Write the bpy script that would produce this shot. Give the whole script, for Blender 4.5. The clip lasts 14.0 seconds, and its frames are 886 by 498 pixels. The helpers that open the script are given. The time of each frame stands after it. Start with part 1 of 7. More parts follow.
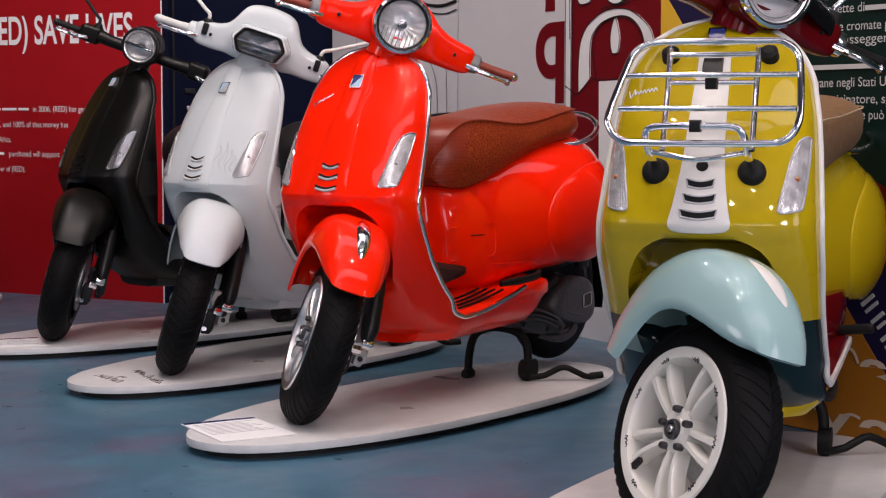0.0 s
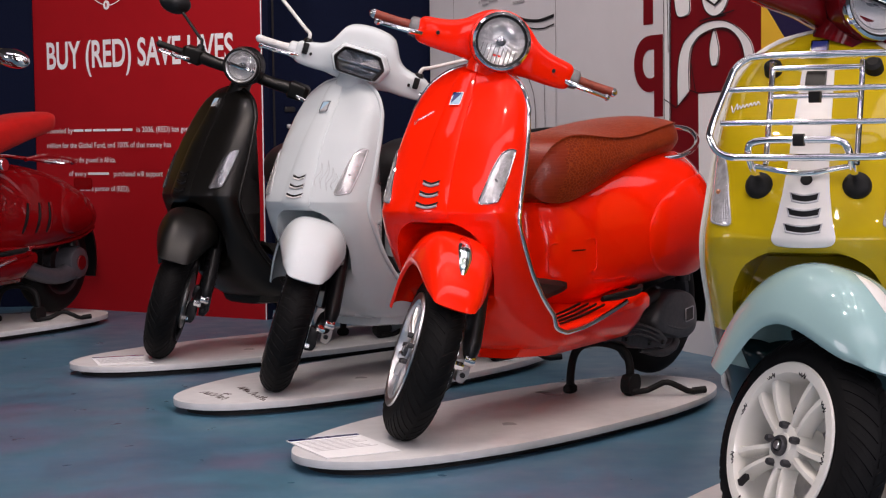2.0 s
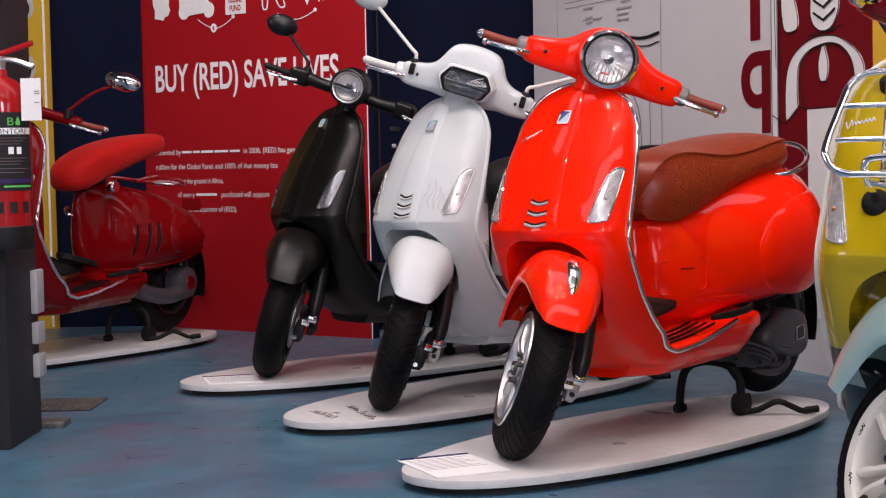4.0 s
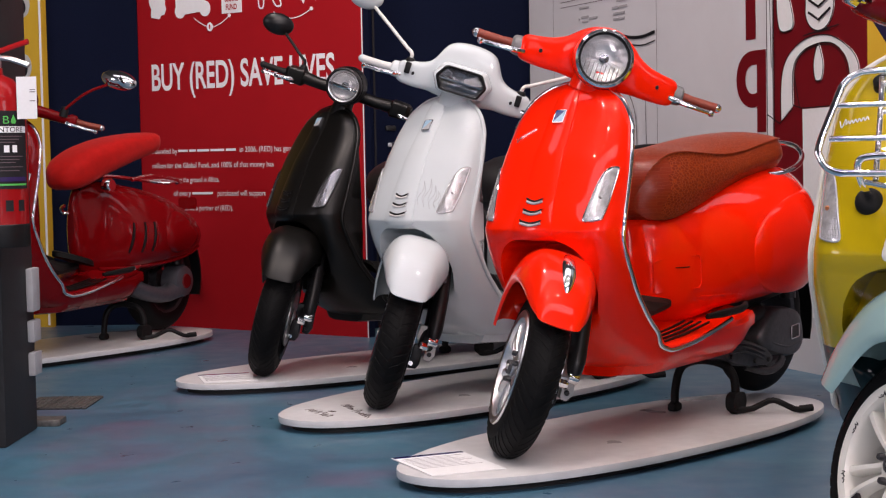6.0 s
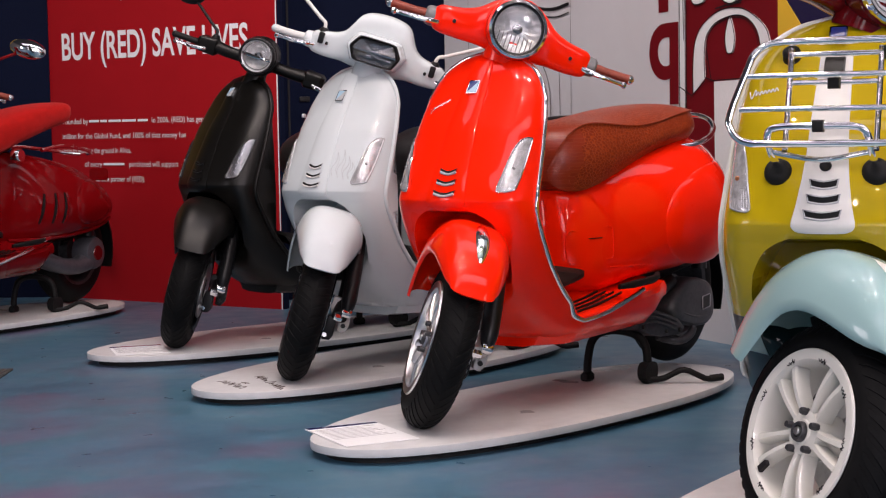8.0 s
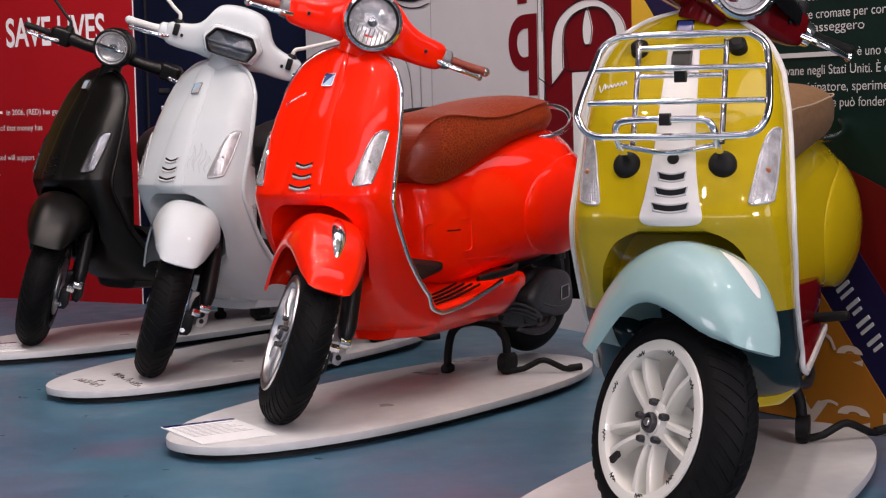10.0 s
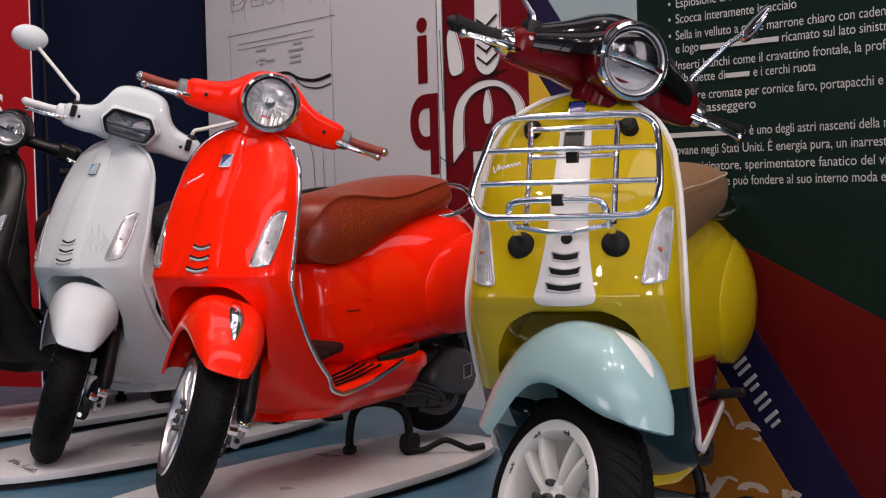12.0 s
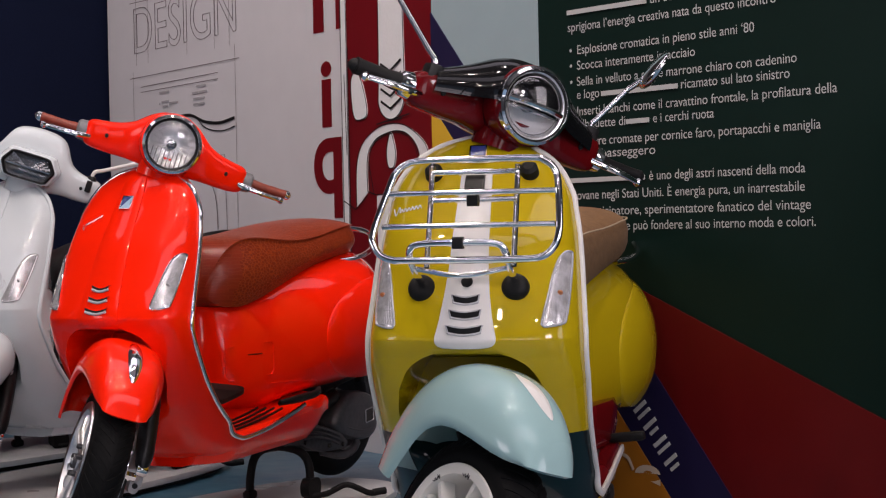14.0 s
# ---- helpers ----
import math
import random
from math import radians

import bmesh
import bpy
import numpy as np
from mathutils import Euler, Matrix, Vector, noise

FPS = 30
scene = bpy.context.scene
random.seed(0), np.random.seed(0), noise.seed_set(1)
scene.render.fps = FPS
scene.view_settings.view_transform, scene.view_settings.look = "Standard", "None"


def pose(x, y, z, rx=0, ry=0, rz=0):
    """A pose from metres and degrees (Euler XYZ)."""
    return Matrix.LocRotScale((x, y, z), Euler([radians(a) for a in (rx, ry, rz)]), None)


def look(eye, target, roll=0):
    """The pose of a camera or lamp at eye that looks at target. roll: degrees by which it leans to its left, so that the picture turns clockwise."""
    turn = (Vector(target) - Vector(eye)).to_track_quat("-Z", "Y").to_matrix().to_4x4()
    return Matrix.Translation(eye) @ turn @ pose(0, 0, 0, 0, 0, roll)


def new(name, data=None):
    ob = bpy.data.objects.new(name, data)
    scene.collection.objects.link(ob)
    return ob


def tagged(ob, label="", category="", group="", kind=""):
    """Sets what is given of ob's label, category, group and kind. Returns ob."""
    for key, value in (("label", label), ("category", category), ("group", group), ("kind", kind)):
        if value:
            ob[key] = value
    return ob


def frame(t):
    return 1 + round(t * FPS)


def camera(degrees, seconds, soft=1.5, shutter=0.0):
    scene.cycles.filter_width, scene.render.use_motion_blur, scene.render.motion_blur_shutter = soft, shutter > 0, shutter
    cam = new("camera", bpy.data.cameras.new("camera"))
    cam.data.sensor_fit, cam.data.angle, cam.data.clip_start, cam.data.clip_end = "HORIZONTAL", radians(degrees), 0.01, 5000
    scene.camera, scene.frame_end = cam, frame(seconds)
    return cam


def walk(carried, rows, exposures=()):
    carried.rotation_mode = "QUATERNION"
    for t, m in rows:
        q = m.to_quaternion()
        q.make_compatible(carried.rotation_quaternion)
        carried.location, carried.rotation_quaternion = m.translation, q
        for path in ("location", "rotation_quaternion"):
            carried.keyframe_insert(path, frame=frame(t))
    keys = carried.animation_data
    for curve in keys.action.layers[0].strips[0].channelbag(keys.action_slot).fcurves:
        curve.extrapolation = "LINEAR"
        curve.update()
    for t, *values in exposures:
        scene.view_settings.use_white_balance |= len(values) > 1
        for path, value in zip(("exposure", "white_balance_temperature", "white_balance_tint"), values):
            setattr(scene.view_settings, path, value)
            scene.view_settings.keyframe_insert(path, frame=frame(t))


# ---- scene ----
cam = camera(30.450, 14.0, 1.2)
PATH = [
    (0, pose(0.0353, 0.0199, 0.7861, 85.616, -0.144, -5.997)),
    (0.5, pose(0.0366, 0.0214, 0.7908, 85.620, 0.212, -5.034)),
    (1, pose(0.0315, 0.0188, 0.7897, 85.830, 0.680, -4.199)),
    (1.5, pose(0.0286, 0.0138, 0.7879, 86.014, 0.655, -2.995)),
    (2, pose(0.0250, 0.0102, 0.7945, 86.100, 0.662, -2.620)),
    (2.5, pose(0.0155, 0.0100, 0.7994, 86.238, 0.453, -1.416)),
    (3, pose(-0.0000, -0.0000, 0.8029, 86.471, 0.559, -0.017)),
    (3.5, pose(0.0018, 0.0081, 0.7972, 86.794, 1.083, 0.759)),
    (5.8, pose(0.0122, 0.0104, 0.7988, 86.774, 1.170, 1.104)),
    (6, pose(0.0091, 0.0032, 0.7966, 86.762, 1.103, 0.788)),
    (6.5, pose(0.0091, 0.0036, 0.7952, 86.832, 0.877, 0.053)),
    (7, pose(0.0093, 0.0083, 0.7927, 86.799, 0.924, -0.685)),
    (7.5, pose(0.0108, 0.0049, 0.7942, 86.300, 1.141, -1.365)),
    (8, pose(0.0130, 0.0065, 0.7910, 85.750, 0.918, -2.189)),
    (8.5, pose(0.0169, 0.0089, 0.7904, 85.380, 0.679, -3.436)),
    (8.7, pose(0.0122, 0.0036, 0.7895, 85.201, 0.844, -4.012)),
    (10.8, pose(0.0679, 0.0237, 0.8064, 85.647, 0.882, -8.219)),
    (11, pose(0.0624, 0.0201, 0.7989, 86.056, 0.822, -8.604)),
    (11.5, pose(0.0743, 0.0278, 0.8055, 86.893, 0.768, -9.133)),
    (12, pose(0.0815, 0.0223, 0.8081, 87.905, 1.503, -9.906)),
    (12.5, pose(0.0847, 0.0234, 0.8080, 88.651, 1.855, -10.890)),
    (13, pose(0.0867, 0.0236, 0.8099, 89.601, 1.646, -11.541)),
    (13.5, pose(0.0890, 0.0213, 0.8073, 89.700, 1.190, -12.520)),
    (14, pose(0.0912, 0.0207, 0.8032, 89.419, 1.168, -13.207)),
]
walk(cam, PATH, [(0, -0.34), (2.5, -0.24), (6.0, -0.17), (9.0, -0.19), (11.0, -0.26), (13.0, -0.53), (14, -0.53)])

# ---- light ----
world = bpy.data.worlds.new("world")
scene.world = world
world.use_nodes = True
wn = world.node_tree.nodes
sky = wn.new("ShaderNodeTexSky")
sky.sky_type, sky.sun_disc = "NISHITA", False
sky.sun_elevation, sky.sun_rotation = radians(50), radians(150)
wn["Background"].inputs["Strength"].default_value = 0.10
world.node_tree.links.new(sky.outputs["Color"], wn["Background"].inputs["Color"])
scene.view_settings.exposure = 0.0


def area(name, m, sx, sy, power, color=(1, 1, 1)):
    la = bpy.data.lights.new(name, "AREA")
    la.shape, la.size, la.size_y, la.energy, la.color = "RECTANGLE", sx, sy, power, color
    ob = new(name, la)
    ob.matrix_world = m
    return ob


# daylight through the roof lights and the tall windows of the hall
DAY, WARM = (1.0, 0.862, 0.932), (1.0, 0.84, 0.785)
for yy, watts in ((0.2, 80), (4.6, 70)):
    area("roof_light_daylight", pose(1.0, yy, 4.98), 8.9, 1.35, watts, DAY)
area("window_daylight", look((6.35, -1.0, 2.4), (0.6, 3.6, 0.7)), 3.0, 2.6, 112, DAY)
area("window_daylight", look((-5.85, 2.1, 2.2), (-1.0, 6.8, 0.9)), 1.6, 1.7, 55, DAY)
# the bright side of the hall lies to the south-east
for xx, zz, watts in ((-3.3, 2.5, 18), (0.2, 1.9, 84)):
    area("window_daylight", look((xx, -4.25, zz), (xx * 0.8, 0.0, zz * 0.85)), 2.3, 2.1, watts, DAY)
area("window_daylight", look((3.2, -3.95, 3.3), (0.2, 5.0, 0.6)), 1.5, 1.5, 246, DAY)
# small round ceiling spots; the 48 W one is added fill for far panels
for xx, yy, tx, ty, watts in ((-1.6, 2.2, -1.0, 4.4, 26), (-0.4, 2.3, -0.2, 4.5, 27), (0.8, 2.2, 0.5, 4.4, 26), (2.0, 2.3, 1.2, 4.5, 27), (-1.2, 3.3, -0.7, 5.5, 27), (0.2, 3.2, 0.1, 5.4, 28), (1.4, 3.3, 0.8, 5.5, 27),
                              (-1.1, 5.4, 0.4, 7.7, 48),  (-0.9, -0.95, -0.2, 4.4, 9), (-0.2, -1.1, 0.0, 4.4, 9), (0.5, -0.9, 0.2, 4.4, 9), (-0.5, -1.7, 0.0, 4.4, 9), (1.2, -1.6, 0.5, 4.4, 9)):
    la = bpy.data.lights.new("ceiling_spot_and_fill", "AREA")
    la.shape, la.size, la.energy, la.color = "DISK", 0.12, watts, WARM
    new("ceiling_spot_and_fill", la).matrix_world = look((xx, yy, 4.4), (tx, ty, 0.5))

# ---- materials ----
def mat(name, color, rough=0.5, metal=0.0, coat=0.0, grain=0.0, scale=30.0, bump=0.0, bscale=200.0, stain=0.0, spec=0.5, sheen=0.0, rvar=0.0):
    m = bpy.data.materials.new(name)
    m.use_nodes = True
    nt = m.node_tree
    b = nt.nodes["Principled BSDF"]
    b.inputs["Base Color"].default_value = (*color, 1)
    b.inputs["Roughness"].default_value = rough
    b.inputs["Metallic"].default_value = metal
    b.inputs["Coat Weight"].default_value = coat
    b.inputs["Coat Roughness"].default_value = 0.025
    if sheen:
        b.inputs["Sheen Weight"].default_value = sheen
    b.inputs["Specular IOR Level"].default_value = spec
    co = nt.nodes.new("ShaderNodeTexCoord")
    if grain or stain or rvar:
        n1 = nt.nodes.new("ShaderNodeTexNoise")
        n1.inputs["Scale"].default_value, n1.inputs["Detail"].default_value = scale, 6
        n2 = nt.nodes.new("ShaderNodeTexNoise")
        n2.inputs["Scale"].default_value, n2.inputs["Detail"].default_value = 2.3, 4
        nt.links.new(co.outputs["Object"], n1.inputs["Vector"])
        nt.links.new(co.outputs["Object"], n2.inputs["Vector"])
        mx = nt.nodes.new("ShaderNodeMix")
        mx.data_type, mx.blend_type = "RGBA", "MULTIPLY"
        mx.inputs[0].default_value = 1.0
        r1 = nt.nodes.new("ShaderNodeMapRange")
        r1.inputs[1].default_value, r1.inputs[2].default_value = 0.3, 0.7
        r1.inputs[3].default_value, r1.inputs[4].default_value = 1 - grain, 1 + grain * 0.5
        r2 = nt.nodes.new("ShaderNodeMapRange")
        r2.inputs[1].default_value, r2.inputs[2].default_value = 0.3, 0.7
        r2.inputs[3].default_value, r2.inputs[4].default_value = 1 - stain, 1 + stain * 0.5
        mu = nt.nodes.new("ShaderNodeMath")
        mu.operation = "MULTIPLY"
        nt.links.new(n1.outputs["Fac"], r1.inputs[0])
        nt.links.new(n2.outputs["Fac"], r2.inputs[0])
        nt.links.new(r1.outputs[0], mu.inputs[0])
        nt.links.new(r2.outputs[0], mu.inputs[1])
        mx.inputs[6].default_value = (*color, 1)
        nt.links.new(mu.outputs[0], mx.inputs[7])
        nt.links.new(mx.outputs[2], b.inputs["Base Color"])
        if rvar:
            r3 = nt.nodes.new("ShaderNodeMapRange")
            r3.inputs[1].default_value, r3.inputs[2].default_value = 0.3, 0.7
            r3.inputs[3].default_value, r3.inputs[4].default_value = max(0.02, rough - rvar), min(1, rough + rvar)
            nt.links.new(n2.outputs["Fac"], r3.inputs[0])
            nt.links.new(r3.outputs[0], b.inputs["Roughness"])
    if bump:
        n3 = nt.nodes.new("ShaderNodeTexNoise")
        n3.inputs["Scale"].default_value, n3.inputs["Detail"].default_value = bscale, 3
        nt.links.new(co.outputs["Object"], n3.inputs["Vector"])
        bp = nt.nodes.new("ShaderNodeBump")
        bp.inputs["Strength"].default_value, bp.inputs["Distance"].default_value = bump, 0.002
        nt.links.new(n3.outputs["Fac"], bp.inputs["Height"])
        nt.links.new(bp.outputs["Normal"], b.inputs["Normal"])
    return m


def paint(name, color, rough=0.22, coat=0.6):
    """Glossy car paint with a faint orange-peel relief."""
    return mat(name, color, rough, 0.0, coat, grain=0.03, scale=6, bump=0.02, bscale=55, rvar=0.04, spec=0.05)


ORANGE = paint("orange_paint", (0.98, 0.016, 0.001), 0.30, 0.7)
WHITE = paint("white_paint", (0.600, 0.650, 0.668), 0.25, 0.8)
BLACKM = mat("matt_black_paint", (0.0034, 0.0030, 0.0024), 0.36, 0.0, 0.0, grain=0.15, scale=300, bump=0.03, bscale=500, rvar=0.04, spec=0.34)
YELLOW = paint("yellow_paint", (0.47, 0.345, 0.005), 0.28, 0.9)
REDP = paint("red_paint", (0.165, 0.0015, 0.003), 0.25, 0.45)
MINT = paint("mint_paint", (0.30, 0.46, 0.46), 0.25, 1.0)
DGREEN = paint("dark_green_paint", (0.004, 0.015, 0.017), 0.3, 0.5)
DRED = paint("dark_red_paint", (0.115, 0.003, 0.005), 0.25, 0.5)
GLOSSK = paint("gloss_black_paint", (0.006, 0.006, 0.007), 0.15, 0.5)
AMBER = paint("amber_paint", (0.55, 0.20, 0.01), 0.25)
CREAM = paint("white_rim_paint", (0.72, 0.71, 0.66), 0.35)
CHROME = mat("chrome", (0.86, 0.86, 0.87), 0.07, 1.0, rvar=0.03)
STEEL = mat("brushed_steel", (0.66, 0.66, 0.67), 0.30, 1.0, grain=0.1, scale=80)
SILVER = mat("silver_trim", (0.62, 0.62, 0.63), 0.25, 0.35, grain=0.05)
DARKSTEEL = mat("dark_cast_metal", (0.06, 0.06, 0.066), 0.45, 0.6, grain=0.3, scale=60, bump=0.2, bscale=150)
GREYMET = mat("grey_engine_cover", (0.085, 0.085, 0.09), 0.42, 0.5, grain=0.2, scale=90, bump=0.1)
PALEMET = mat("pale_cast_metal", (0.085, 0.085, 0.10), 0.4, 0.4, grain=0.15, scale=70, bump=0.1)
PLASTIC = mat("black_plastic", (0.006, 0.006, 0.0065), 0.45, spec=0.3, grain=0.25, scale=150, bump=0.12, bscale=600)
SATINK = mat("satin_black_metal", (0.008, 0.008, 0.009), 0.34, spec=0.35, grain=0.3, scale=80)
STANDK = mat("dull_black_steel", (0.005, 0.005, 0.0055), 0.6, spec=0.22, grain=0.4, scale=60, bump=0.2, bscale=120)
CALGREY = mat("pale_painted_metal", (0.42, 0.42, 0.43), 0.4, 0.2, grain=0.1)
SEATBEIGE = mat("beige_suede", (0.185, 0.10, 0.044), 0.9, spec=0.15, sheen=0.05, grain=0.18, scale=60, bump=0.25, bscale=700)
PIPE = mat("pale_piping", (0.42, 0.33, 0.22), 0.6, grain=0.1)
GREYP = mat("grey_switch_plastic", (0.16, 0.16, 0.165), 0.4, grain=0.15, scale=150)
SEATRED = mat("red_fabric", (0.50, 0.006, 0.004), 0.75, spec=0.2, sheen=0.05, grain=0.12, scale=40, bump=0.25, bscale=900)
SEATK = mat("black_seat_vinyl", (0.012, 0.012, 0.013), 0.5, grain=0.2, scale=60, bump=0.2, bscale=500)
GRIPBROWN = mat("brown_leather_grip", (0.23, 0.035, 0.015), 0.5, grain=0.25, scale=90, bump=0.3, bscale=400)
GRIPK = mat("black_rubber", (0.007, 0.007, 0.007), 0.6, spec=0.25, grain=0.2, scale=200, bump=0.3, bscale=500)
GRIPW = mat("white_rubber", (0.62, 0.62, 0.61), 0.5, grain=0.08, scale=200, bump=0.1, bscale=500)
RUBBERCAP = GRIPK
WHITETRIM = mat("white_trim", (0.70, 0.69, 0.66), 0.35, grain=0.04, scale=40)
BLUEBADGE = mat("blue_badge", (0.02, 0.03, 0.16), 0.2, coat=1.0)
LIGHTBLUE = mat("light_blue_badge", (0.35, 0.52, 0.66), 0.25, coat=1.0)
FLAMEGREY = mat("pale_grey_decal", (0.42, 0.44, 0.46), 0.3, grain=0.05)
WHITEP = mat("white_print", (0.82, 0.83, 0.84), 0.6, grain=0.03, scale=120)


def leather():
    """Brown croc-embossed leather: large irregular scales with dark creases and worn tops."""
    m = mat("brown_croc_leather", (0.20, 0.036, 0.011), 0.33, spec=0.26)
    nt = m.node_tree
    b = nt.nodes["Principled BSDF"]
    co = nt.nodes.new("ShaderNodeTexCoord")
    v = nt.nodes.new("ShaderNodeTexVoronoi")
    v.feature = "DISTANCE_TO_EDGE"
    v.inputs["Scale"].default_value = 105
    v2 = nt.nodes.new("ShaderNodeTexVoronoi")
    v2.inputs["Scale"].default_value = 105
    mp = nt.nodes.new("ShaderNodeMapping")
    mp.inputs["Scale"].default_value = (0.75, 1.0, 1.25)
    n = nt.nodes.new("ShaderNodeTexNoise")
    n.inputs["Scale"].default_value = 7
    nt.links.new(co.outputs["Object"], mp.inputs[0])
    for q in (v, v2, n):
        nt.links.new(mp.outputs[0], q.inputs["Vector"])
    r = nt.nodes.new("ShaderNodeMapRange")
    r.inputs[1].default_value, r.inputs[2].default_value = 0.01, 0.13
    nt.links.new(v.outputs["Distance"], r.inputs[0])
    ramp = nt.nodes.new("ShaderNodeMix")
    ramp.data_type = "RGBA"
    ramp.inputs[6].default_value, ramp.inputs[7].default_value = (0.34, 0.056, 0.011, 1), (0.19, 0.020, 0.005, 1)
    nt.links.new(r.outputs[0], ramp.inputs[0])
    mx = nt.nodes.new("ShaderNodeMix")
    mx.data_type = "RGBA"
    mx.inputs[7].default_value = (0.28, 0.039, 0.009, 1)
    r2 = nt.nodes.new("ShaderNodeMapRange")
    r2.inputs[1].default_value, r2.inputs[2].default_value, r2.inputs[4].default_value = 0.5, 0.8, 0.5
    nt.links.new(n.outputs["Fac"], r2.inputs[0])
    nt.links.new(r2.outputs[0], mx.inputs[0])
    nt.links.new(ramp.outputs[2], mx.inputs[6])
    nt.links.new(mx.outputs[2], b.inputs["Base Color"])
    bp = nt.nodes.new("ShaderNodeBump")
    bp.inputs["Strength"].default_value, bp.inputs["Distance"].default_value = 0.5, 0.0015
    nt.links.new(r.outputs[0], bp.inputs["Height"])
    nt.links.new(bp.outputs["Normal"], b.inputs["Normal"])
    return m


LEATHER = leather()


def plate_leather():
    """The same hide where the embossing runs in broad belly plates."""
    m = mat("brown_belly_plate_leather", (0.28, 0.022, 0.008), 0.30, spec=0.32)
    nt = m.node_tree
    b = nt.nodes["Principled BSDF"]
    co = nt.nodes.new("ShaderNodeTexCoord")
    sp = nt.nodes.new("ShaderNodeSeparateXYZ")
    cb = nt.nodes.new("ShaderNodeCombineXYZ")
    nt.links.new(co.outputs["Object"], sp.inputs[0])
    nt.links.new(sp.outputs["Y"], cb.inputs[0])
    nt.links.new(sp.outputs["Z"], cb.inputs[1])
    br = nt.nodes.new("ShaderNodeTexBrick")
    br.inputs["Scale"].default_value = 1.0
    br.inputs["Brick Width"].default_value, br.inputs["Row Height"].default_value = 0.085, 0.0095
    br.inputs["Mortar Size"].default_value, br.inputs["Mortar Smooth"].default_value = 0.0011, 0.6
    br.inputs["Color1"].default_value, br.inputs["Color2"].default_value = (0.21, 0.020, 0.006, 1), (0.25, 0.028, 0.008, 1)
    br.inputs["Mortar"].default_value = (0.25, 0.036, 0.011, 1)
    wob = nt.nodes.new("ShaderNodeTexNoise")
    wob.inputs["Scale"].default_value = 28
    nt.links.new(co.outputs["Object"], wob.inputs["Vector"])
    ad = nt.nodes.new("ShaderNodeVectorMath")
    ad.operation = "MULTIPLY_ADD"
    ad.inputs[1].default_value = (0.012, 0.012, 0.0)
    nt.links.new(wob.outputs["Color"], ad.inputs[0])
    nt.links.new(cb.outputs[0], ad.inputs[2])
    nt.links.new(ad.outputs[0], br.inputs["Vector"])
    nt.links.new(br.outputs["Color"], b.inputs["Base Color"])
    bp = nt.nodes.new("ShaderNodeBump")
    bp.invert = True
    bp.inputs["Strength"].default_value, bp.inputs["Distance"].default_value = 0.35, 0.0015
    nt.links.new(br.outputs["Fac"], bp.inputs["Height"])
    nt.links.new(bp.outputs["Normal"], b.inputs["Normal"])
    return m


PLATELEATHER = plate_leather()


def glass_mat(name, tint=(0.97, 0.97, 0.97)):
    """Thin clear cover: see-through, with a mirror sheen that grows towards grazing."""
    m = bpy.data.materials.new(name)
    m.use_nodes = True
    nt = m.node_tree
    nt.nodes.remove(nt.nodes["Principled BSDF"])
    out = nt.nodes["Material Output"]
    tr, gl, fr, mx = (nt.nodes.new(k) for k in ("ShaderNodeBsdfTransparent", "ShaderNodeBsdfGlossy", "ShaderNodeFresnel", "ShaderNodeMixShader"))
    tr.inputs["Color"].default_value = (*tint, 1)
    gl.inputs["Roughness"].default_value = 0.03
    fr.inputs["IOR"].default_value = 1.5
    nt.links.new(fr.outputs[0], mx.inputs[0])
    nt.links.new(tr.outputs[0], mx.inputs[1])
    nt.links.new(gl.outputs[0], mx.inputs[2])
    nt.links.new(mx.outputs[0], out.inputs["Surface"])
    return m


GLASS = glass_mat("clear_lens")
REFLECTOR = mat("lamp_reflector", (0.88, 0.88, 0.90), 0.30, 0.8, grain=0.1, scale=40, bump=0.12, bscale=60)
REFLECTOR2 = mat("signal_reflector", (0.74, 0.74, 0.76), 0.22, 0.62, grain=0.35, scale=60, bump=0.6, bscale=55)
CLEARRIM = mat("clear_lens_rim", (0.60, 0.60, 0.61), 0.12, 0.45, 0.8, grain=0.08)
REFLCLEAR = mat("bright_lamp_reflector", (0.88, 0.88, 0.89), 0.30, 0.40, grain=0.15, scale=30, bump=0.15, bscale=60)
RIB = mat("clear_rib", (0.55, 0.55, 0.57), 0.15, 0.6, 1.0, grain=0.1)
AMBERBULB = mat("amber_bulb", (0.45, 0.16, 0.06), 0.25, coat=1.0)
SMOKE = mat("smoked_reflector", (0.26, 0.27, 0.30), 0.22, 0.8, grain=0.3, scale=60, bump=0.6, bscale=60)
LEDGREY = mat("grey_led", (0.30, 0.30, 0.31), 0.35, grain=0.1, scale=200)
REFLDARK = mat("dark_lamp_reflector", (0.22, 0.23, 0.25), 0.2, 1.0, bump=0.5, bscale=50)


def tyre_mat():
    m = mat("tyre_rubber", (0.0040, 0.0040, 0.0043), 0.62, grain=0.35, scale=40, rvar=0.1, spec=0.14)
    return m


TYRE = tyre_mat()


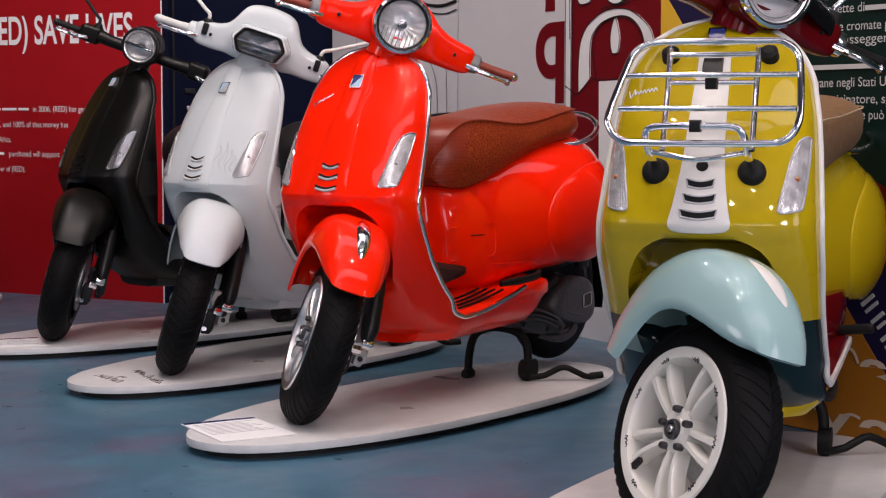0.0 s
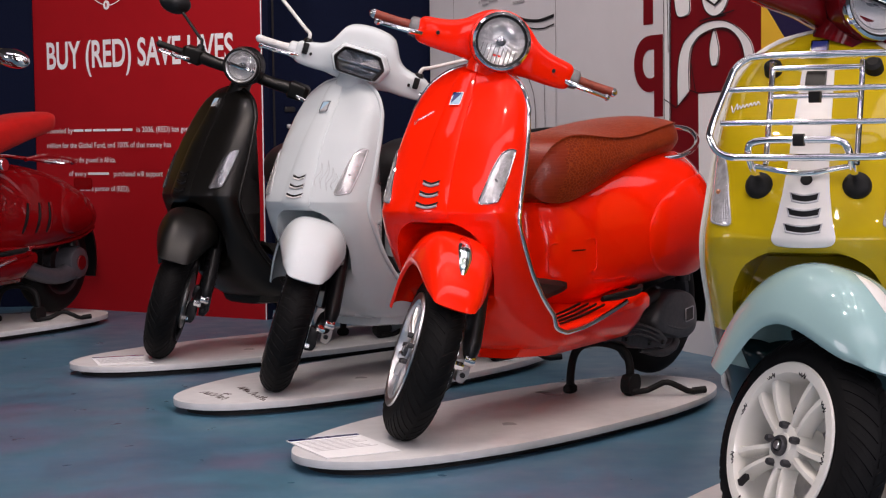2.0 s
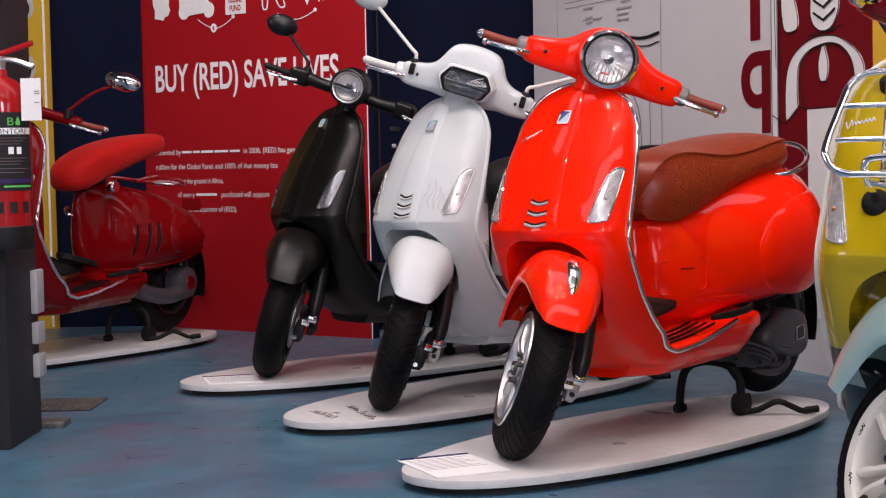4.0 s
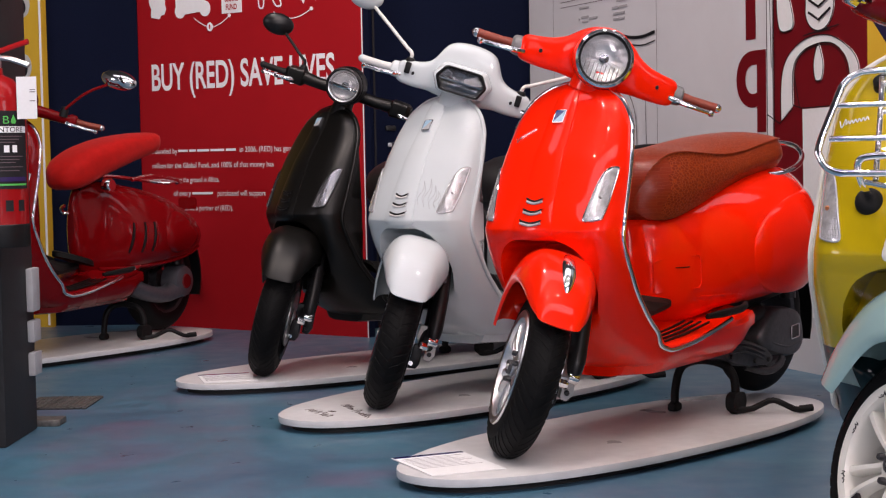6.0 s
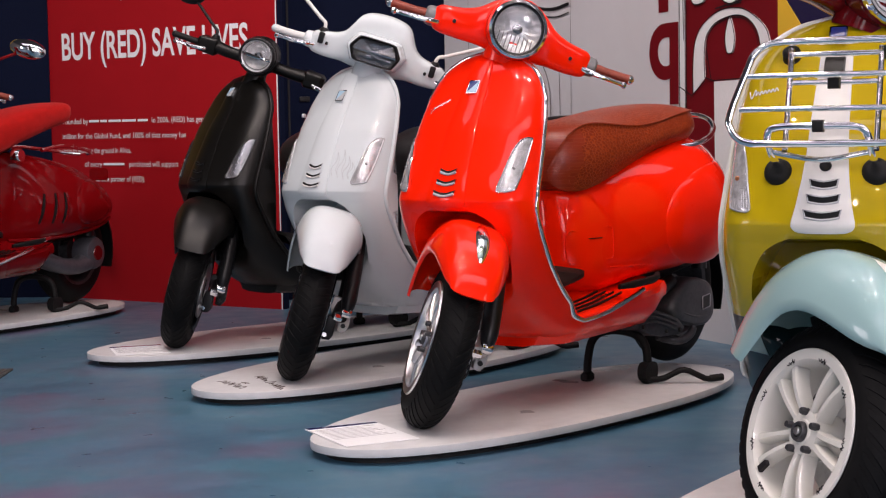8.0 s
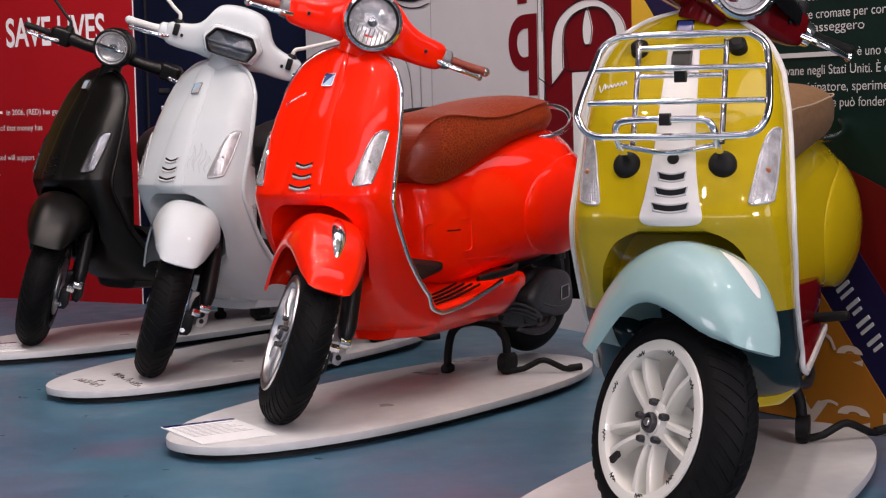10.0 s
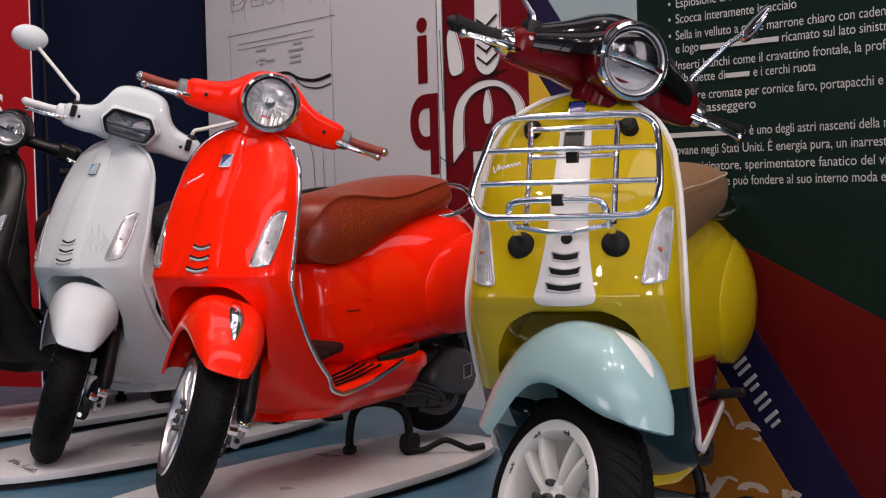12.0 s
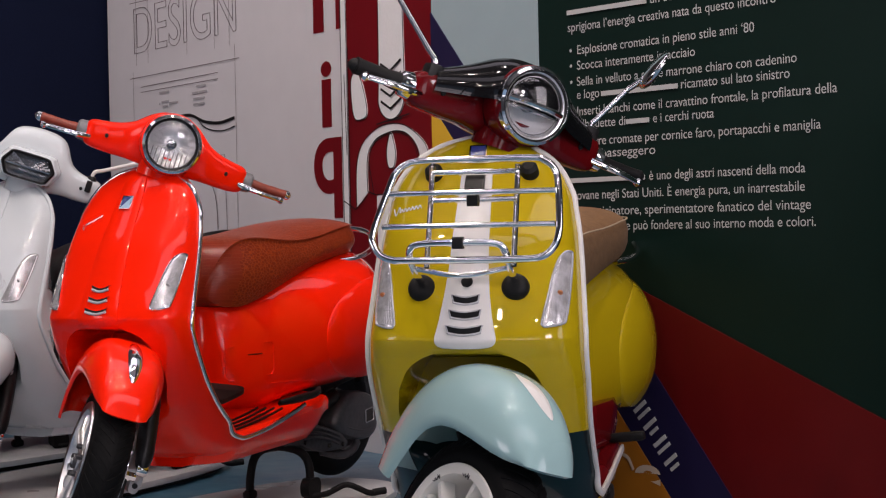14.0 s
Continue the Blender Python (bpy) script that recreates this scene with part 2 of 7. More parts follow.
def floor_mat():
    """Poured blue resin floor: cloudy blue, teal and violet patches, fine scratches, semi-gloss."""
    m = mat("blue_resin_floor", (0.06, 0.13, 0.2), 0.32)
    nt = m.node_tree
    b = nt.nodes["Principled BSDF"]
    co = nt.nodes.new("ShaderNodeTexCoord")

    def noi(s, d, dist=0.0):
        n = nt.nodes.new("ShaderNodeTexNoise")
        n.inputs["Scale"].default_value, n.inputs["Detail"].default_value, n.inputs["Distortion"].default_value = s, d, dist
        nt.links.new(co.outputs["Object"], n.inputs["Vector"])
        return n

    n1, n2, n3, n4 = noi(0.9, 5, 1.0), noi(1.7, 4, 0.6), noi(9, 8), noi(55, 4)
    ramp = nt.nodes.new("ShaderNodeValToRGB")
    e = ramp.color_ramp.elements
    e[0].position, e[0].color = 0.30, (0.041, 0.104, 0.168, 1)
    e[1].position, e[1].color = 0.72, (0.102, 0.116, 0.190, 1)
    for p, c in ((0.45, (0.062, 0.150, 0.226, 1)), (0.58, (0.058, 0.154, 0.220, 1))):
        q = e.new(p)
        q.color = c
    nt.links.new(n1.outputs["Fac"], ramp.inputs[0])
    mx = nt.nodes.new("ShaderNodeMix")
    mx.data_type = "RGBA"
    mx.inputs[7].default_value = (0.135, 0.105, 0.175, 1)
    r = nt.nodes.new("ShaderNodeMapRange")
    r.inputs[1].default_value, r.inputs[2].default_value, r.inputs[4].default_value = 0.52, 0.72, 0.7
    nt.links.new(n2.outputs["Fac"], r.inputs[0])
    nt.links.new(r.outputs[0], mx.inputs[0])
    nt.links.new(ramp.outputs[0], mx.inputs[6])
    m2 = nt.nodes.new("ShaderNodeMix")
    m2.data_type, m2.blend_type = "RGBA", "MULTIPLY"
    m2.inputs[0].default_value = 1.0
    r2 = nt.nodes.new("ShaderNodeMapRange")
    r2.inputs[1].default_value, r2.inputs[2].default_value, r2.inputs[3].default_value, r2.inputs[4].default_value = 0.15, 0.85, 0.88, 1.10
    nt.links.new(n3.outputs["Fac"], r2.inputs[0])
    nt.links.new(mx.outputs[2], m2.inputs[6])
    nt.links.new(r2.outputs[0], m2.inputs[7])
    nt.links.new(m2.outputs[2], b.inputs["Base Color"])
    r3 = nt.nodes.new("ShaderNodeMapRange")
    r3.inputs[1].default_value, r3.inputs[2].default_value, r3.inputs[3].default_value, r3.inputs[4].default_value = 0.15, 0.85, 0.22, 0.46
    nt.links.new(n3.outputs["Fac"], r3.inputs[0])
    nt.links.new(r3.outputs[0], b.inputs["Roughness"])
    bp = nt.nodes.new("ShaderNodeBump")
    bp.inputs["Strength"].default_value, bp.inputs["Distance"].default_value = 0.05, 0.001
    nt.links.new(n4.outputs["Fac"], bp.inputs["Height"])
    nt.links.new(bp.outputs["Normal"], b.inputs["Normal"])
    return m


FLOOR = floor_mat()
BOARD = mat("scuffed_white_board", (0.60, 0.605, 0.61), 0.34, grain=0.08, scale=22, stain=0.16, rvar=0.10)
GAPBLACK = mat("gap_black", (0.01, 0.01, 0.01), 0.7, grain=0.2)
P_RED = mat("red_printed_vinyl", (0.345, 0.008, 0.013), 0.5, grain=0.03, scale=8, stain=0.05, spec=0.12)
P_NAVY = mat("navy_fabric", (0.0042, 0.0070, 0.0225), 0.85, grain=0.15, scale=120, stain=0.12, spec=0.08)
P_WHITE = mat("white_printed_vinyl", (0.67, 0.66, 0.69), 0.5, grain=0.02, scale=10, stain=0.03, spec=0.2)
P_GREEN = mat("dark_green_vinyl", (0.0048, 0.0160, 0.0125), 0.42, grain=0.06, scale=10, stain=0.10, spec=0.12)
P_DRED = mat("dark_red_vinyl", (0.098, 0.003, 0.004), 0.45, grain=0.05, scale=10, stain=0.06, spec=0.2)
P_CRIMSON = mat("crimson_vinyl", (0.165, 0.005, 0.010), 0.5, grain=0.04, scale=10, stain=0.05, spec=0.2)
P_INDIGO = mat("indigo_vinyl", (0.012, 0.009, 0.042), 0.5, grain=0.06, scale=10, spec=0.2)
P_PURPLE = mat("purple_vinyl", (0.030, 0.016, 0.085), 0.5, grain=0.05, scale=10, spec=0.2)
P_ORANGE = mat("ochre_vinyl", (0.36, 0.135, 0.012), 0.5, grain=0.05, scale=10, stain=0.05, spec=0.2)
P_YELLOW = mat("yellow_vinyl", (0.58, 0.37, 0.03), 0.5, grain=0.04, scale=10, spec=0.2)
P_BLUE = mat("pale_blue_vinyl", (0.29, 0.38, 0.40), 0.5, grain=0.03, scale=10, spec=0.2)
P_SCRIPT = mat("cream_script_print", (0.58, 0.47, 0.36), 0.55, grain=0.04, spec=0.2)
P_INK = mat("grey_ink", (0.12, 0.09, 0.10), 0.6, grain=0.05, spec=0.2)
P_GREYINK = mat("faint_grey_ink", (0.40, 0.39, 0.41), 0.6, grain=0.05, spec=0.2)
P_PEN = mat("brown_pen_ink", (0.07, 0.045, 0.04), 0.6, grain=0.2, scale=200, spec=0.2)
P_BLACK = mat("black_ink", (0.015, 0.014, 0.016), 0.6, grain=0.05, spec=0.2)
P_GREYTXT = mat("pale_print", (0.47, 0.48, 0.47), 0.6, grain=0.05, spec=0.2)
PILLAR = mat("charcoal_column_paint", (0.022, 0.022, 0.024), 0.55, spec=0.25, grain=0.12, scale=30, stain=0.15, bump=0.15, bscale=60)
EXTRED = paint("extinguisher_red", (0.30, 0.008, 0.010), 0.3)
WALLM = mat("hall_plaster", (0.16, 0.16, 0.165), 0.8, grain=0.05, scale=20, stain=0.06, bump=0.1)
CEILM = mat("ceiling_paint", (0.12, 0.12, 0.125), 0.85, grain=0.06, scale=15, stain=0.08)
GREEN = mat("green_print", (0.08, 0.45, 0.08), 0.5, grain=0.05)
SOCKETGREY = mat("grey_socket_plastic", (0.36, 0.37, 0.39), 0.45, grain=0.06, scale=60)
GRATE = mat("worn_metal_grate", (0.16, 0.155, 0.145), 0.5, 0.5, grain=0.5, scale=60, bump=0.3)


# ---- mesh helpers ----
def put(name, verts, faces, material, parent=None, xf=None, smooth=True, sharp=38, label="", mats=None, fm=None, bevel=0.0):
    me = bpy.data.meshes.new(name)
    if xf is not None:
        verts = [xf @ Vector(v) for v in verts]
    me.from_pydata([tuple(v) for v in verts], [], faces)
    bm = bmesh.new()
    bm.from_mesh(me)
    bmesh.ops.remove_doubles(bm, verts=bm.verts, dist=1e-5)
    bmesh.ops.recalc_face_normals(bm, faces=bm.faces)
    if bevel:
        ed = [e for e in bm.edges if len(e.link_faces) == 2 and e.calc_face_angle(0) > 0.6]
        bmesh.ops.bevel(bm, geom=ed, offset=bevel, segments=2, affect="EDGES", profile=0.6)
    bm.to_mesh(me)
    bm.free()
    if smooth:
        me.shade_smooth()
        me.set_sharp_from_angle(angle=radians(sharp))
    for q in (mats or [material]):
        me.materials.append(q)
    ob = new(name, me)
    if parent is not None:
        ob.parent = parent
    if label:
        tagged(ob, label)
    return ob


def loft(rings, cap=True, closed=True):
    n = len(rings[0])
    v = [p for r in rings for p in r]
    f = []
    for i in range(len(rings) - 1):
        for j in range(n if closed else n - 1):
            a, b = i * n + j, i * n + (j + 1) % n
            f.append((a, b, b + n, a + n))
    if cap and closed:
        f.append(tuple(range(n)))
        f.append(tuple(range((len(rings) - 1) * n, len(rings) * n)))
    return v, f


def spline(pts, k=6, closed=False):
    """Catmull-Rom through the points, k steps a span."""
    P = [Vector(p) for p in pts]
    n = len(P)
    out = []
    for i in range(n if closed else n - 1):
        p0, p1 = P[(i - 1) % n] if closed or i > 0 else P[0] * 2 - P[1], P[i]
        p2 = P[(i + 1) % n]
        p3 = P[(i + 2) % n] if closed or i + 2 < n else P[-1] * 2 - P[-2]
        for s in range(k):
            t = s / k
            out.append(0.5 * ((2 * p1) + (p2 - p0) * t + (2 * p0 - 5 * p1 + 4 * p2 - p3) * t * t + (3 * p1 - p0 - 3 * p2 + p3) * t ** 3))
    if not closed:
        out.append(P[-1])
    return out


def tube(pts, r, n=10, closed=False, k=6, flat=1.0):
    """A round bar along the smoothed points; r may be a list, one for each point."""
    P = spline(pts, k, closed) if k > 1 else [Vector(p) for p in pts]
    m = len(P)
    rr = [r] * m
    if isinstance(r, (list, tuple)):
        rr = [np.interp(i / max(1, m - 1) * (len(r) - 1), range(len(r)), r) for i in range(m)]
    rings, up = [], None
    for i in range(m):
        d = (P[(i + 1) % m] - P[i - 1]) if closed else (P[min(i + 1, m - 1)] - P[max(i - 1, 0)])
        d.normalize()
        if up is None:
            up = d.orthogonal().normalized()
        up = (up - d * up.dot(d)).normalized()
        sd = d.cross(up)
        rings.append([P[i] + (up * math.cos(2 * math.pi * j / n) + sd * math.sin(2 * math.pi * j / n) * flat) * rr[i] for j in range(n)])
    if closed:
        rings.append(rings[0])
        return loft(rings, cap=False)
    return loft(rings)


def lathe(profile, center, n=40, axis="y"):
    """Turn a profile of (radius, offset along the axis) round the axis through center."""
    c = Vector(center)
    rings = []
    for r, a in profile:
        ring = []
        for j in range(n):
            u, w = r * math.cos(2 * math.pi * j / n), r * math.sin(2 * math.pi * j / n)
            ring.append(c + Vector({"y": (u, a, w), "x": (a, u, w), "z": (u, w, a)}[axis]))
        rings.append(ring)
    return rings


def box(x0, x1, y0, y1, z0, z1):
    v = [(x, y, z) for x in (x0, x1) for y in (y0, y1) for z in (z0, z1)]
    return v, [(0, 1, 3, 2), (4, 6, 7, 5), (0, 4, 5, 1), (2, 3, 7, 6), (0, 2, 6, 4), (1, 5, 7, 3)]


def join(*vf):
    V, F = [], []
    for v, f in vf:
        F += [tuple(i + len(V) for i in q) for q in f]
        V += list(v)
    return V, F


def rounded(w, h, r, n=5):
    """Outline of a rounded rectangle, centred."""
    out = []
    for cx, cy, a0 in ((w - r, h - r, 0), (-w + r, h - r, 90), (-w + r, -h + r, 180), (w - r, -h + r, 270)):
        for i in range(n):
            a = radians(a0 + 90 * i / (n - 1))
            out.append((cx + r * math.cos(a), cy + r * math.sin(a)))
    return out


def slab(outline, a0, a1, axis="y"):
    """A flat plate of that outline from a0 to a1 along the axis."""
    def at(p, a):
        return {"y": (p[0], a, p[1]), "x": (a, p[0], p[1]), "z": (p[0], p[1], a)}[axis]
    return loft([[at(p, a0) for p in outline], [at(p, a1) for p in outline]])


def smooth_step(a, b, x):
    t = min(1, max(0, (x - a) / (b - a)))
    return t * t * (3 - 2 * t)


def text_mesh(name, body, size, material, parent, m, width=None, bold=0.0, outline=0.0, label="", squeeze=None):
    cu = bpy.data.curves.new(name, "FONT")
    cu.body, cu.size, cu.offset = body, size, bold
    if outline:
        cu.fill_mode, cu.bevel_depth, cu.bevel_resolution = "NONE", outline, 0
    tmp = bpy.data.objects.new(name, cu)
    scene.collection.objects.link(tmp)
    deps = bpy.context.evaluated_depsgraph_get()
    deps.update()
    me = bpy.data.meshes.new_from_object(tmp.evaluated_get(deps))
    bpy.data.objects.remove(tmp)
    xs = [v.co.x for v in me.vertices] or [0, 1]
    s = width / (max(xs) - min(xs)) if width else 1.0
    me.transform(m @ Matrix.Rotation(radians(90), 4, "X") @ Matrix.Diagonal((s, 1, 1, 1)))
    me.materials.clear()
    me.materials.append(material)
    ob = new(name, me)
    ob.parent = parent
    if label:
        tagged(ob, label)
    return ob

# ---- setting ----
def setting(name, v, f, material, label, cat="", **k):
    return tagged(put(name, v, f, material, **k), label, cat or name.split("_")[0], kind="structure")


setting("floor", *box(-6, 6.5, -4, 10.5, -0.06, 0), FLOOR, "cloudy blue poured resin floor with a soft sheen", smooth=False)
setting("wall_north", *box(-6, 6.5, 10.5, 10.7, 0, 5), WALLM, "plain plastered wall of the hall", smooth=False)
cuts = ((-4.5, -2.1), (-1.0, 1.4), (2.5, 4.9))
parts = [box(-6, 6.5, -4.2, -4, 0, 0.8), box(-6, 6.5, -4.2, -4, 4.2, 5)]
for a, b in zip((-6, -2.1, 1.4, 4.9), (-4.5, -1.0, 2.5, 6.5)):
    parts.append(box(a, b, -4.2, -4, 0.8, 4.2))
south = setting("wall_south", *join(*parts), WALLM, "plastered hall wall with three tall windows", "wall", smooth=False)
for a, b in cuts:
    for i in range(5):
        put("glazing_bar", *box(a + (b - a) * i / 4 - 0.035, a + (b - a) * i / 4 + 0.035, -4.13, -4.07, 0.8, 4.2), PILLAR, south)
    put("glazing_bar", *box(a, b, -4.12, -4.08, 2.45, 2.52), PILLAR, south)


def window_wall(name, x0, x1, opening):
    """A side wall with one tall opening, y0, y1, z0, z1, and glazing bars."""
    y0, y1, z0, z1 = opening
    parts = [box(x0, x1, -4.2, y0, 0, 5), box(x0, x1, y1, 10.7, 0, 5), box(x0, x1, y0, y1, 0, z0), box(x0, x1, y0, y1, z1, 5)]
    w = setting(name, *join(*parts), WALLM, "plastered hall wall with a tall window", "wall", smooth=False)
    xm = (x0 + x1) / 2
    for i in range(5):
        yy = y0 + (y1 - y0) * i / 4
        put("glazing_bar", *box(xm - 0.03, xm + 0.03, yy - 0.03, yy + 0.03, z0, z1), PILLAR, w)
    return w


window_wall("wall_east", 6.5, 6.7, (-3.4, 1.4, 0.9, 3.9))
window_wall("wall_west", -6.2, -6.0, (-2.6, 3.0, 0.9, 3.9))
holes = ((-3.5, 5.5, -0.5, 0.9), (-3.5, 5.5, 3.9, 5.3))
parts = [box(-6.2, 6.7, -4.2, -0.5, 5, 5.15), box(-6.2, 6.7, 0.9, 3.9, 5, 5.15), box(-6.2, 6.7, 5.3, 10.7, 5, 5.15)]
for a, b, c, d in holes:
    parts += [box(-6.2, a, c, d, 5, 5.15), box(b, 6.7, c, d, 5, 5.15)]
setting("ceiling", *join(*parts), CEILM, "pale painted hall ceiling with two long roof lights", smooth=False)

# ---- display platforms ----
def platform(x, y, heading):
    out, base = [], []
    a, b = 0.819, 0.295
    for i in range(72):
        t = 2 * math.pi * i / 72
        c, s = math.cos(t), math.sin(t)
        n = 2.2 if c > 0 else 2.5
        u, v = abs(c) ** (2 / n) * math.copysign(1, c), abs(s) ** (2 / n) * math.copysign(1, s)
        out.append((a * u, b * v))
        base.append(((a - 0.040) * u, (b - 0.040) * v))
    root = new("display_platform")
    root.matrix_world = pose(x, y, 0, 0, 0, heading)
    tagged(root, "low white elliptical display board with scuffed edges", "platform", "scooter display boards")
    put("board", *slab(out, 0.020, 0.04, "z"), BOARD, root, bevel=0.002)
    # black inset support that puts the shadow under the board into colour
    put("base", *slab(base, 0, 0.020, "z"), GAPBLACK, root)
    return root


PLAT = {"o": (0.439, 4.426, -133.4), "w": (0.042, 5.312, -132.5), "k": (-0.338, 6.057, -141.8), "y": (0.898, 3.137, -124.5), "r": (-1.702, 6.717, -126.0)}
boards = {k: platform(*v) for k, v in PLAT.items()}

# ---- scooters ----
RAKE = radians(28.3)
AXIS, PIVOT = Vector((-math.sin(RAKE), 0, math.cos(RAKE))), Vector((1.32, 0, 0.23))


def steer(angle):
    return Matrix.Translation(PIVOT) @ Matrix.Rotation(angle, 4, AXIS) @ Matrix.Translation(-PIVOT)


def steer_wheel(angle, turn, side=0.0, lean=-14):
    """Wheel and mudguard: turned and leaning, with the contact patch kept on the board."""
    m = Matrix.Rotation(angle + turn, 4, "Z") @ Matrix.Rotation(radians(lean), 4, "X")
    return Matrix.Translation((1.338, side, -0.004)) @ Matrix.Translation((m @ Vector((0, 0, 0.226)))) @ m @ Matrix.Translation((-1.34, 0, -0.23))


def curve1(table):
    xs, ys = zip(*sorted(table))
    return lambda x: float(np.interp(x, xs, ys))


def soft_curve(table, blur=0.02):
    xs, ys = zip(*sorted(table))
    return lambda x: float(np.mean(np.interp(np.linspace(x - blur, x + blur, 9), xs, ys)))


SH_W = curve1([(0.945, 0.03), (0.938, 0.06), (0.925, 0.095), (0.90, 0.133), (0.87, 0.158), (0.83, 0.177), (0.76, 0.190), (0.70, 0.196), (0.57, 0.206), (0.49, 0.207), (0.40, 0.204), (0.29, 0.204), (0.22, 0.202), (0.20, 0.196), (0.19, 0.185)])
SH_E = soft_curve([(0.945, 1.0), (0.83, 1.03), (0.70, 1.075), (0.62, 1.105), (0.57, 1.125), (0.53, 1.128), (0.49, 1.11), (0.40, 1.06), (0.33, 1.005), (0.27, 0.94), (0.22, 0.90), (0.19, 0.88)])
SH_C = curve1([(0.945, 1.015), (0.925, 1.035), (0.90, 1.052), (0.847, 1.084), (0.75, 1.148), (0.637, 1.203), (0.585, 1.225), (0.565, 1.231), (0.55, 1.226), (0.53, 1.214), (0.45, 1.185), (0.35, 1.15), (0.27, 1.10), (0.22, 1.04), (0.19, 0.98)])
ARCH = curve1([(0.542, 0.055), (0.532, 0.085), (0.518, 0.108), (0.502, 0.122), (0.47, 0.138), (0.43, 0.145), (0.40, 0.142), (0.35, 0.13), (0.19, 0.11)])


def shield_x(y, z):
    w, e = SH_W(z), SH_E(z)
    t = min(1, abs(y) / w)
    k = smooth_step(0.50, 0.30, z)  # the lower corners round off into a hull
    return e + (SH_C(z) - e) * ((1 - k) * (1 - 0.42 * t ** 1.6 - 0.58 * t ** 11) + k * (1 - 0.40 * t ** 2 - 0.60 * t ** 4.5))


def shield_mesh():
    zs = sorted({*np.linspace(0.19, 0.50, 22), *np.linspace(0.505, 0.541, 10), *np.linspace(0.537, 0.88, 26), *np.linspace(0.885, 0.945, 12), 0.534, 0.562, 0.568}, reverse=True)
    rings = []
    for z in zs:
        w, e, wa = SH_W(z), SH_E(z), min(ARCH(z), SH_W(z) * 0.8)
        ys = list(np.linspace(-w, -wa, 12)) + list(np.linspace(-wa, wa, 13)) + list(np.linspace(wa, w, 12))
        ring = []
        for i, y in enumerate(ys):
            x = shield_x(y, z)
            if 12 <= i <= 24 and z < 0.541:
                deep = smooth_step(0.30, 0.43, z) * smooth_step(0.541, 0.518, z)
                x = x + (min(e - 0.02, 1.0) - x) * deep * (1 - max(0, abs(i - 18) - 4) / 2 * (1 - smooth_step(0.38, 0.47, z)))
            ring.append((x, y, z))
        for q in (0.985, 0.6, 0.2, -0.2, -0.6, -0.985):
            ring.append((e - 0.022 if abs(q) > 0.9 else min(e - 0.05, 0.985 - 0.02 * (1 - q * q)), w * q, z))
        rings.append(ring)
    return loft(rings)


def strip_mesh(z0, z1, half, lift=0.006, n=24, m=9):
    """A raised strip up the middle of the shield."""
    rings = []
    for i in range(n + 1):
        z = z0 + (z1 - z0) * (i / n) ** 1.8
        h = half(z)
        row = [(shield_x(h * q, z) + lift * (1 - 0.55 * abs(q) ** 6), h * q, z) for q in np.linspace(-1, 1, m)]
        rings.append(row + [(p[0] - 0.012, p[1], p[2]) for p in reversed(row)])
    return loft(rings)


def section(x, w, zb, zt, n=28, p=2.5, wz=0.5, top=1.0):
    """One cross-section: a squarish oval between zb and zt; wz is where it is widest."""
    ring, zm = [], zb + (zt - zb) * wz
    for j in range(n):
        a = 2 * math.pi * j / n
        c, s = math.cos(a), math.sin(a)
        yy = w * abs(c) ** (2 / p) * math.copysign(1, c)
        zz = abs(s) ** (2 / p)
        ring.append((x, yy * (top if s > 0 else 1.0) ** abs(s), zm + zz * ((zt - zm) if s > 0 else -(zm - zb))))
    return ring


def resample(rows, n):
    """Smooth a table of (x, values...) to n rows."""
    P = np.array(rows, float)
    t = np.r_[0, np.cumsum(np.hypot(np.diff(P[:, 0]), np.diff(P[:, 1])) + 0.01)]
    tt = np.linspace(0, t[-1], n)
    Q = np.array([np.interp(tt, t, P[:, i]) for i in range(P.shape[1])]).T
    for _ in range(3):
        Q[1:-1] = (Q[:-2] + 2 * Q[1:-1] + Q[2:]) / 4
    return Q


BODY_ROWS = [(0.755, 0.05, 0.33, 0.55), (0.74, 0.088, 0.30, 0.59), (0.67, 0.115, 0.27, 0.612), (0.55, 0.138, 0.27, 0.632), (0.45, 0.178, 0.295, 0.670), (0.35, 0.224, 0.305, 0.694), (0.26, 0.253, 0.308, 0.710),
             (0.17, 0.260, 0.320, 0.722), (0.09, 0.243, 0.340, 0.726), (0.02, 0.206, 0.378, 0.720), (-0.08, 0.150, 0.43, 0.690), (-0.17, 0.095, 0.47, 0.66), (-0.24, 0.05, 0.50, 0.63), (-0.265, 0.02, 0.53, 0.60)]
SLEEK_ROWS = [(0.615, 0.018, 0.42, 0.60), (0.608, 0.032, 0.36, 0.635), (0.592, 0.042, 0.32, 0.655), (0.565, 0.050, 0.295, 0.668), (0.53, 0.056, 0.285, 0.676), (0.49, 0.068, 0.28, 0.680), (0.455, 0.100, 0.278, 0.682), (0.42, 0.142, 0.276, 0.682), (0.37, 0.176, 0.277, 0.676), (0.30, 0.198, 0.28, 0.665), (0.18, 0.216, 0.29, 0.645),
              (0.03, 0.208, 0.305, 0.612), (-0.07, 0.182, 0.325, 0.572), (-0.15, 0.142, 0.348, 0.525), (-0.205, 0.098, 0.365, 0.475), (-0.238, 0.045, 0.385, 0.435)]
BODY = {False: resample(BODY_ROWS, 44), True: resample(SLEEK_ROWS, 44)}
BODY_FORM = {False: (2.9, 0.44, 0.82), True: (2.4, 0.42, 0.74)}


def rear_body(sleek=False):
    p, wz, top = BODY_FORM[sleek]
    return loft([section(x, w, zb, zt, 48, p, wz, top) for x, w, zb, zt in BODY[sleek]])


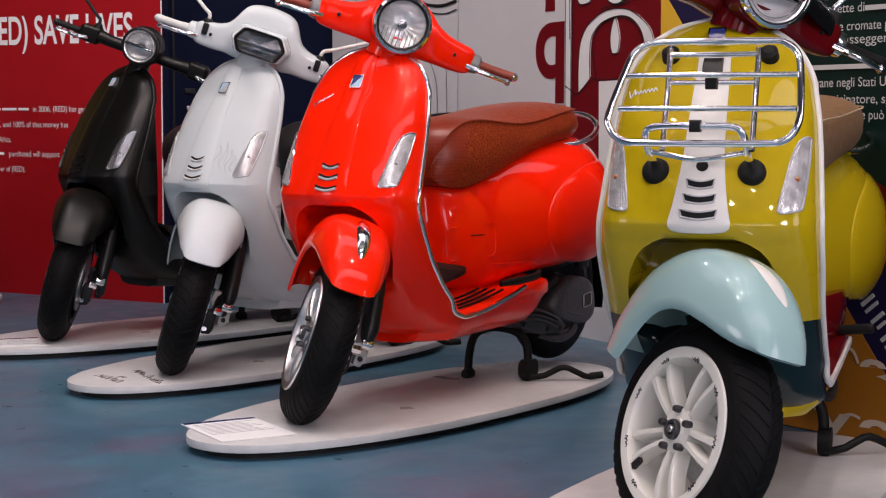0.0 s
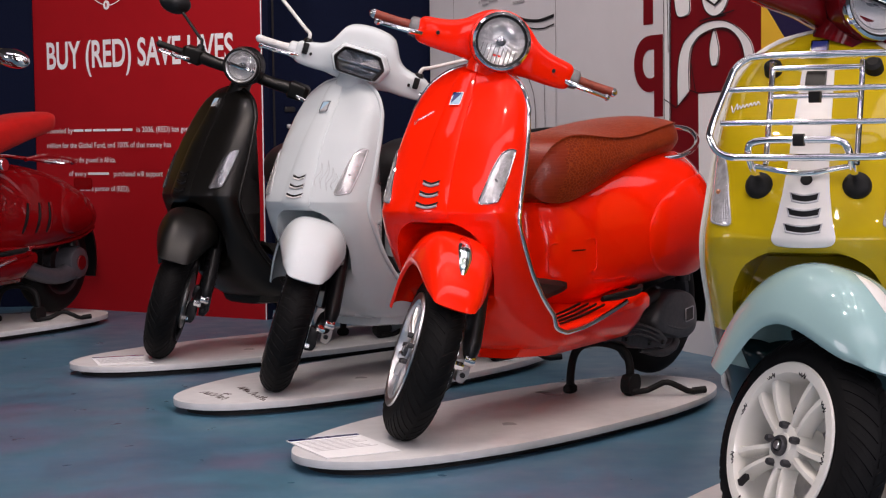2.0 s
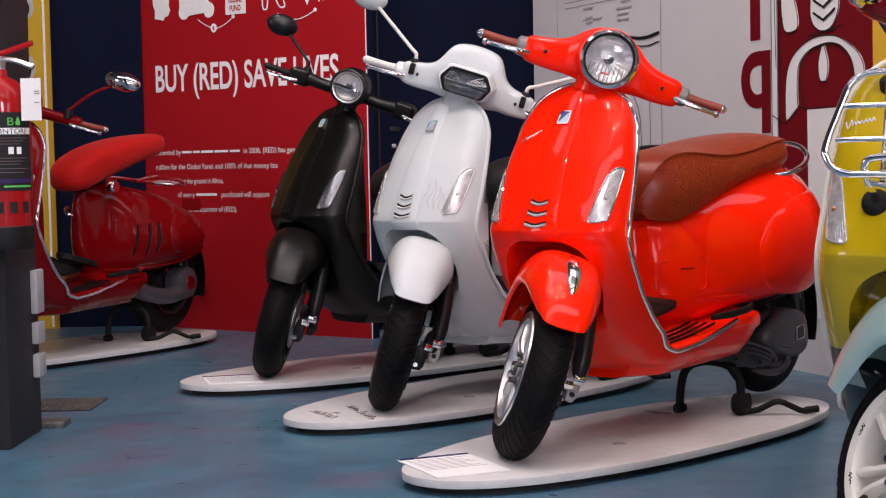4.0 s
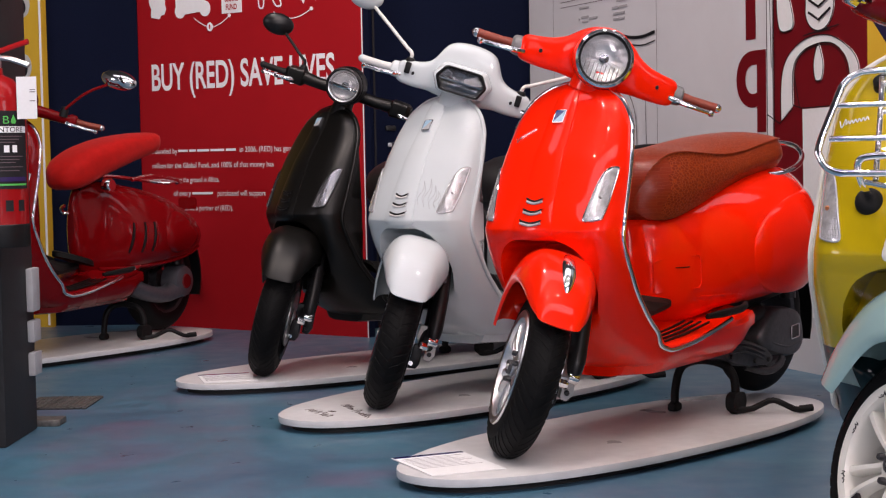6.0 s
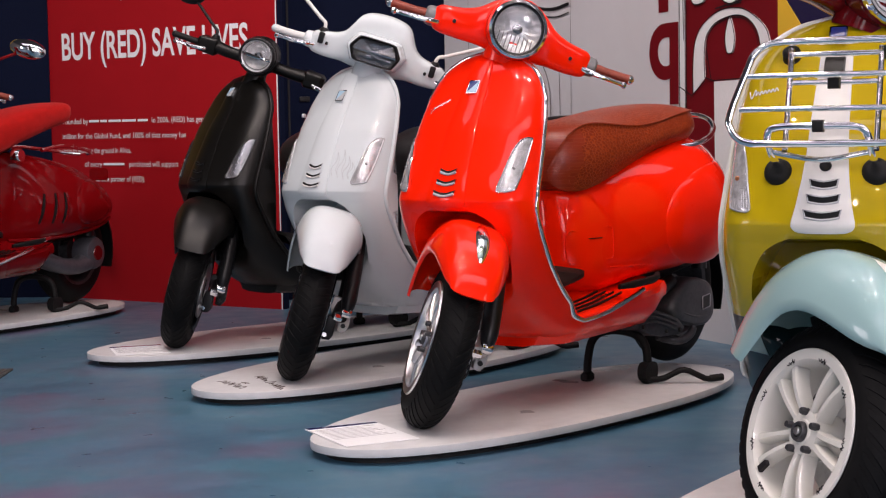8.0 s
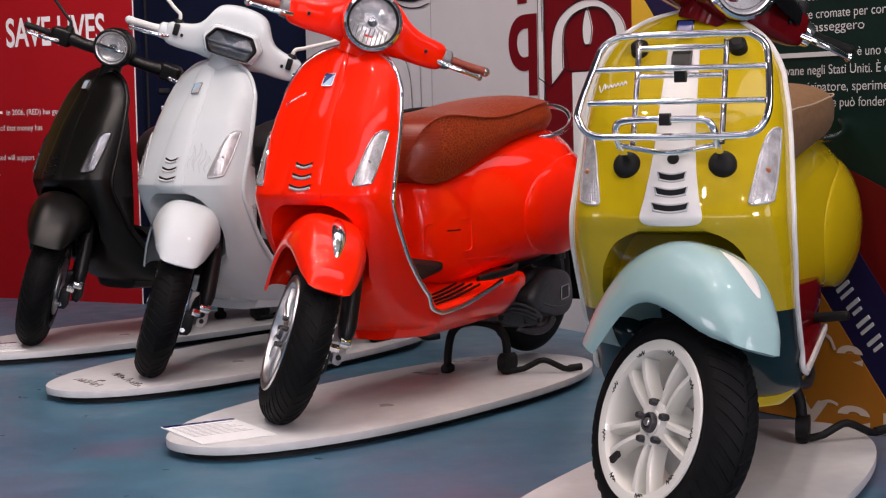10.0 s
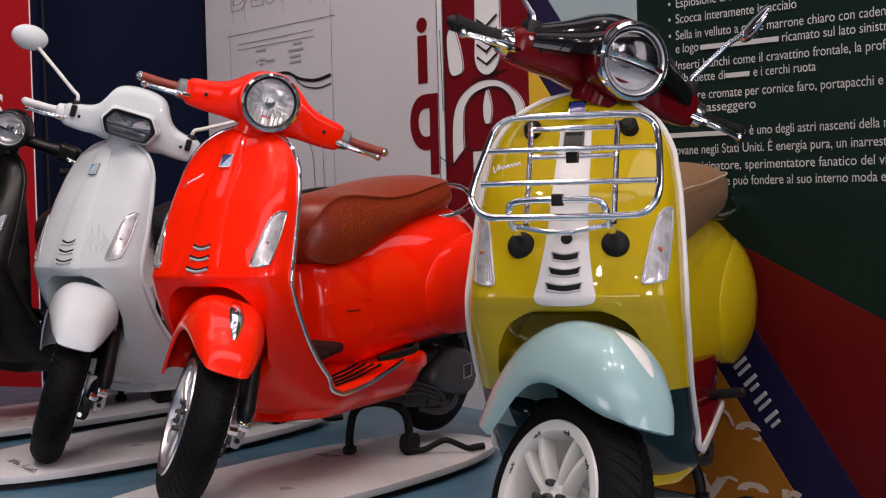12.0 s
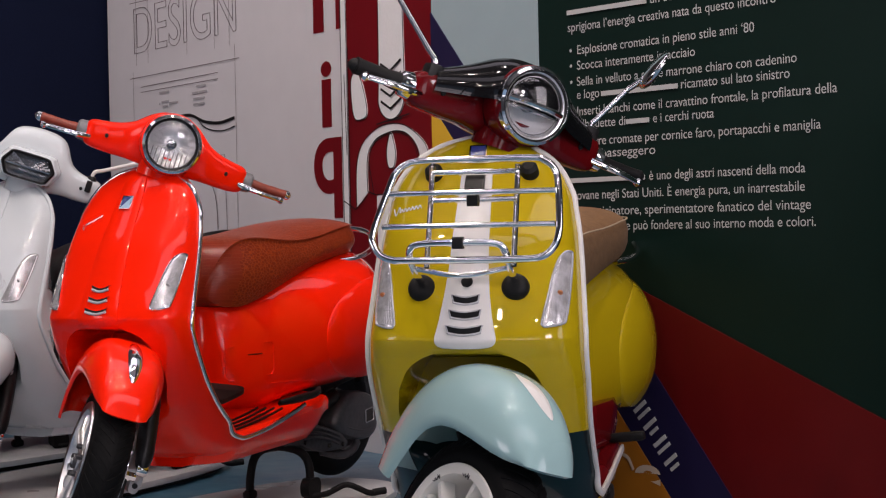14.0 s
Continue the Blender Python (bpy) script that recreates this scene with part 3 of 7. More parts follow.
def body_y(x, z, sleek=False):
    """Half-width of the rear body at (x, z)."""
    T = BODY[sleek][::-1]
    p, wz, top = BODY_FORM[sleek]
    w, zb, zt = (float(np.interp(x, T[:, 0], T[:, i])) for i in (1, 2, 3))
    zm = zb + (zt - zb) * wz
    q = (z - zm) / (zt - zm) if z > zm else (zm - z) / (zm - zb)
    sn = min(0.985, max(0.0, q)) ** (p / 2)
    return w * math.sqrt(1 - sn * sn) ** (2 / p) * (top if z > zm else 1.0) ** sn


def side_cowl(side, sleek=False):
    """The rear side panel, a few millimetres proud of the body with a rounded edge."""
    cx, cz, a, b = (0.045, 0.458, 0.178, 0.094) if sleek else (0.130, 0.488, 0.270, 0.146)
    rings = []
    for k, lift in ((1.0, -0.045 if not sleek else -0.006), (1.0, 0.001), (0.985, 0.004), (0.95, 0.0065), (0.89, 0.0090), (0.78, 0.0115), (0.6, 0.013), (0.4, 0.0135), (0.15, 0.0135), (0.0, 0.0135)):
        ring = []
        for j in range(44):
            t = 2 * math.pi * j / 44
            u, v = (abs(f(t)) ** 0.85 * math.copysign(1, f(t)) for f in (math.cos, math.sin))
            x = cx + a * k * u
            z = cz + b * k * v - 0.12 * (x - cx)
            yy = body_y(x, z, sleek)
            if not sleek and z < 0.47:
                full = body_y(x, 0.47)
                yy = max(yy, full * (1 - 0.15 * ((0.47 - z) / 0.13) ** 2))
            ring.append((x, side * (yy + lift), z))
        rings.append(ring)
    return loft(rings, cap=False)


# x, half-width and height of the pad's seam, crown, half-width of the side, lower edge
CREST_ROWS = resample([(0.778, 0.030, 0.628, 0.632, 0.034, 0.600), (0.768, 0.048, 0.672, 0.680, 0.055, 0.582), (0.750, 0.060, 0.705, 0.712, 0.075, 0.573), (0.722, 0.070, 0.733, 0.739, 0.093, 0.569), (0.690, 0.080, 0.753, 0.756, 0.108, 0.570), (0.640, 0.100, 0.761, 0.769, 0.122, 0.582),
                       (0.580, 0.116, 0.757, 0.776, 0.134, 0.602), (0.510, 0.127, 0.751, 0.788, 0.142, 0.625), (0.430, 0.135, 0.750, 0.799, 0.150, 0.652), (0.340, 0.142, 0.760, 0.807, 0.157, 0.677), (0.250, 0.148, 0.778, 0.813, 0.163, 0.694), (0.170, 0.150, 0.791, 0.816, 0.164, 0.704),
                       (0.110, 0.138, 0.795, 0.815, 0.152, 0.709), (0.065, 0.105, 0.793, 0.808, 0.117, 0.716), (0.040, 0.060, 0.785, 0.795, 0.068, 0.728), (0.028, 0.020, 0.765, 0.770, 0.025, 0.745)], 60)


def crest_seam(side):
    """The welt between the pad and the side of the croc seat."""
    return [(x, side * (ws + 0.001), zs - 0.001) for x, ws, zs, zt, wb, zb in CREST_ROWS[6:-4:2]]


def crest_seat():
    """A crowned pad that overhangs its full, tucked-in sides."""
    rings = []
    for x, ws, zs, zt, wb, zb in CREST_ROWS:
        half = [(ws * u, zt - (zt - zs) * u ** 2.2) for u in np.linspace(0, 1, 9)]
        half.append((ws - 0.001, zs - 0.007))
        for v in (0.12, 0.25, 0.4, 0.55, 0.7, 0.85, 0.95, 1.0):
            bulge = math.sin(min(1.0, v / 0.6) * math.pi / 2)
            half.append((ws + (wb - ws) * bulge - wb * 0.16 * max(0, v - 0.6) / 0.4 * v, zs - 0.007 + (zb - zs + 0.007) * v))
        half.append((0.0, zb))
        rings.append([(x, y, z) for y, z in half] + [(x, -y, z) for y, z in reversed(half[1:-1])])
    return loft(rings)


def seat_mesh(k=1.0, sleek=False):
    rows = [(0.705, 0.03, 0.675, 0.715), (0.695, 0.06, 0.655, 0.74), (0.66, 0.085, 0.648, 0.778), (0.60, 0.100, 0.652, 0.803), (0.53, 0.108, 0.678, 0.828), (0.45, 0.112, 0.705, 0.848), (0.36, 0.112, 0.728, 0.866), (0.26, 0.106, 0.755, 0.879), (0.16, 0.098, 0.778, 0.888), (0.08, 0.09, 0.793, 0.891), (0.05, 0.08, 0.806, 0.889), (0.03, 0.05, 0.83, 0.88)] if sleek else [(0.835, 0.03, 0.61, 0.665), (0.82, 0.07, 0.585, 0.702), (0.77, 0.105, 0.570, 0.732), (0.70, 0.126, 0.573, 0.757), (0.62, 0.143, 0.588, 0.775), (0.52, 0.158, 0.605, 0.786), (0.40, 0.178, 0.632, 0.795), (0.28, 0.200, 0.655, 0.810), (0.20, 0.210, 0.665, 0.820),
            (0.14, 0.204, 0.672, 0.824), (0.09, 0.172, 0.680, 0.820), (0.05, 0.115, 0.69, 0.808), (0.03, 0.05, 0.71, 0.785)]
    return loft([section(x, w * k, zb, zt, 36, 3.2, 0.62, 0.9) for x, w, zb, zt in resample(rows, 36)])


def floor_mesh():
    rows = [(0.97, 0.0), (0.90, 0.0), (0.80, 0.012), (0.70, 0.026), (0.60, 0.036), (0.52, 0.048), (0.44, 0.062), (0.385, 0.078), (0.37, 0.084)]
    rings = []
    for x, dz in resample(rows, 22):
        t = smooth_step(0.47, 0.36, x)
        g = (1 - 0.10 * t) * (1 - 0.42 * smooth_step(0.88, 0.985, x) ** 1.5)
        half = [(0.0, 0.164 + 0.07 * t), (0.11, 0.165 + 0.07 * t), (0.165, 0.172 + 0.06 * t), (0.192, 0.198 + 0.04 * t), (0.203, 0.226), (0.205, 0.243), (0.196, 0.250), (0.15, 0.248), (0.085, 0.250), (0.06, 0.262), (0.04, 0.268), (0.0, 0.268)]
        lift = [dz * i / 11 for i in range(12)]
        pos = [(x, y * g, z + l) for (y, z), l in zip(half, lift)]
        rings.append(pos + [(p[0], -p[1], p[2]) for p in reversed(pos[1:-1])])
    return loft(rings)


def tyre_rings(cx, cz, R, w, n=72, h=0.062):
    prof = []
    for i in range(25):
        a = radians(-118 + 236 * i / 24)
        prof.append((R - h + h * math.cos(a) if abs(a) < 1.57 else R - h + (h - 0.007) * math.cos(a), w * math.sin(a) * (1 if abs(a) < 1.57 else 0.98)))
    prof = [(R - h * 1.38, -w * 0.80)] + prof + [(R - h * 1.38, w * 0.80)]
    return lathe(prof, (cx, 0, cz), n)


def tread(cx, cz, R, w, n, style, h=0.062):
    """Raised tread blocks: curved bars either side of the crown, so that the grooves between them stay open."""
    V, F = [], []

    def pt(ang, lat, lift):
        a = lat / w * 1.25
        r = R - h + (h + lift) * math.cos(a)
        y = (w + lift) * math.sin(a)
        return (cx + r * math.cos(ang), y, cz + r * math.sin(ang))

    step = 2 * math.pi / n
    for i in range(n):
        for side in (-1, 1):
            a0 = i * step + (step / 2 if side > 0 else 0)
            segs = 5
            rows = []
            for s in range(segs + 1):
                q = s / segs
                lat = side * w * (0.06 + 0.86 * q)
                sweep = (0.75 * q if style == 0 else 0.55 * q * (1 - 0.3 * q)) * step * 2.2
                half = step * (0.36 if style == 0 else 0.40) * (1 - 0.25 * q)
                rows.append([pt(a0 + sweep - half, lat, -0.001), pt(a0 + sweep - half * 0.86, lat, 0.0019), pt(a0 + sweep + half * 0.86, lat, 0.0019), pt(a0 + sweep + half, lat, -0.001)])
            b = len(V)
            for r in rows:
                V += r
            for s in range(segs):
                for j in range(3):
                    o = b + s * 4 + j
                    F.append((o, o + 1, o + 5, o + 4))
    return V, F


def rim_mesh(cx, cz, r):
    """Barrel, broad outer lip and five pairs of stout spokes."""
    prof = [(r, -0.046), (r + 0.004, -0.050), (r + 0.002, -0.054), (r - 0.004, -0.0545), (r - 0.016, -0.053), (r - 0.0175, -0.049), (r - 0.019, -0.044), (r - 0.021, -0.015), (r - 0.021, 0.03), (r - 0.012, 0.050), (r, 0.055), (r, 0.050), (r - 0.006, 0.03), (r - 0.006, -0.03), (r, -0.046)]
    V, F = loft(lathe(prof, (cx, 0, cz), 60), cap=False)
    hub, hf = loft(lathe([(0.0, -0.046), (0.022, -0.046), (0.024, -0.043), (0.039, -0.041), (0.043, -0.034), (0.042, 0.02), (0.0, 0.02)], (cx, 0, cz), 30), cap=False)
    out = [(V, F), (hub, hf)]
    for i in range(5):
        for sgn in (-1, 1):
            a = 2 * math.pi * i / 5 - 0.21
            ring = []
            for s in range(8):
                q = s / 7
                rad = 0.035 + (r - 0.019 - 0.035) * q
                off = sgn * (0.0105 + 0.0125 * q ** 1.2)
                yy = -0.040 - 0.006 * math.sin(q * math.pi) - 0.004 * q
                hw, dep = 0.0068 - 0.0006 * math.sin(q * math.pi) + 0.003 * q ** 4, 0.030
                c, sn = math.cos(a), math.sin(a)
                ps = []
                for dt, dy in ((-hw, dep), (-hw, 0.005), (-hw * 0.6, 0), (hw * 0.6, 0), (hw, 0.005), (hw, dep)):
                    t = off + dt
                    ps.append((cx + c * rad - sn * t, yy + dy, cz + sn * rad + c * t))
                ring.append(ps)
            out.append(loft(ring))
    return join(*out)


FENDER_EDGE = resample([(0.196, 0.056, 0.148), (0.164, 0.073, 0.153), (0.126, 0.085, 0.164), (0.082, 0.097, 0.180), (0.032, 0.106, 0.193), (-0.010, 0.109, 0.195), (-0.052, 0.109, 0.184), (-0.092, 0.106, 0.156), (-0.128, 0.102, 0.117), (-0.165, 0.097, 0.080)], 45)


def fender_point(q, s, k=0.0, up=0.0):
    """A point of the mudguard: q runs from the front lip to the rear, s across, k inwards."""
    a = radians(33 + 124 * q)
    r = 0.262 + 0.050 * math.sin(q * math.pi) + 0.010 * q
    cx, cz = r * math.cos(a), r * math.sin(a)
    ex, w, ez = (float(np.interp(q * 44, range(45), FENDER_EDGE[:, i])) for i in range(3))
    rise = up * max(0.0, 1 - ((ex - 0.055) / 0.150) ** 2)
    ez, w = ez + rise, w - 0.22 * rise
    th = abs(s) * math.pi / 2
    f = (1 - math.cos(th)) ** 1.22
    yy = math.copysign(math.sin(th) ** 0.80, s)
    return (1.34 + cx * (1 - k / r) + (ex - cx) * f * (1 - k * 2), (w - k) * yy, 0.23 + cz * (1 - k / r) + (ez - cz) * f)


def fender_mesh(up=0.0):
    """Mudguard: a rounded hood, lowest at the front lip and behind, its sides arching up over the axle."""
    ss = np.linspace(-1, 1, 29)
    return loft([[fender_point(i / 44, s, 0.0, up) for s in ss] + [fender_point(i / 44, s, 0.006, up) for s in ss[::-1]] for i in range(45)])


def fender_patch(q0, q1, s0, s1, lift):
    """A leaf-shaped reflector that follows the mudguard."""
    rings = []
    for t in np.linspace(0, 1, 14):
        h = math.sin(math.pi * min(1, t * 1.05 + 0.02)) ** 0.6
        mid = s0 + (s1 - s0) * t
        row = [fender_point(q0 + (q1 - q0) * t, mid + 0.085 * h * u, -lift * (1 - u * u * 0.8) * h) for u in np.linspace(-1, 1, 7)]
        rings.append(row + [fender_point(q0 + (q1 - q0) * t, mid + 0.085 * h * u, 0.003) for u in np.linspace(1, -1, 7)])
    return loft(rings)


def nacelle_mesh(boxy=False):
    """Handlebar cover: a fat middle for the lamp that tapers to both grips."""
    rows = [(-0.240, 0.020, 0.022, 0.970, 0.985), (-0.237, 0.030, 0.033, 0.972, 0.985), (-0.225, 0.032, 0.036, 0.973, 0.985), (-0.20, 0.034, 0.038, 0.976, 0.985), (-0.15, 0.037, 0.042, 0.980, 0.988), (-0.10, 0.044, 0.050, 0.980, 0.998),
            (-0.07, 0.048, 0.066, 0.974, 1.010), (-0.04, 0.048, 0.076, 0.966, 1.018), (0.0, 0.048, 0.080, 0.964, 1.020)]
    if boxy:
        rows = rows[:5] + [(-0.108, 0.044, 0.050, 0.978, 1.000), (-0.090, 0.052, 0.078, 0.972, 1.022), (-0.066, 0.056, 0.088, 0.968, 1.030), (-0.03, 0.056, 0.092, 0.968, 1.033), (0.0, 0.056, 0.093, 0.968, 1.034)]
    rows = rows + [(-y, a, b, x, z) for y, a, b, x, z in reversed(rows[:-1])]
    rings = []
    for y, a, b, x, z in resample(rows, 44):
        p = 4.2
        ring = []
        for j in range(24):
            t = 2 * math.pi * j / 24
            c, s = math.cos(t), math.sin(t)
            ring.append((x + a * abs(c) ** (2 / p) * math.copysign(1, c), y, z + b * abs(s) ** (2 / p) * math.copysign(1, s)))
        rings.append(ring)
    neck = loft([[(0.992 + 0.010 * q + (0.058 - 0.006 * q) * math.cos(2 * math.pi * j / 24) + 0.004, (0.062 - 0.004 * q) * math.sin(2 * math.pi * j / 24), 0.925 + 0.06 * q) for j in range(24)] for q in (0, 0.4, 1.0)])
    return join(loft(rings), neck)


def disc_rings(center, prof, tilt, n=40):
    """Turned about the forward axis, tipped up by tilt degrees; prof is (radius, forward)."""
    c = Vector(center)
    m = Matrix.Rotation(-radians(tilt), 4, "Y")
    return [[c + m @ Vector((a, r * math.cos(2 * math.pi * j / n), r * math.sin(2 * math.pi * j / n))) for j in range(n)] for r, a in prof]


def round_lamp(root, st, ring_mat, refl, bucket, bar=False, big=True):
    c, k = (1.072, 0, 1.022), (1.0 if big else 0.86)
    lamp = put("headlight", *loft(disc_rings(c, [(0.062 * k, -0.05), (0.074 * k, -0.03), (0.077 * k, 0.004), (0.0755 * k, 0.014), (0.070 * k, 0.017), (0.0665 * k, 0.011), (0.0655 * k, 0.0)], 4), cap=False), ring_mat, root, st, label="round headlight with a bright rim")
    put("headlight_bucket", *loft(disc_rings(c, [(0.070 * k, -0.10), (0.080 * k, -0.075), (0.0815 * k, -0.03), (0.079 * k, -0.006), (0.074 * k, -0.006)], 4), cap=False), bucket, lamp, st)
    bowl = []
    for r, a in ((0.0655, 0.004), (0.060, -0.004), (0.052, -0.012), (0.042, -0.018), (0.030, -0.023), (0.018, -0.026), (0.0, -0.026)):
        ring = disc_rings(c, [(r * k, a)], 4, 72)[0]
        bowl.append([Vector(v) + Vector((0.0022 * ((i // 2) % 2) * (1 if not bar and 0.01 < r < 0.062 and (v[2] < c[2] - 0.006 or abs(v[1]) > 0.034) else 0), 0, 0)) for i, v in enumerate(ring)])
    put("reflector", *loft(bowl, cap=False), refl, lamp, st, sharp=25)
    for i in range(0 if bar else 9):
        yy = (-0.044 + 0.011 * i) * k
        lo = -math.sqrt(max(0.0, 0.060 ** 2 - (yy / k) ** 2)) * k
        put("lens_flute", *tube([(c[0] + 0.003, yy, c[2] + lo), (c[0] + 0.005, yy, c[2] - 0.016 * k)], 0.0014, 5, k=1), RIB, lamp, st)
    put("bulb_shield", *loft(disc_rings(c, [(0.0, 0.0), (0.012, -0.002), (0.0135, -0.006), (0.012, -0.034)], 4, 20), cap=False), REFLDARK, lamp, st)
    put("inner_ring", *loft(disc_rings(c, [(0.0672 * k, 0.010), (0.0625 * k, 0.0085), (0.0605 * k, -0.004), (0.0672 * k, -0.006)], 4), cap=False), REFLECTOR if bar else PLASTIC, lamp, st)
    if bar:
        put("rim_gasket", *tube(disc_rings(c, [(0.0668 * k, 0.0125)], 4)[0], 0.0016, 6, k=1, closed=True), PLASTIC, lamp, st)
        put("lens_step", *tube(disc_rings(c, [(0.056 * k, 0.0055)], 4)[0], 0.0014, 6, k=1, closed=True), RIB, lamp, st)
        put("lamp_divider", *loft([[(c[0] - 0.026 + 0.030 * q, y * k * (1 - 0.05 * q), c[2] - 0.006 + z) for y, z in ((-0.056, 0.004), (0.056, 0.004), (0.056, -0.004), (-0.056, -0.004))] for q in (0, 1)]), SILVER, lamp, st)
    lens = [(0.0660 * k, 0.006), (0.058 * k, 0.015), (0.036 * k, 0.022), (0.0, 0.0245)]
    pane = put("lens", *loft(disc_rings(c, lens + [(0.0, 0.0215), (0.036 * k, 0.019), (0.058 * k, 0.012), (0.0645 * k, 0.004)], 4), cap=False), GLASS, lamp, st)
    pane.visible_shadow = False
    if bar:
        put("centre_bar", *tube([(1.086, -0.058 * k, 1.021), (1.099, -0.03, 1.022), (1.101, 0, 1.022), (1.099, 0.03, 1.022), (1.086, 0.058 * k, 1.021)], 0.006, 8), CHROME, lamp, st)
    return lamp


def hex_lamp(root, st, bucket):
    pts = [(-0.078, 0.002), (-0.054, 0.038), (0.054, 0.038), (0.078, 0.002), (0.058, -0.038), (-0.058, -0.038)]
    O = []
    for i, b in enumerate(pts):
        a, c = Vector((*pts[i - 1], 0)), Vector((*pts[(i + 1) % 6], 0))
        b = Vector((*b, 0))
        O += [b.lerp(a, 0.22), b.lerp(a, 0.09) * 0.995, b.lerp(c, 0.09) * 0.995, b.lerp(c, 0.22)]

    def ring(s, x):
        return [(x - 0.10 * p.y * s, p.x * s, 1.014 + p.y * s) for p in O]

    lamp = put("headlight", *loft([ring(1.06, 1.06), ring(1.06, 1.094), ring(1.0, 1.098), ring(0.95, 1.090)], cap=False), PLASTIC, root, st, label="six-sided headlight with a black rim")
    put("headlight_bucket", *loft([ring(1.16, 0.99), ring(1.24, 1.03), ring(1.24, 1.062), ring(1.14, 1.085), ring(1.06, 1.088)], cap=False), bucket, lamp, st)
    put("reflector", *loft([ring(0.95, 1.090), ring(0.8, 1.070), ring(0.5, 1.058), ring(0.02, 1.058)], cap=False), SMOKE, lamp, st)
    put("divider", *box(1.066, 1.088, -0.066, 0.066, 1.009, 1.013), CHROME, lamp, st)
    for i in range(11):
        put("lens_rib", *box(1.070, 1.084, -0.0535 + 0.0100 * i, -0.0515 + 0.0100 * i, 1.017, 1.044), SMOKE, lamp, st)
    for yy in (-0.032, 0.032):
        put("led_block", *box(1.060, 1.072, yy - 0.024, yy + 0.024, 0.984, 1.001), REFLDARK, lamp, st, bevel=0.003)
    pane = put("lens", *loft([ring(0.97, 1.090), ring(0.9, 1.096), ring(0.5, 1.099), ring(0.02, 1.100), ring(0.02, 1.097), ring(0.5, 1.096), ring(0.9, 1.093), ring(0.96, 1.088)], cap=False), GLASS, lamp, st)
    pane.visible_shadow = False
    return lamp


def narrow(vf, k=0.846):
    """Draw the bar in towards the lamp, leaving the middle as it is."""
    return [(p[0], math.copysign(0.08 + (abs(p[1]) - 0.08) * k, p[1]) if abs(p[1]) > 0.08 else p[1], p[2]) for p in vf[0]], vf[1]


def naked_bar():
    """Bare tubular bar with square clamp blocks, for the matt scooter."""
    out = [tube([(0.975, s * 0.25, 0.984), (0.982, s * 0.19, 0.990), (0.990, s * 0.12, 0.988), (0.992, s * 0.06, 0.990), (0.990, 0, 0.992)], [0.018, 0.024, 0.021, 0.021, 0.022], 14) for s in (-1, 1)]
    out.append(tube([(1.005, 0, 0.900), (1.000, 0, 0.945), (0.990, 0, 0.992), (1.0, 0, 1.03)], [0.045, 0.036, 0.038, 0.034], 16))
    for s in (-1, 1):
        out.append(loft([[(0.978 + a, s * y, 0.988 + b) for a, b in rounded(w, h, 0.012)] for y, w, h in ((0.175, 0.018, 0.020), (0.19, 0.030, 0.031), (0.255, 0.030, 0.029), (0.27, 0.02, 0.021))]))
    return join(*out)


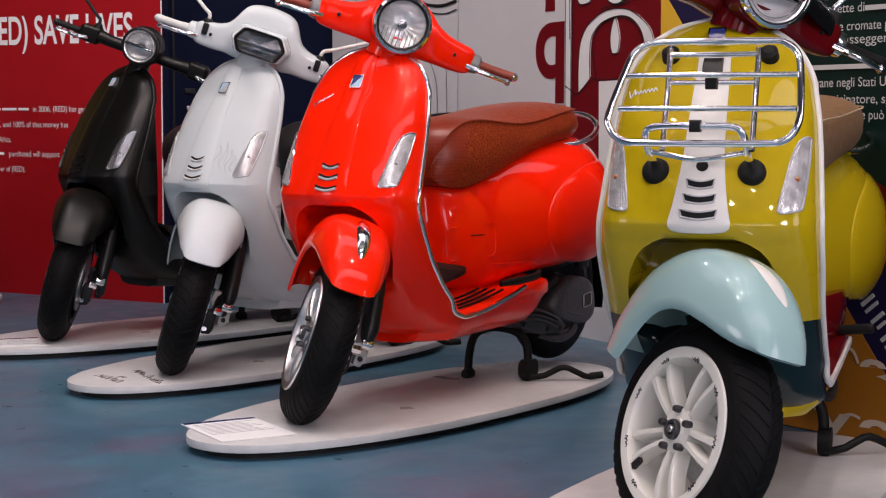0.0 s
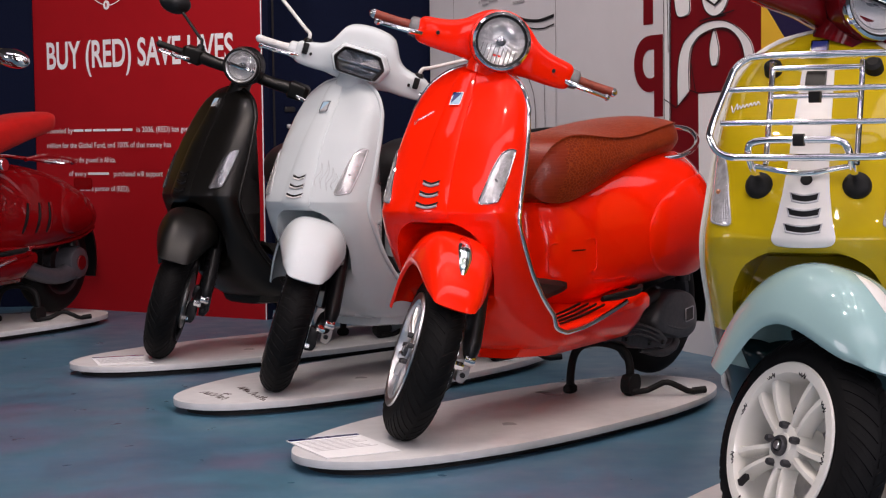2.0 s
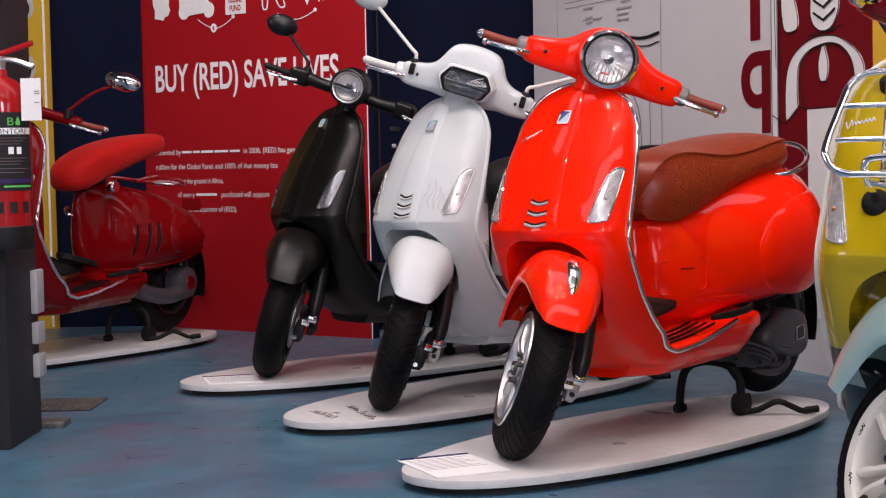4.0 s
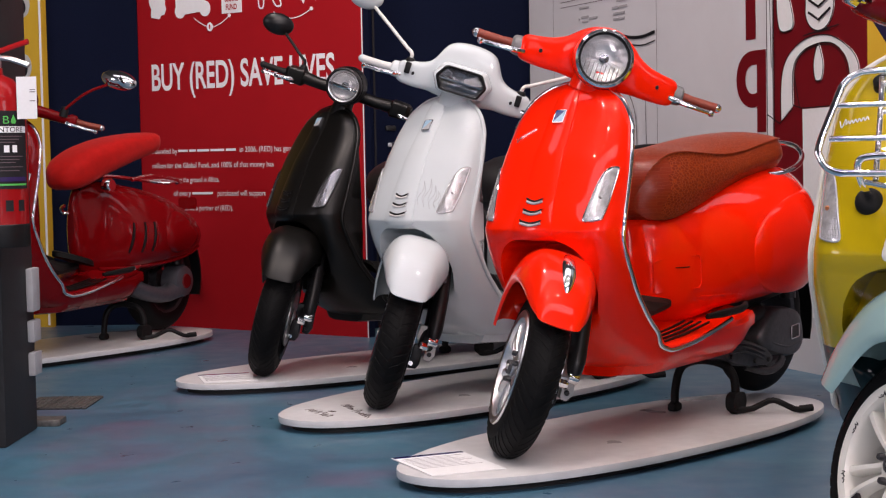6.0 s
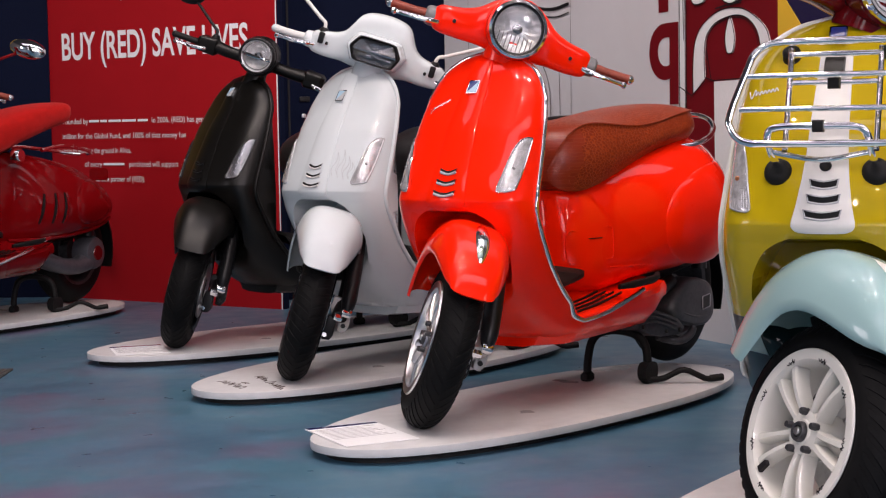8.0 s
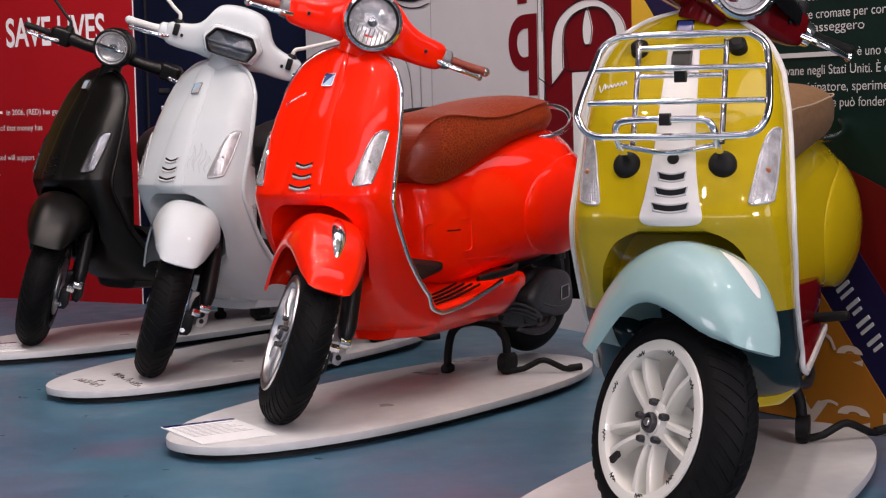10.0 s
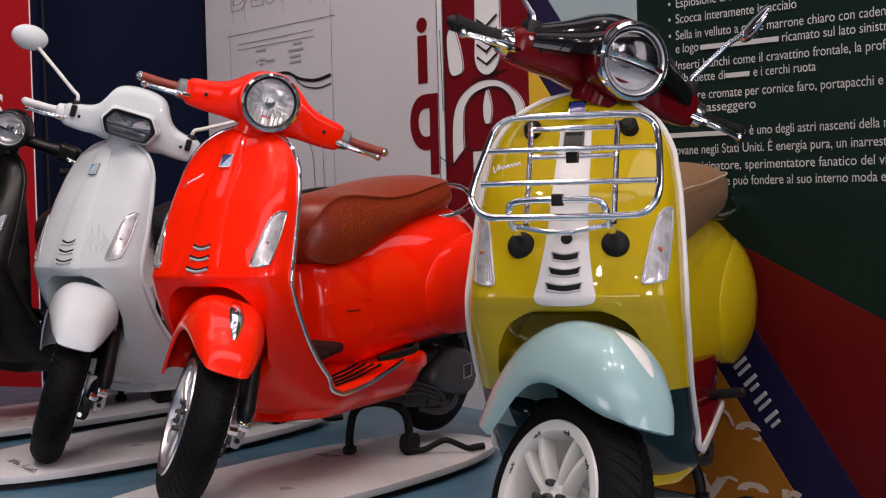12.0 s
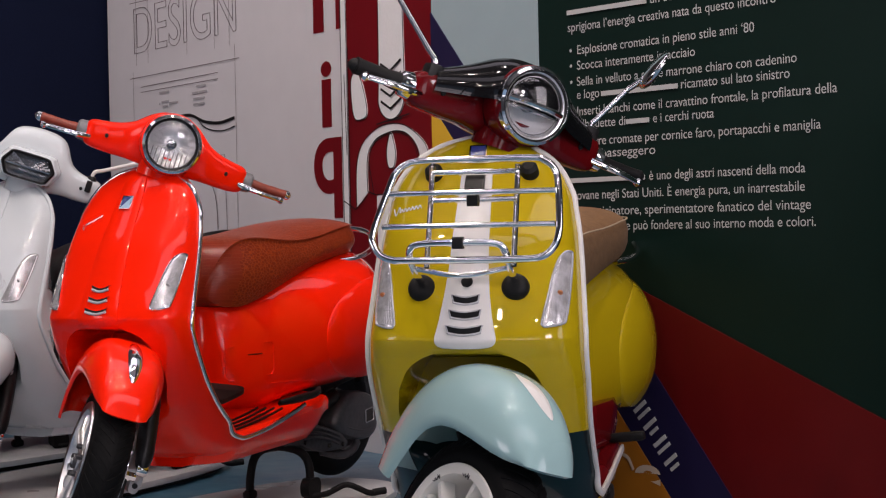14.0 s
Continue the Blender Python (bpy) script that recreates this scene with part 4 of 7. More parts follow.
def handlebar(root, st, c):
    if c.get("sleek"):
        bar = join(tube([(0.972, -0.24, 0.984), (0.975, -0.12, 0.990), (0.975, 0, 0.992), (0.975, 0.12, 0.990), (0.972, 0.24, 0.984)], [0.019, 0.022, 0.026, 0.022, 0.019], 16), tube([(0.99, 0, 0.92), (0.98, 0, 0.99)], 0.04, 16, k=1))
        body = put("handlebar_cover", *narrow(bar), c["bar"], root, st)
    elif c.get("naked"):
        body = put("handlebar_cover", *narrow(naked_bar()), c["bar"], root, st)
    else:
        body = put("handlebar_cover", *narrow(nacelle_mesh(c["lamp"] == "hex")), c["bar"], root, st)
    if c.get("bartop"):
        rows = [(-0.20, 0.028, 0.985), (-0.12, 0.046, 0.996), (-0.05, 0.07, 1.010), (0.05, 0.07, 1.010), (0.12, 0.046, 0.996), (0.20, 0.028, 0.985)]
        rings = [[(x + (a + 0.004) * math.cos(t), y, 0.006 + (0.988 + (x - 0.985) * 1.3) + (a + 0.010) * math.sin(t)) for t in np.linspace(-0.15, math.pi + 0.15, 14)] for y, a, x in resample(rows, 24)]
        put("top_cover", *narrow(loft(rings, closed=False)), c["bartop"], body, st, label="gloss black upper cover")
    for s in (-1, 1):
        sw = put("switch_housing", *narrow(loft([[(0.972 + r * math.cos(a), s * y, 0.984 + r * 1.05 * math.sin(a)) for a in np.linspace(0, 2 * math.pi, 16, endpoint=False)] for y, r in ((0.230, 0.024), (0.240, 0.026), (0.260, 0.024), (0.266, 0.018))])), c["switch"], root, st)
        gk = c.get("grip_size", 1.0) if s < 0 else 1.0
        put("grip", *narrow(loft(lathe([(0.0, s * 0.262), (0.0130 * gk, s * 0.262), (0.0132 * gk, s * 0.275), (0.0114 * gk, s * 0.30), (0.0114 * gk, s * 0.36), (0.0122 * gk, s * 0.378), (0.0, s * 0.378)], (0.970, 0, 0.984), 18), cap=False)), c["grip"], root, st)
        put("bar_end", *narrow(loft(lathe([(0.0, s * 0.377), (0.0126, s * 0.377), (0.0126, s * 0.385), (0.008, s * 0.392), (0.0, s * 0.397)], (0.970, 0, 0.984), 18), cap=False)), c.get("barend", CHROME), root, st)
        if not c.get("sleek") and not c.get("naked"):
            put("screw_cap", *narrow(loft(disc_rings((1.0165, s * 0.175, 0.990), [(0.0, 0.002), (0.005, 0.0015), (0.006, -0.004)], 0, 12), cap=False)), PLASTIC, body, st)
        lever = put("brake_lever", *narrow(tube([(1.000, s * 0.222, 0.975), (1.012, s * 0.255, 0.972), (1.016, s * 0.30, 0.970), (1.006, s * 0.345, 0.968), (1.002, s * 0.366, 0.967)], [0.0065, 0.0068, 0.006, 0.0052, 0.005], 10, flat=1.2)), c.get("lever", CHROME), root, st)
        put("lever_ball", *narrow(loft(lathe([(0.0, s * 0.352), (0.007, s * 0.355), (0.010, s * 0.362), (0.007, s * 0.370), (0.0, s * 0.373)], (1.002, 0, 0.967), 14), cap=False)), c.get("lever", CHROME), lever, st)
    return body


def mirror(root, st, c, side, style):
    base = Vector((0.985, side * 0.182, 1.016))
    cone = c.get("folded_mirror") == side
    if style == "low":
        tip = Vector((0.985, side * 0.335, 1.165))
        pts = [base, base + Vector((0.012, side * 0.012, 0.022)), base + Vector((0.008, side * 0.075, 0.095)), tip]
    else:
        tip = Vector((0.99 + c.get("mirror_lean", -0.07), side * c.get("mirror_out", 0.325), 1.195 + c.get("mirror_dz", 0.0)))
        knee = base + Vector((0, side * 0.002, 0.030))
        if cone:
            tip = Vector((1.004, side * 0.233, 1.143))
        pts = [base, knee, knee.lerp(tip, 0.12), knee.lerp(tip, 0.5), tip]
    put("mirror_base", *loft(lathe([(0.0, -0.014), (0.017, -0.012), (0.016, 0.014), (0.011, 0.026), (0.0, 0.030)], base + Vector((0, 0, -0.01)), 16, "z"), cap=False), PLASTIC, root, st)
    if c.get("folded_mirror"):
        put("mirror_clamp", *box(0.966, 1.004, side * 0.183 - 0.016, side * 0.183 + 0.016, 0.980, 1.040), PLASTIC, root, st, bevel=0.008)
    if c["lamp"] == "hex":
        put("mirror_clamp", *box(1.004, 1.020, min(side * 0.172, side * 0.190), max(side * 0.172, side * 0.190), 0.984, 1.020), PLASTIC, root, st, bevel=0.004)
    stem = put("mirror_stem", *tube(pts, 0.0058, 10), c["mirror_stem"], root, st)
    m = Matrix.Translation(tip + Vector((0, side * 0.03, 0.02))) @ Matrix.Rotation(radians(side * -18), 4, "Z")
    rings = []
    if cone:
        g = tip + Vector((0.015, side * 0.037, 0.052))
        a0 = knee.lerp(tip, 0.92)
        u, v = Vector((0.052, side * -0.022, 0)), Vector((0, side * 0.0023, 0.037))
        for q, r in ((0.0, 0.004), (0.0, 0.0085), (0.02, 0.0095), (0.34, 0.0115), (0.38, 0.0135), (0.44, 0.0125)):
            rings.append([a0.lerp(g, q) + u.normalized() * r * math.cos(a) + v.normalized() * r * math.sin(a) for a in np.linspace(0, 2 * math.pi, 28, endpoint=False)])
        for q, k in ((0.52, 0.50), (0.64, 0.74), (0.80, 0.92), (0.95, 0.99), (1.02, 1.0), (1.07, 0.98)):
            rings.append([a0.lerp(g, q) + u * k * math.cos(a) + v * k * math.sin(a) for a in np.linspace(0, 2 * math.pi, 28, endpoint=False)])
        put("mirror_shell", *loft(rings), c["mirror_shell"], stem, st)
        put("mirror_glass", *loft([[a0.lerp(g, 1.075) + u * k * math.cos(a) + v * k * math.sin(a) for a in np.linspace(0, 2 * math.pi, 28, endpoint=False)] for k in (0.93, 0.5, 0.01)]), CHROME, stem, st)
        return
    m = m @ Matrix.Scale(c.get("mirror_size", 1.0), 4) @ Matrix.Diagonal((1, 1, c.get("mirror_flat", 1.0), 1))
    for q in np.linspace(0, 1, 9):
        k = math.cos(q * math.pi / 2) ** 0.6
        rings.append([m @ Vector((0.004 + 0.032 * q, 0.058 * k * math.cos(a), 0.040 * k * math.sin(a))) for a in np.linspace(0, 2 * math.pi, 28, endpoint=False)])
    put("mirror_shell", *loft(rings), c["mirror_shell"], stem, st)
    put("mirror_glass", *loft([[m @ Vector((x, 0.055 * k * math.cos(a), 0.037 * k * math.sin(a))) for a in np.linspace(0, 2 * math.pi, 28, endpoint=False)] for x, k in ((0.0045, 1.0), (0.001, 1.0), (0.001, 0.0))], cap=False), CHROME, stem, st)


def front_wheel(root, st, c):
    R = 0.222 - c.get("wheel_drop", 0.0)
    st = st @ Matrix.Translation((c.get("wheel_ahead", 0.0), 0, -c.get("wheel_drop", 0.0)))
    tyre = put("tyre", *loft(tyre_rings(1.34, 0.23, R, 0.050, 72, R - 0.160), cap=False), TYRE, root, st, label="black front tyre")
    put("tread", *tread(1.34, 0.23, R, 0.050, 46, c.get("tread", 0), R - 0.160), TYRE, tyre, st)
    rim = put("front_rim", *rim_mesh(1.34, 0.23, 0.146), c["rim"], root, st)
    put("hub_cap", *loft(lathe([(0.0, -0.045), (0.0095, -0.046), (0.0115, -0.055), (0.016, -0.056), (0.0185, -0.052), (0.019, -0.044)], (1.34, 0, 0.23), 20), cap=False), DARKSTEEL, rim, st)
    put("axle_end", *loft(lathe([(0.0, -0.0575), (0.0065, -0.0575), (0.008, -0.055), (0.008, -0.046)], (1.34, 0, 0.23), 16), cap=False), STEEL, rim, st)
    for i in range(5):
        a = 2 * math.pi * i / 5 - 0.21 + math.pi / 5
        put("wheel_nut", *loft(lathe([(0.0, -0.054), (0.0055, -0.054), (0.0068, -0.050), (0.0068, -0.038)], (1.34 + 0.037 * math.cos(a), 0, 0.23 + 0.037 * math.sin(a)), 8), cap=False), DARKSTEEL, rim, st)
    if c.get("rim_marks"):
        for i in range(9):
            a = 2 * math.pi * i / 9
            pts = [(1.34 + (0.131 + dr) * math.cos(a + da), -0.0535, 0.23 + (0.131 + dr) * math.sin(a + da)) for da, dr in ((-0.085, 0.004), (-0.07, -0.004), (-0.045, 0.006), (-0.04, 0.0), (-0.02, 0.001), (-0.015, -0.003), (0.005, -0.002), (0.01, 0.002), (0.03, 0.002), (0.035, -0.002), (0.06, -0.001), (0.08, 0.002))]
            put("rim_mark", *tube(pts, 0.0009, 5, k=3), P_BLACK, rim, st)
        put("valve_slot", *loft([[(1.34 + (0.112 + r) * math.cos(3.9 + w), y, 0.23 + (0.112 + r) * math.sin(3.9 + w)) for r, w in ((-0.012, -0.05), (0.012, -0.05), (0.012, 0.05), (-0.012, 0.05))] for y in (-0.052, -0.044)]), P_BLACK, rim, st)
    put("brake_disc", *loft(lathe([(0.045, 0.052), (0.100, 0.052), (0.100, 0.057), (0.045, 0.057), (0.045, 0.052)], (1.34, 0, 0.23), 40), cap=False), STEEL, root, st)
    bracket = [(0.066, 0.286), (0.110, 0.292), (0.127, 0.270), (0.131, 0.205), (0.120, 0.184), (0.100, 0.187), (0.097, 0.234), (0.072, 0.231), (0.062, 0.250)]
    cal = put("brake_caliper", *slab(bracket, 1.272, 1.318, "x"), c.get("caliper", CALGREY), root, st, bevel=0.005)
    put("caliper_body", *slab([(0.056 + 0.036 * u, 0.150 + 0.078 * v) for u, v in ((0.1, 0), (0.8, 0.05), (1, 0.25), (0.95, 1), (0.1, 1), (0, 0.7))], 1.285, 1.330, "x"), SATINK, root, st, bevel=0.005)
    for z in (0.206, 0.262):
        put("caliper_bolt", *loft(lathe([(0.0, 1.326), (0.006, 1.326), (0.0075, 1.322), (0.0075, 1.31)], (0, 0.114, z), 10, "x"), cap=False), SATINK, cal, st)
    put("hose_clip", *loft(lathe([(0.0, 1.34), (0.007, 1.34), (0.008, 1.335), (0.008, 1.32)], (0, 0.066, 0.168), 10, "x"), cap=False), CHROME, cal, st)
    put("suspension_arm", *tube([(1.34, 0.095, 0.23), (1.30, 0.098, 0.27), (1.255, 0.096, 0.33), (1.21, 0.08, 0.40)], [0.024, 0.024, 0.022, 0.020], 12), c.get("arm", STEEL), root, st)
    for i in range(7 if c.get("naked") else 0):
        q = i / 6
        put("spring_coil", *tube([(1.318 - 0.045 * q + 0.027 * math.cos(w), 0.106 - 0.010 * q + 0.027 * math.sin(w), 0.30 + 0.12 * q + 0.004 * w) for w in np.linspace(0, 6.0, 9)], 0.0032, 5, k=1), SATINK, root, st)
    sh = put("shock_absorber", *tube([(1.345, 0.112, 0.245), (1.335, 0.110, 0.29), (1.29, 0.100, 0.40), (1.25, 0.085, 0.50)], [0.014, 0.024, 0.024, 0.022], 14), SATINK, root, st)
    put("shock_cap", *loft(lathe([(0.0, 0.128), (0.012, 0.128), (0.016, 0.122), (0.016, 0.10)], (1.345, 0, 0.25), 16), cap=False), CHROME, sh, st)
    put("steering_tube", *tube([(1.22, 0.075, 0.33), (1.205, 0.06, 0.40), (1.19, 0.045, 0.445)], 0.018, 12), PLASTIC, root, st)
    put("axle_nut", *loft(lathe([(0.0, 0.105), (0.012, 0.105), (0.014, 0.10), (0.014, 0.08)], (1.34, 0, 0.23), 8), cap=False), CHROME, root, st)
    put("brake_hose", *tube([(1.25, 0.09, 0.26), (1.20, 0.115, 0.33), (1.185, 0.10, 0.42), (1.17, 0.06, 0.50)], 0.0045, 6), PLASTIC, root, st)


def rear_wheel(root, c):
    put("rear_tyre", *loft(tyre_rings(0, 0.235, 0.233, 0.058), cap=False), TYRE, root, label="black rear tyre")
    put("rear_rim", *rim_mesh(0, 0.235, 0.152), c.get("rear_rim", DARKSTEEL), root)
    if c.get("sleek"):
        eng = put("engine_cover", *loft(lathe([(0.0, 0.150), (0.045, 0.148), (0.066, 0.140), (0.072, 0.125), (0.072, 0.06)], (-0.01, 0, 0.225), 32), cap=False), PALEMET, root, label="rounded grey transmission cover")
        put("cover_arm", *tube([(-0.01, 0.10, 0.20), (0.10, 0.105, 0.175), (0.22, 0.095, 0.19), (0.38, 0.06, 0.25)], [0.05, 0.036, 0.036, 0.04], 14), PALEMET, eng)
    else:
        edge = spline([(x, z, 0) for x, z in ((0.101, 0.282), (0.040, 0.272), (-0.010, 0.250), (-0.030, 0.200), (-0.026, 0.155), (0.010, 0.131), (0.071, 0.127), (0.150, 0.139), (0.215, 0.158), (0.256, 0.190), (0.230, 0.235), (0.165, 0.280))], 4, True)
        mid = Vector((0.10, 0.205, 0))
        eng = put("engine_cover", *loft([[(mid.x + (p.x - mid.x) * k, y, mid.y + (p.y - mid.y) * k) for p in edge] for y, k in ((0.06, 1.0), (0.128, 1.0), (0.140, 0.97), (0.147, 0.90), (0.150, 0.72), (0.1505, 0.02))]), GREYMET, root, label="dark grey transmission cover")
    if c.get("sleek"):
        put("cover_badge", *loft(lathe([(0.0, 0.154), (0.030, 0.153), (0.034, 0.148)], (-0.01, 0, 0.225), 24), cap=False), DRED, eng)
    else:
        put("cover_badge", *slab([(0.045 + a, 0.202 + b - 0.10 * a) for a, b in rounded(0.026, 0.020, 0.004)], 0.149, 0.153, "y"), GLOSSK, eng)
        put("badge_frame", *tube([(0.045 + a, 0.1535, 0.202 + b - 0.10 * a) for a, b in rounded(0.026, 0.020, 0.004)], 0.0016, 6, k=1, closed=True), SILVER, eng)
        put("cover_rib", *tube([(0.235, 0.143, 0.200), (0.17, 0.1475, 0.175), (0.08, 0.1485, 0.158), (0.0, 0.146, 0.165)], 0.004, 8), GREYMET, eng)
        case = put("crankcase", *slab([(0.468, 0.205), (0.455, 0.217), (0.386, 0.214), (0.30, 0.192), (0.221, 0.168), (0.173, 0.134), (0.195, 0.120), (0.224, 0.118), (0.32, 0.122), (0.413, 0.140), (0.470, 0.160)], 0.02, 0.146, "y"), DARKSTEEL, root, bevel=0.007)
        for dz in (0.0, -0.013, -0.026):
            put("case_ridge", *tube([(0.455, 0.146, 0.203 + dz), (0.38, 0.149, 0.200 + dz), (0.30, 0.149, 0.181 + dz), (0.235, 0.147, 0.160 + dz)], 0.0038, 8), DARKSTEEL, case)
        for x, z in ((0.445, 0.165), (0.30, 0.138), (0.215, 0.132)):
            put("case_bolt", *loft(lathe([(0.0, 0.153), (0.006, 0.153), (0.0075, 0.150), (0.0075, 0.14)], (x, 0, z), 8), cap=False), SATINK, case)
        put("kick_shaft", *tube([(0.27, 0.10, 0.115), (0.22, 0.14, 0.098), (0.15, 0.145, 0.105), (0.11, 0.14, 0.125)], 0.012, 10), DARKSTEEL, case)
        put("air_hose", *tube([(0.44, 0.05, 0.29), (0.36, 0.09, 0.285), (0.28, 0.11, 0.262), (0.20, 0.11, 0.275)], 0.022, 12), PLASTIC, root)
        put("hose_clamp", *tube([(0.318, 0.094, 0.278), (0.305, 0.098, 0.274)], 0.0235, 12, k=1), SILVER, root)
    put("swing_frame", *tube([(0.50, 0.0, 0.27), (0.36, 0.03, 0.30), (0.18, 0.06, 0.33), (0.02, 0.09, 0.36)], 0.045, 12), PLASTIC, root)
    put("rear_mudguard", *loft([[(0 + r * math.cos(a), y, 0.235 + r * math.sin(a)) for y, r in ((-0.065, 0.255), (-0.06, 0.27), (0.06, 0.27), (0.065, 0.255), (0.055, 0.262), (-0.055, 0.262))] for a in np.linspace(radians(40), radians(200), 20)]), PLASTIC, root)
    put("exhaust_silencer", *tube([(0.16, -0.15, 0.17), (0.05, -0.16, 0.19), (-0.16, -0.165, 0.25), (-0.21, -0.165, 0.265)], [0.045, 0.055, 0.055, 0.035], 16), SATINK, root)
    put("rear_shock", *tube([(0.0, 0.105, 0.30), (-0.01, 0.10, 0.50)], 0.026, 12, k=1), SATINK, root)
    if not c.get("sleek"):
        put("number_plate_holder", *loft([[(-0.245 - 0.10 * q, y, 0.46 - 0.13 * q) for y in (-0.05, 0.05)] + [(-0.235 - 0.10 * q, y, 0.455 - 0.13 * q) for y in (0.05, -0.05)] for q in (0, 0.5, 1)]), PLASTIC, root)
    put("tail_light", *loft([[(-0.262 - 0.018 * q, y * (1 - 0.2 * q), 0.565 + z * (1 - 0.2 * q)) for y, z in rounded(0.05, 0.028, 0.014)] for q in (0, 0.7, 1)]), REDP, root)


def centre_stand(root, dx=0.0):
    # dx shifts the stand back on shorter frames
    fr = put("centre_stand", *tube([(x + dx, y, z) for x, y, z in ((0.485, -0.018, 0.012), (0.478, -0.020, 0.06), (0.462, -0.015, 0.115), (0.45, 0.01, 0.142), (0.44, 0.06, 0.150), (0.435, 0.12, 0.138), (0.43, 0.148, 0.10), (0.435, 0.156, 0.014))], 0.0125, 12), STANDK, root)
    for x, y in ((0.485, -0.018), (0.435, 0.156)):
        put("foot_pad", *loft([[(x + dx + ex, y + dy, z) for ex, dy in rounded(0.022 - k, 0.014 - k, 0.007)] for z, k in ((0.001, 0.004), (0.006, 0), (0.02, 0), (0.028, 0.006))]), STANDK, fr)
    put("stand_plate", *loft([[(0.435 + dx + ex, y, 0.035 + dz) for ex, dz in rounded(0.038, 0.028, 0.025)] for y in (0.142, 0.150, 0.165, 0.170)]), STANDK, fr)
    put("stand_pedal", *tube([(x + dx, y, z) for x, y, z in ((0.455, 0.158, 0.016), (0.44, 0.168, 0.012), (0.415, 0.200, 0.016), (0.393, 0.238, 0.038), (0.378, 0.262, 0.036), (0.352, 0.298, 0.014), (0.335, 0.316, 0.012))], 0.0090, 10, k=2), STANDK, fr)
    put("pedal_rubber", *tube([(0.340 + dx, 0.310, 0.013), (0.312 + dx, 0.336, 0.016)], 0.0105, 10, k=1), GRIPK, fr)


def indicators(root, c):
    """Slim slanted turn signals either side of the shield: rim, ribbed reflector, clear cover."""
    base = spline([(y, z, 0) for y, z in ((0.139, 0.600), (0.1405, 0.590), (0.150, 0.588), (0.174, 0.592), (0.180, 0.601), (0.1840, 0.650), (0.1848, 0.712), (0.1825, 0.722), (0.1735, 0.722), (0.1630, 0.709), (0.1535, 0.677), (0.1470, 0.640))], 4, True)
    cy, cz = 0.1655, 0.652
    for s in (-1, 1):
        def ring(k, lift):
            return [(shield_x(cy + (p.x - cy) * k, cz + (p.y - cz) * (1 + (k - 1) * 0.3)) + lift, s * (cy + (p.x - cy) * k), cz + (p.y - cz) * (1 + (k - 1) * 0.3)) for p in base]

        ind = put("turn_signal", *tube(ring(1.0, 0.002), 0.0024, 8, k=1, closed=True), c.get("ind_rim", CLEARRIM), root, label="slim clear turn signal in a pale rim")
        put("reflector", *loft([ring(1.0, -0.004), ring(1.0, 0.002), ring(0.8, 0.0032), ring(0.55, 0.0038), ring(0.3, 0.0042), ring(0.04, 0.0044)]), c.get("ind_refl", REFLECTOR2), ind)
        low = [(0.1455, 0.595), (0.1745, 0.598), (0.1770, 0.632), (0.1525, 0.636)]
        put("signal_chamber", *loft([[(shield_x(y, z) + h, s * y, z) for y, z in low] for h in (0.001, 0.0036)]), LEDGREY, ind)
        for i in range(7):
            y0 = 0.1435 + 0.0052 * i
            put("lens_rib", *tube([(shield_x(y0 + 0.006 * q, 0.594 + 0.042 * q) + 0.0040, s * (y0 + 0.006 * q * (1 - i / 7)), 0.594 + 0.042 * q) for q in (0, 0.5, 1)], 0.0008, 5, k=1), RIB, ind)
        for i in range(4):
            z = 0.600 + 0.010 * i
            put("lens_rib", *tube([(shield_x(y, z) + 0.0040, s * y, z) for y in (0.1425 + 0.002 * i, 0.160, 0.178)], 0.0006, 5, k=1), RIB, ind)
        put("bulb", *loft(disc_rings((shield_x(0.168, 0.648) + 0.0044, s * 0.168, 0.648), [(0.0, 0.004), (0.004, 0.003), (0.0055, 0.0)], -20, 12), cap=False), AMBERBULB if c.get("strip_trim") else LEDGREY, ind)
        for i in range(3 if c.get("led_cups") else 0):
            z, y = 0.660 + 0.013 * i, 0.1690 + 0.0020 * i
            put("led_cup", *tube([(shield_x(y + dy, z + dz) + 0.0050, s * (y + dy), z + dz) for dy, dz in rounded(0.0045, 0.0052, 0.0015, 2)], 0.0008, 5, k=1, closed=True), LEDGREY, ind)
        pane = put("signal_lens", *loft([ring(1.0, 0.003), ring(0.97, 0.0065), ring(0.85, 0.0078), ring(0.55, 0.0086), ring(0.3, 0.009), ring(0.04, 0.0092)], cap=False), GLASS, ind)
        pane.visible_shadow = False


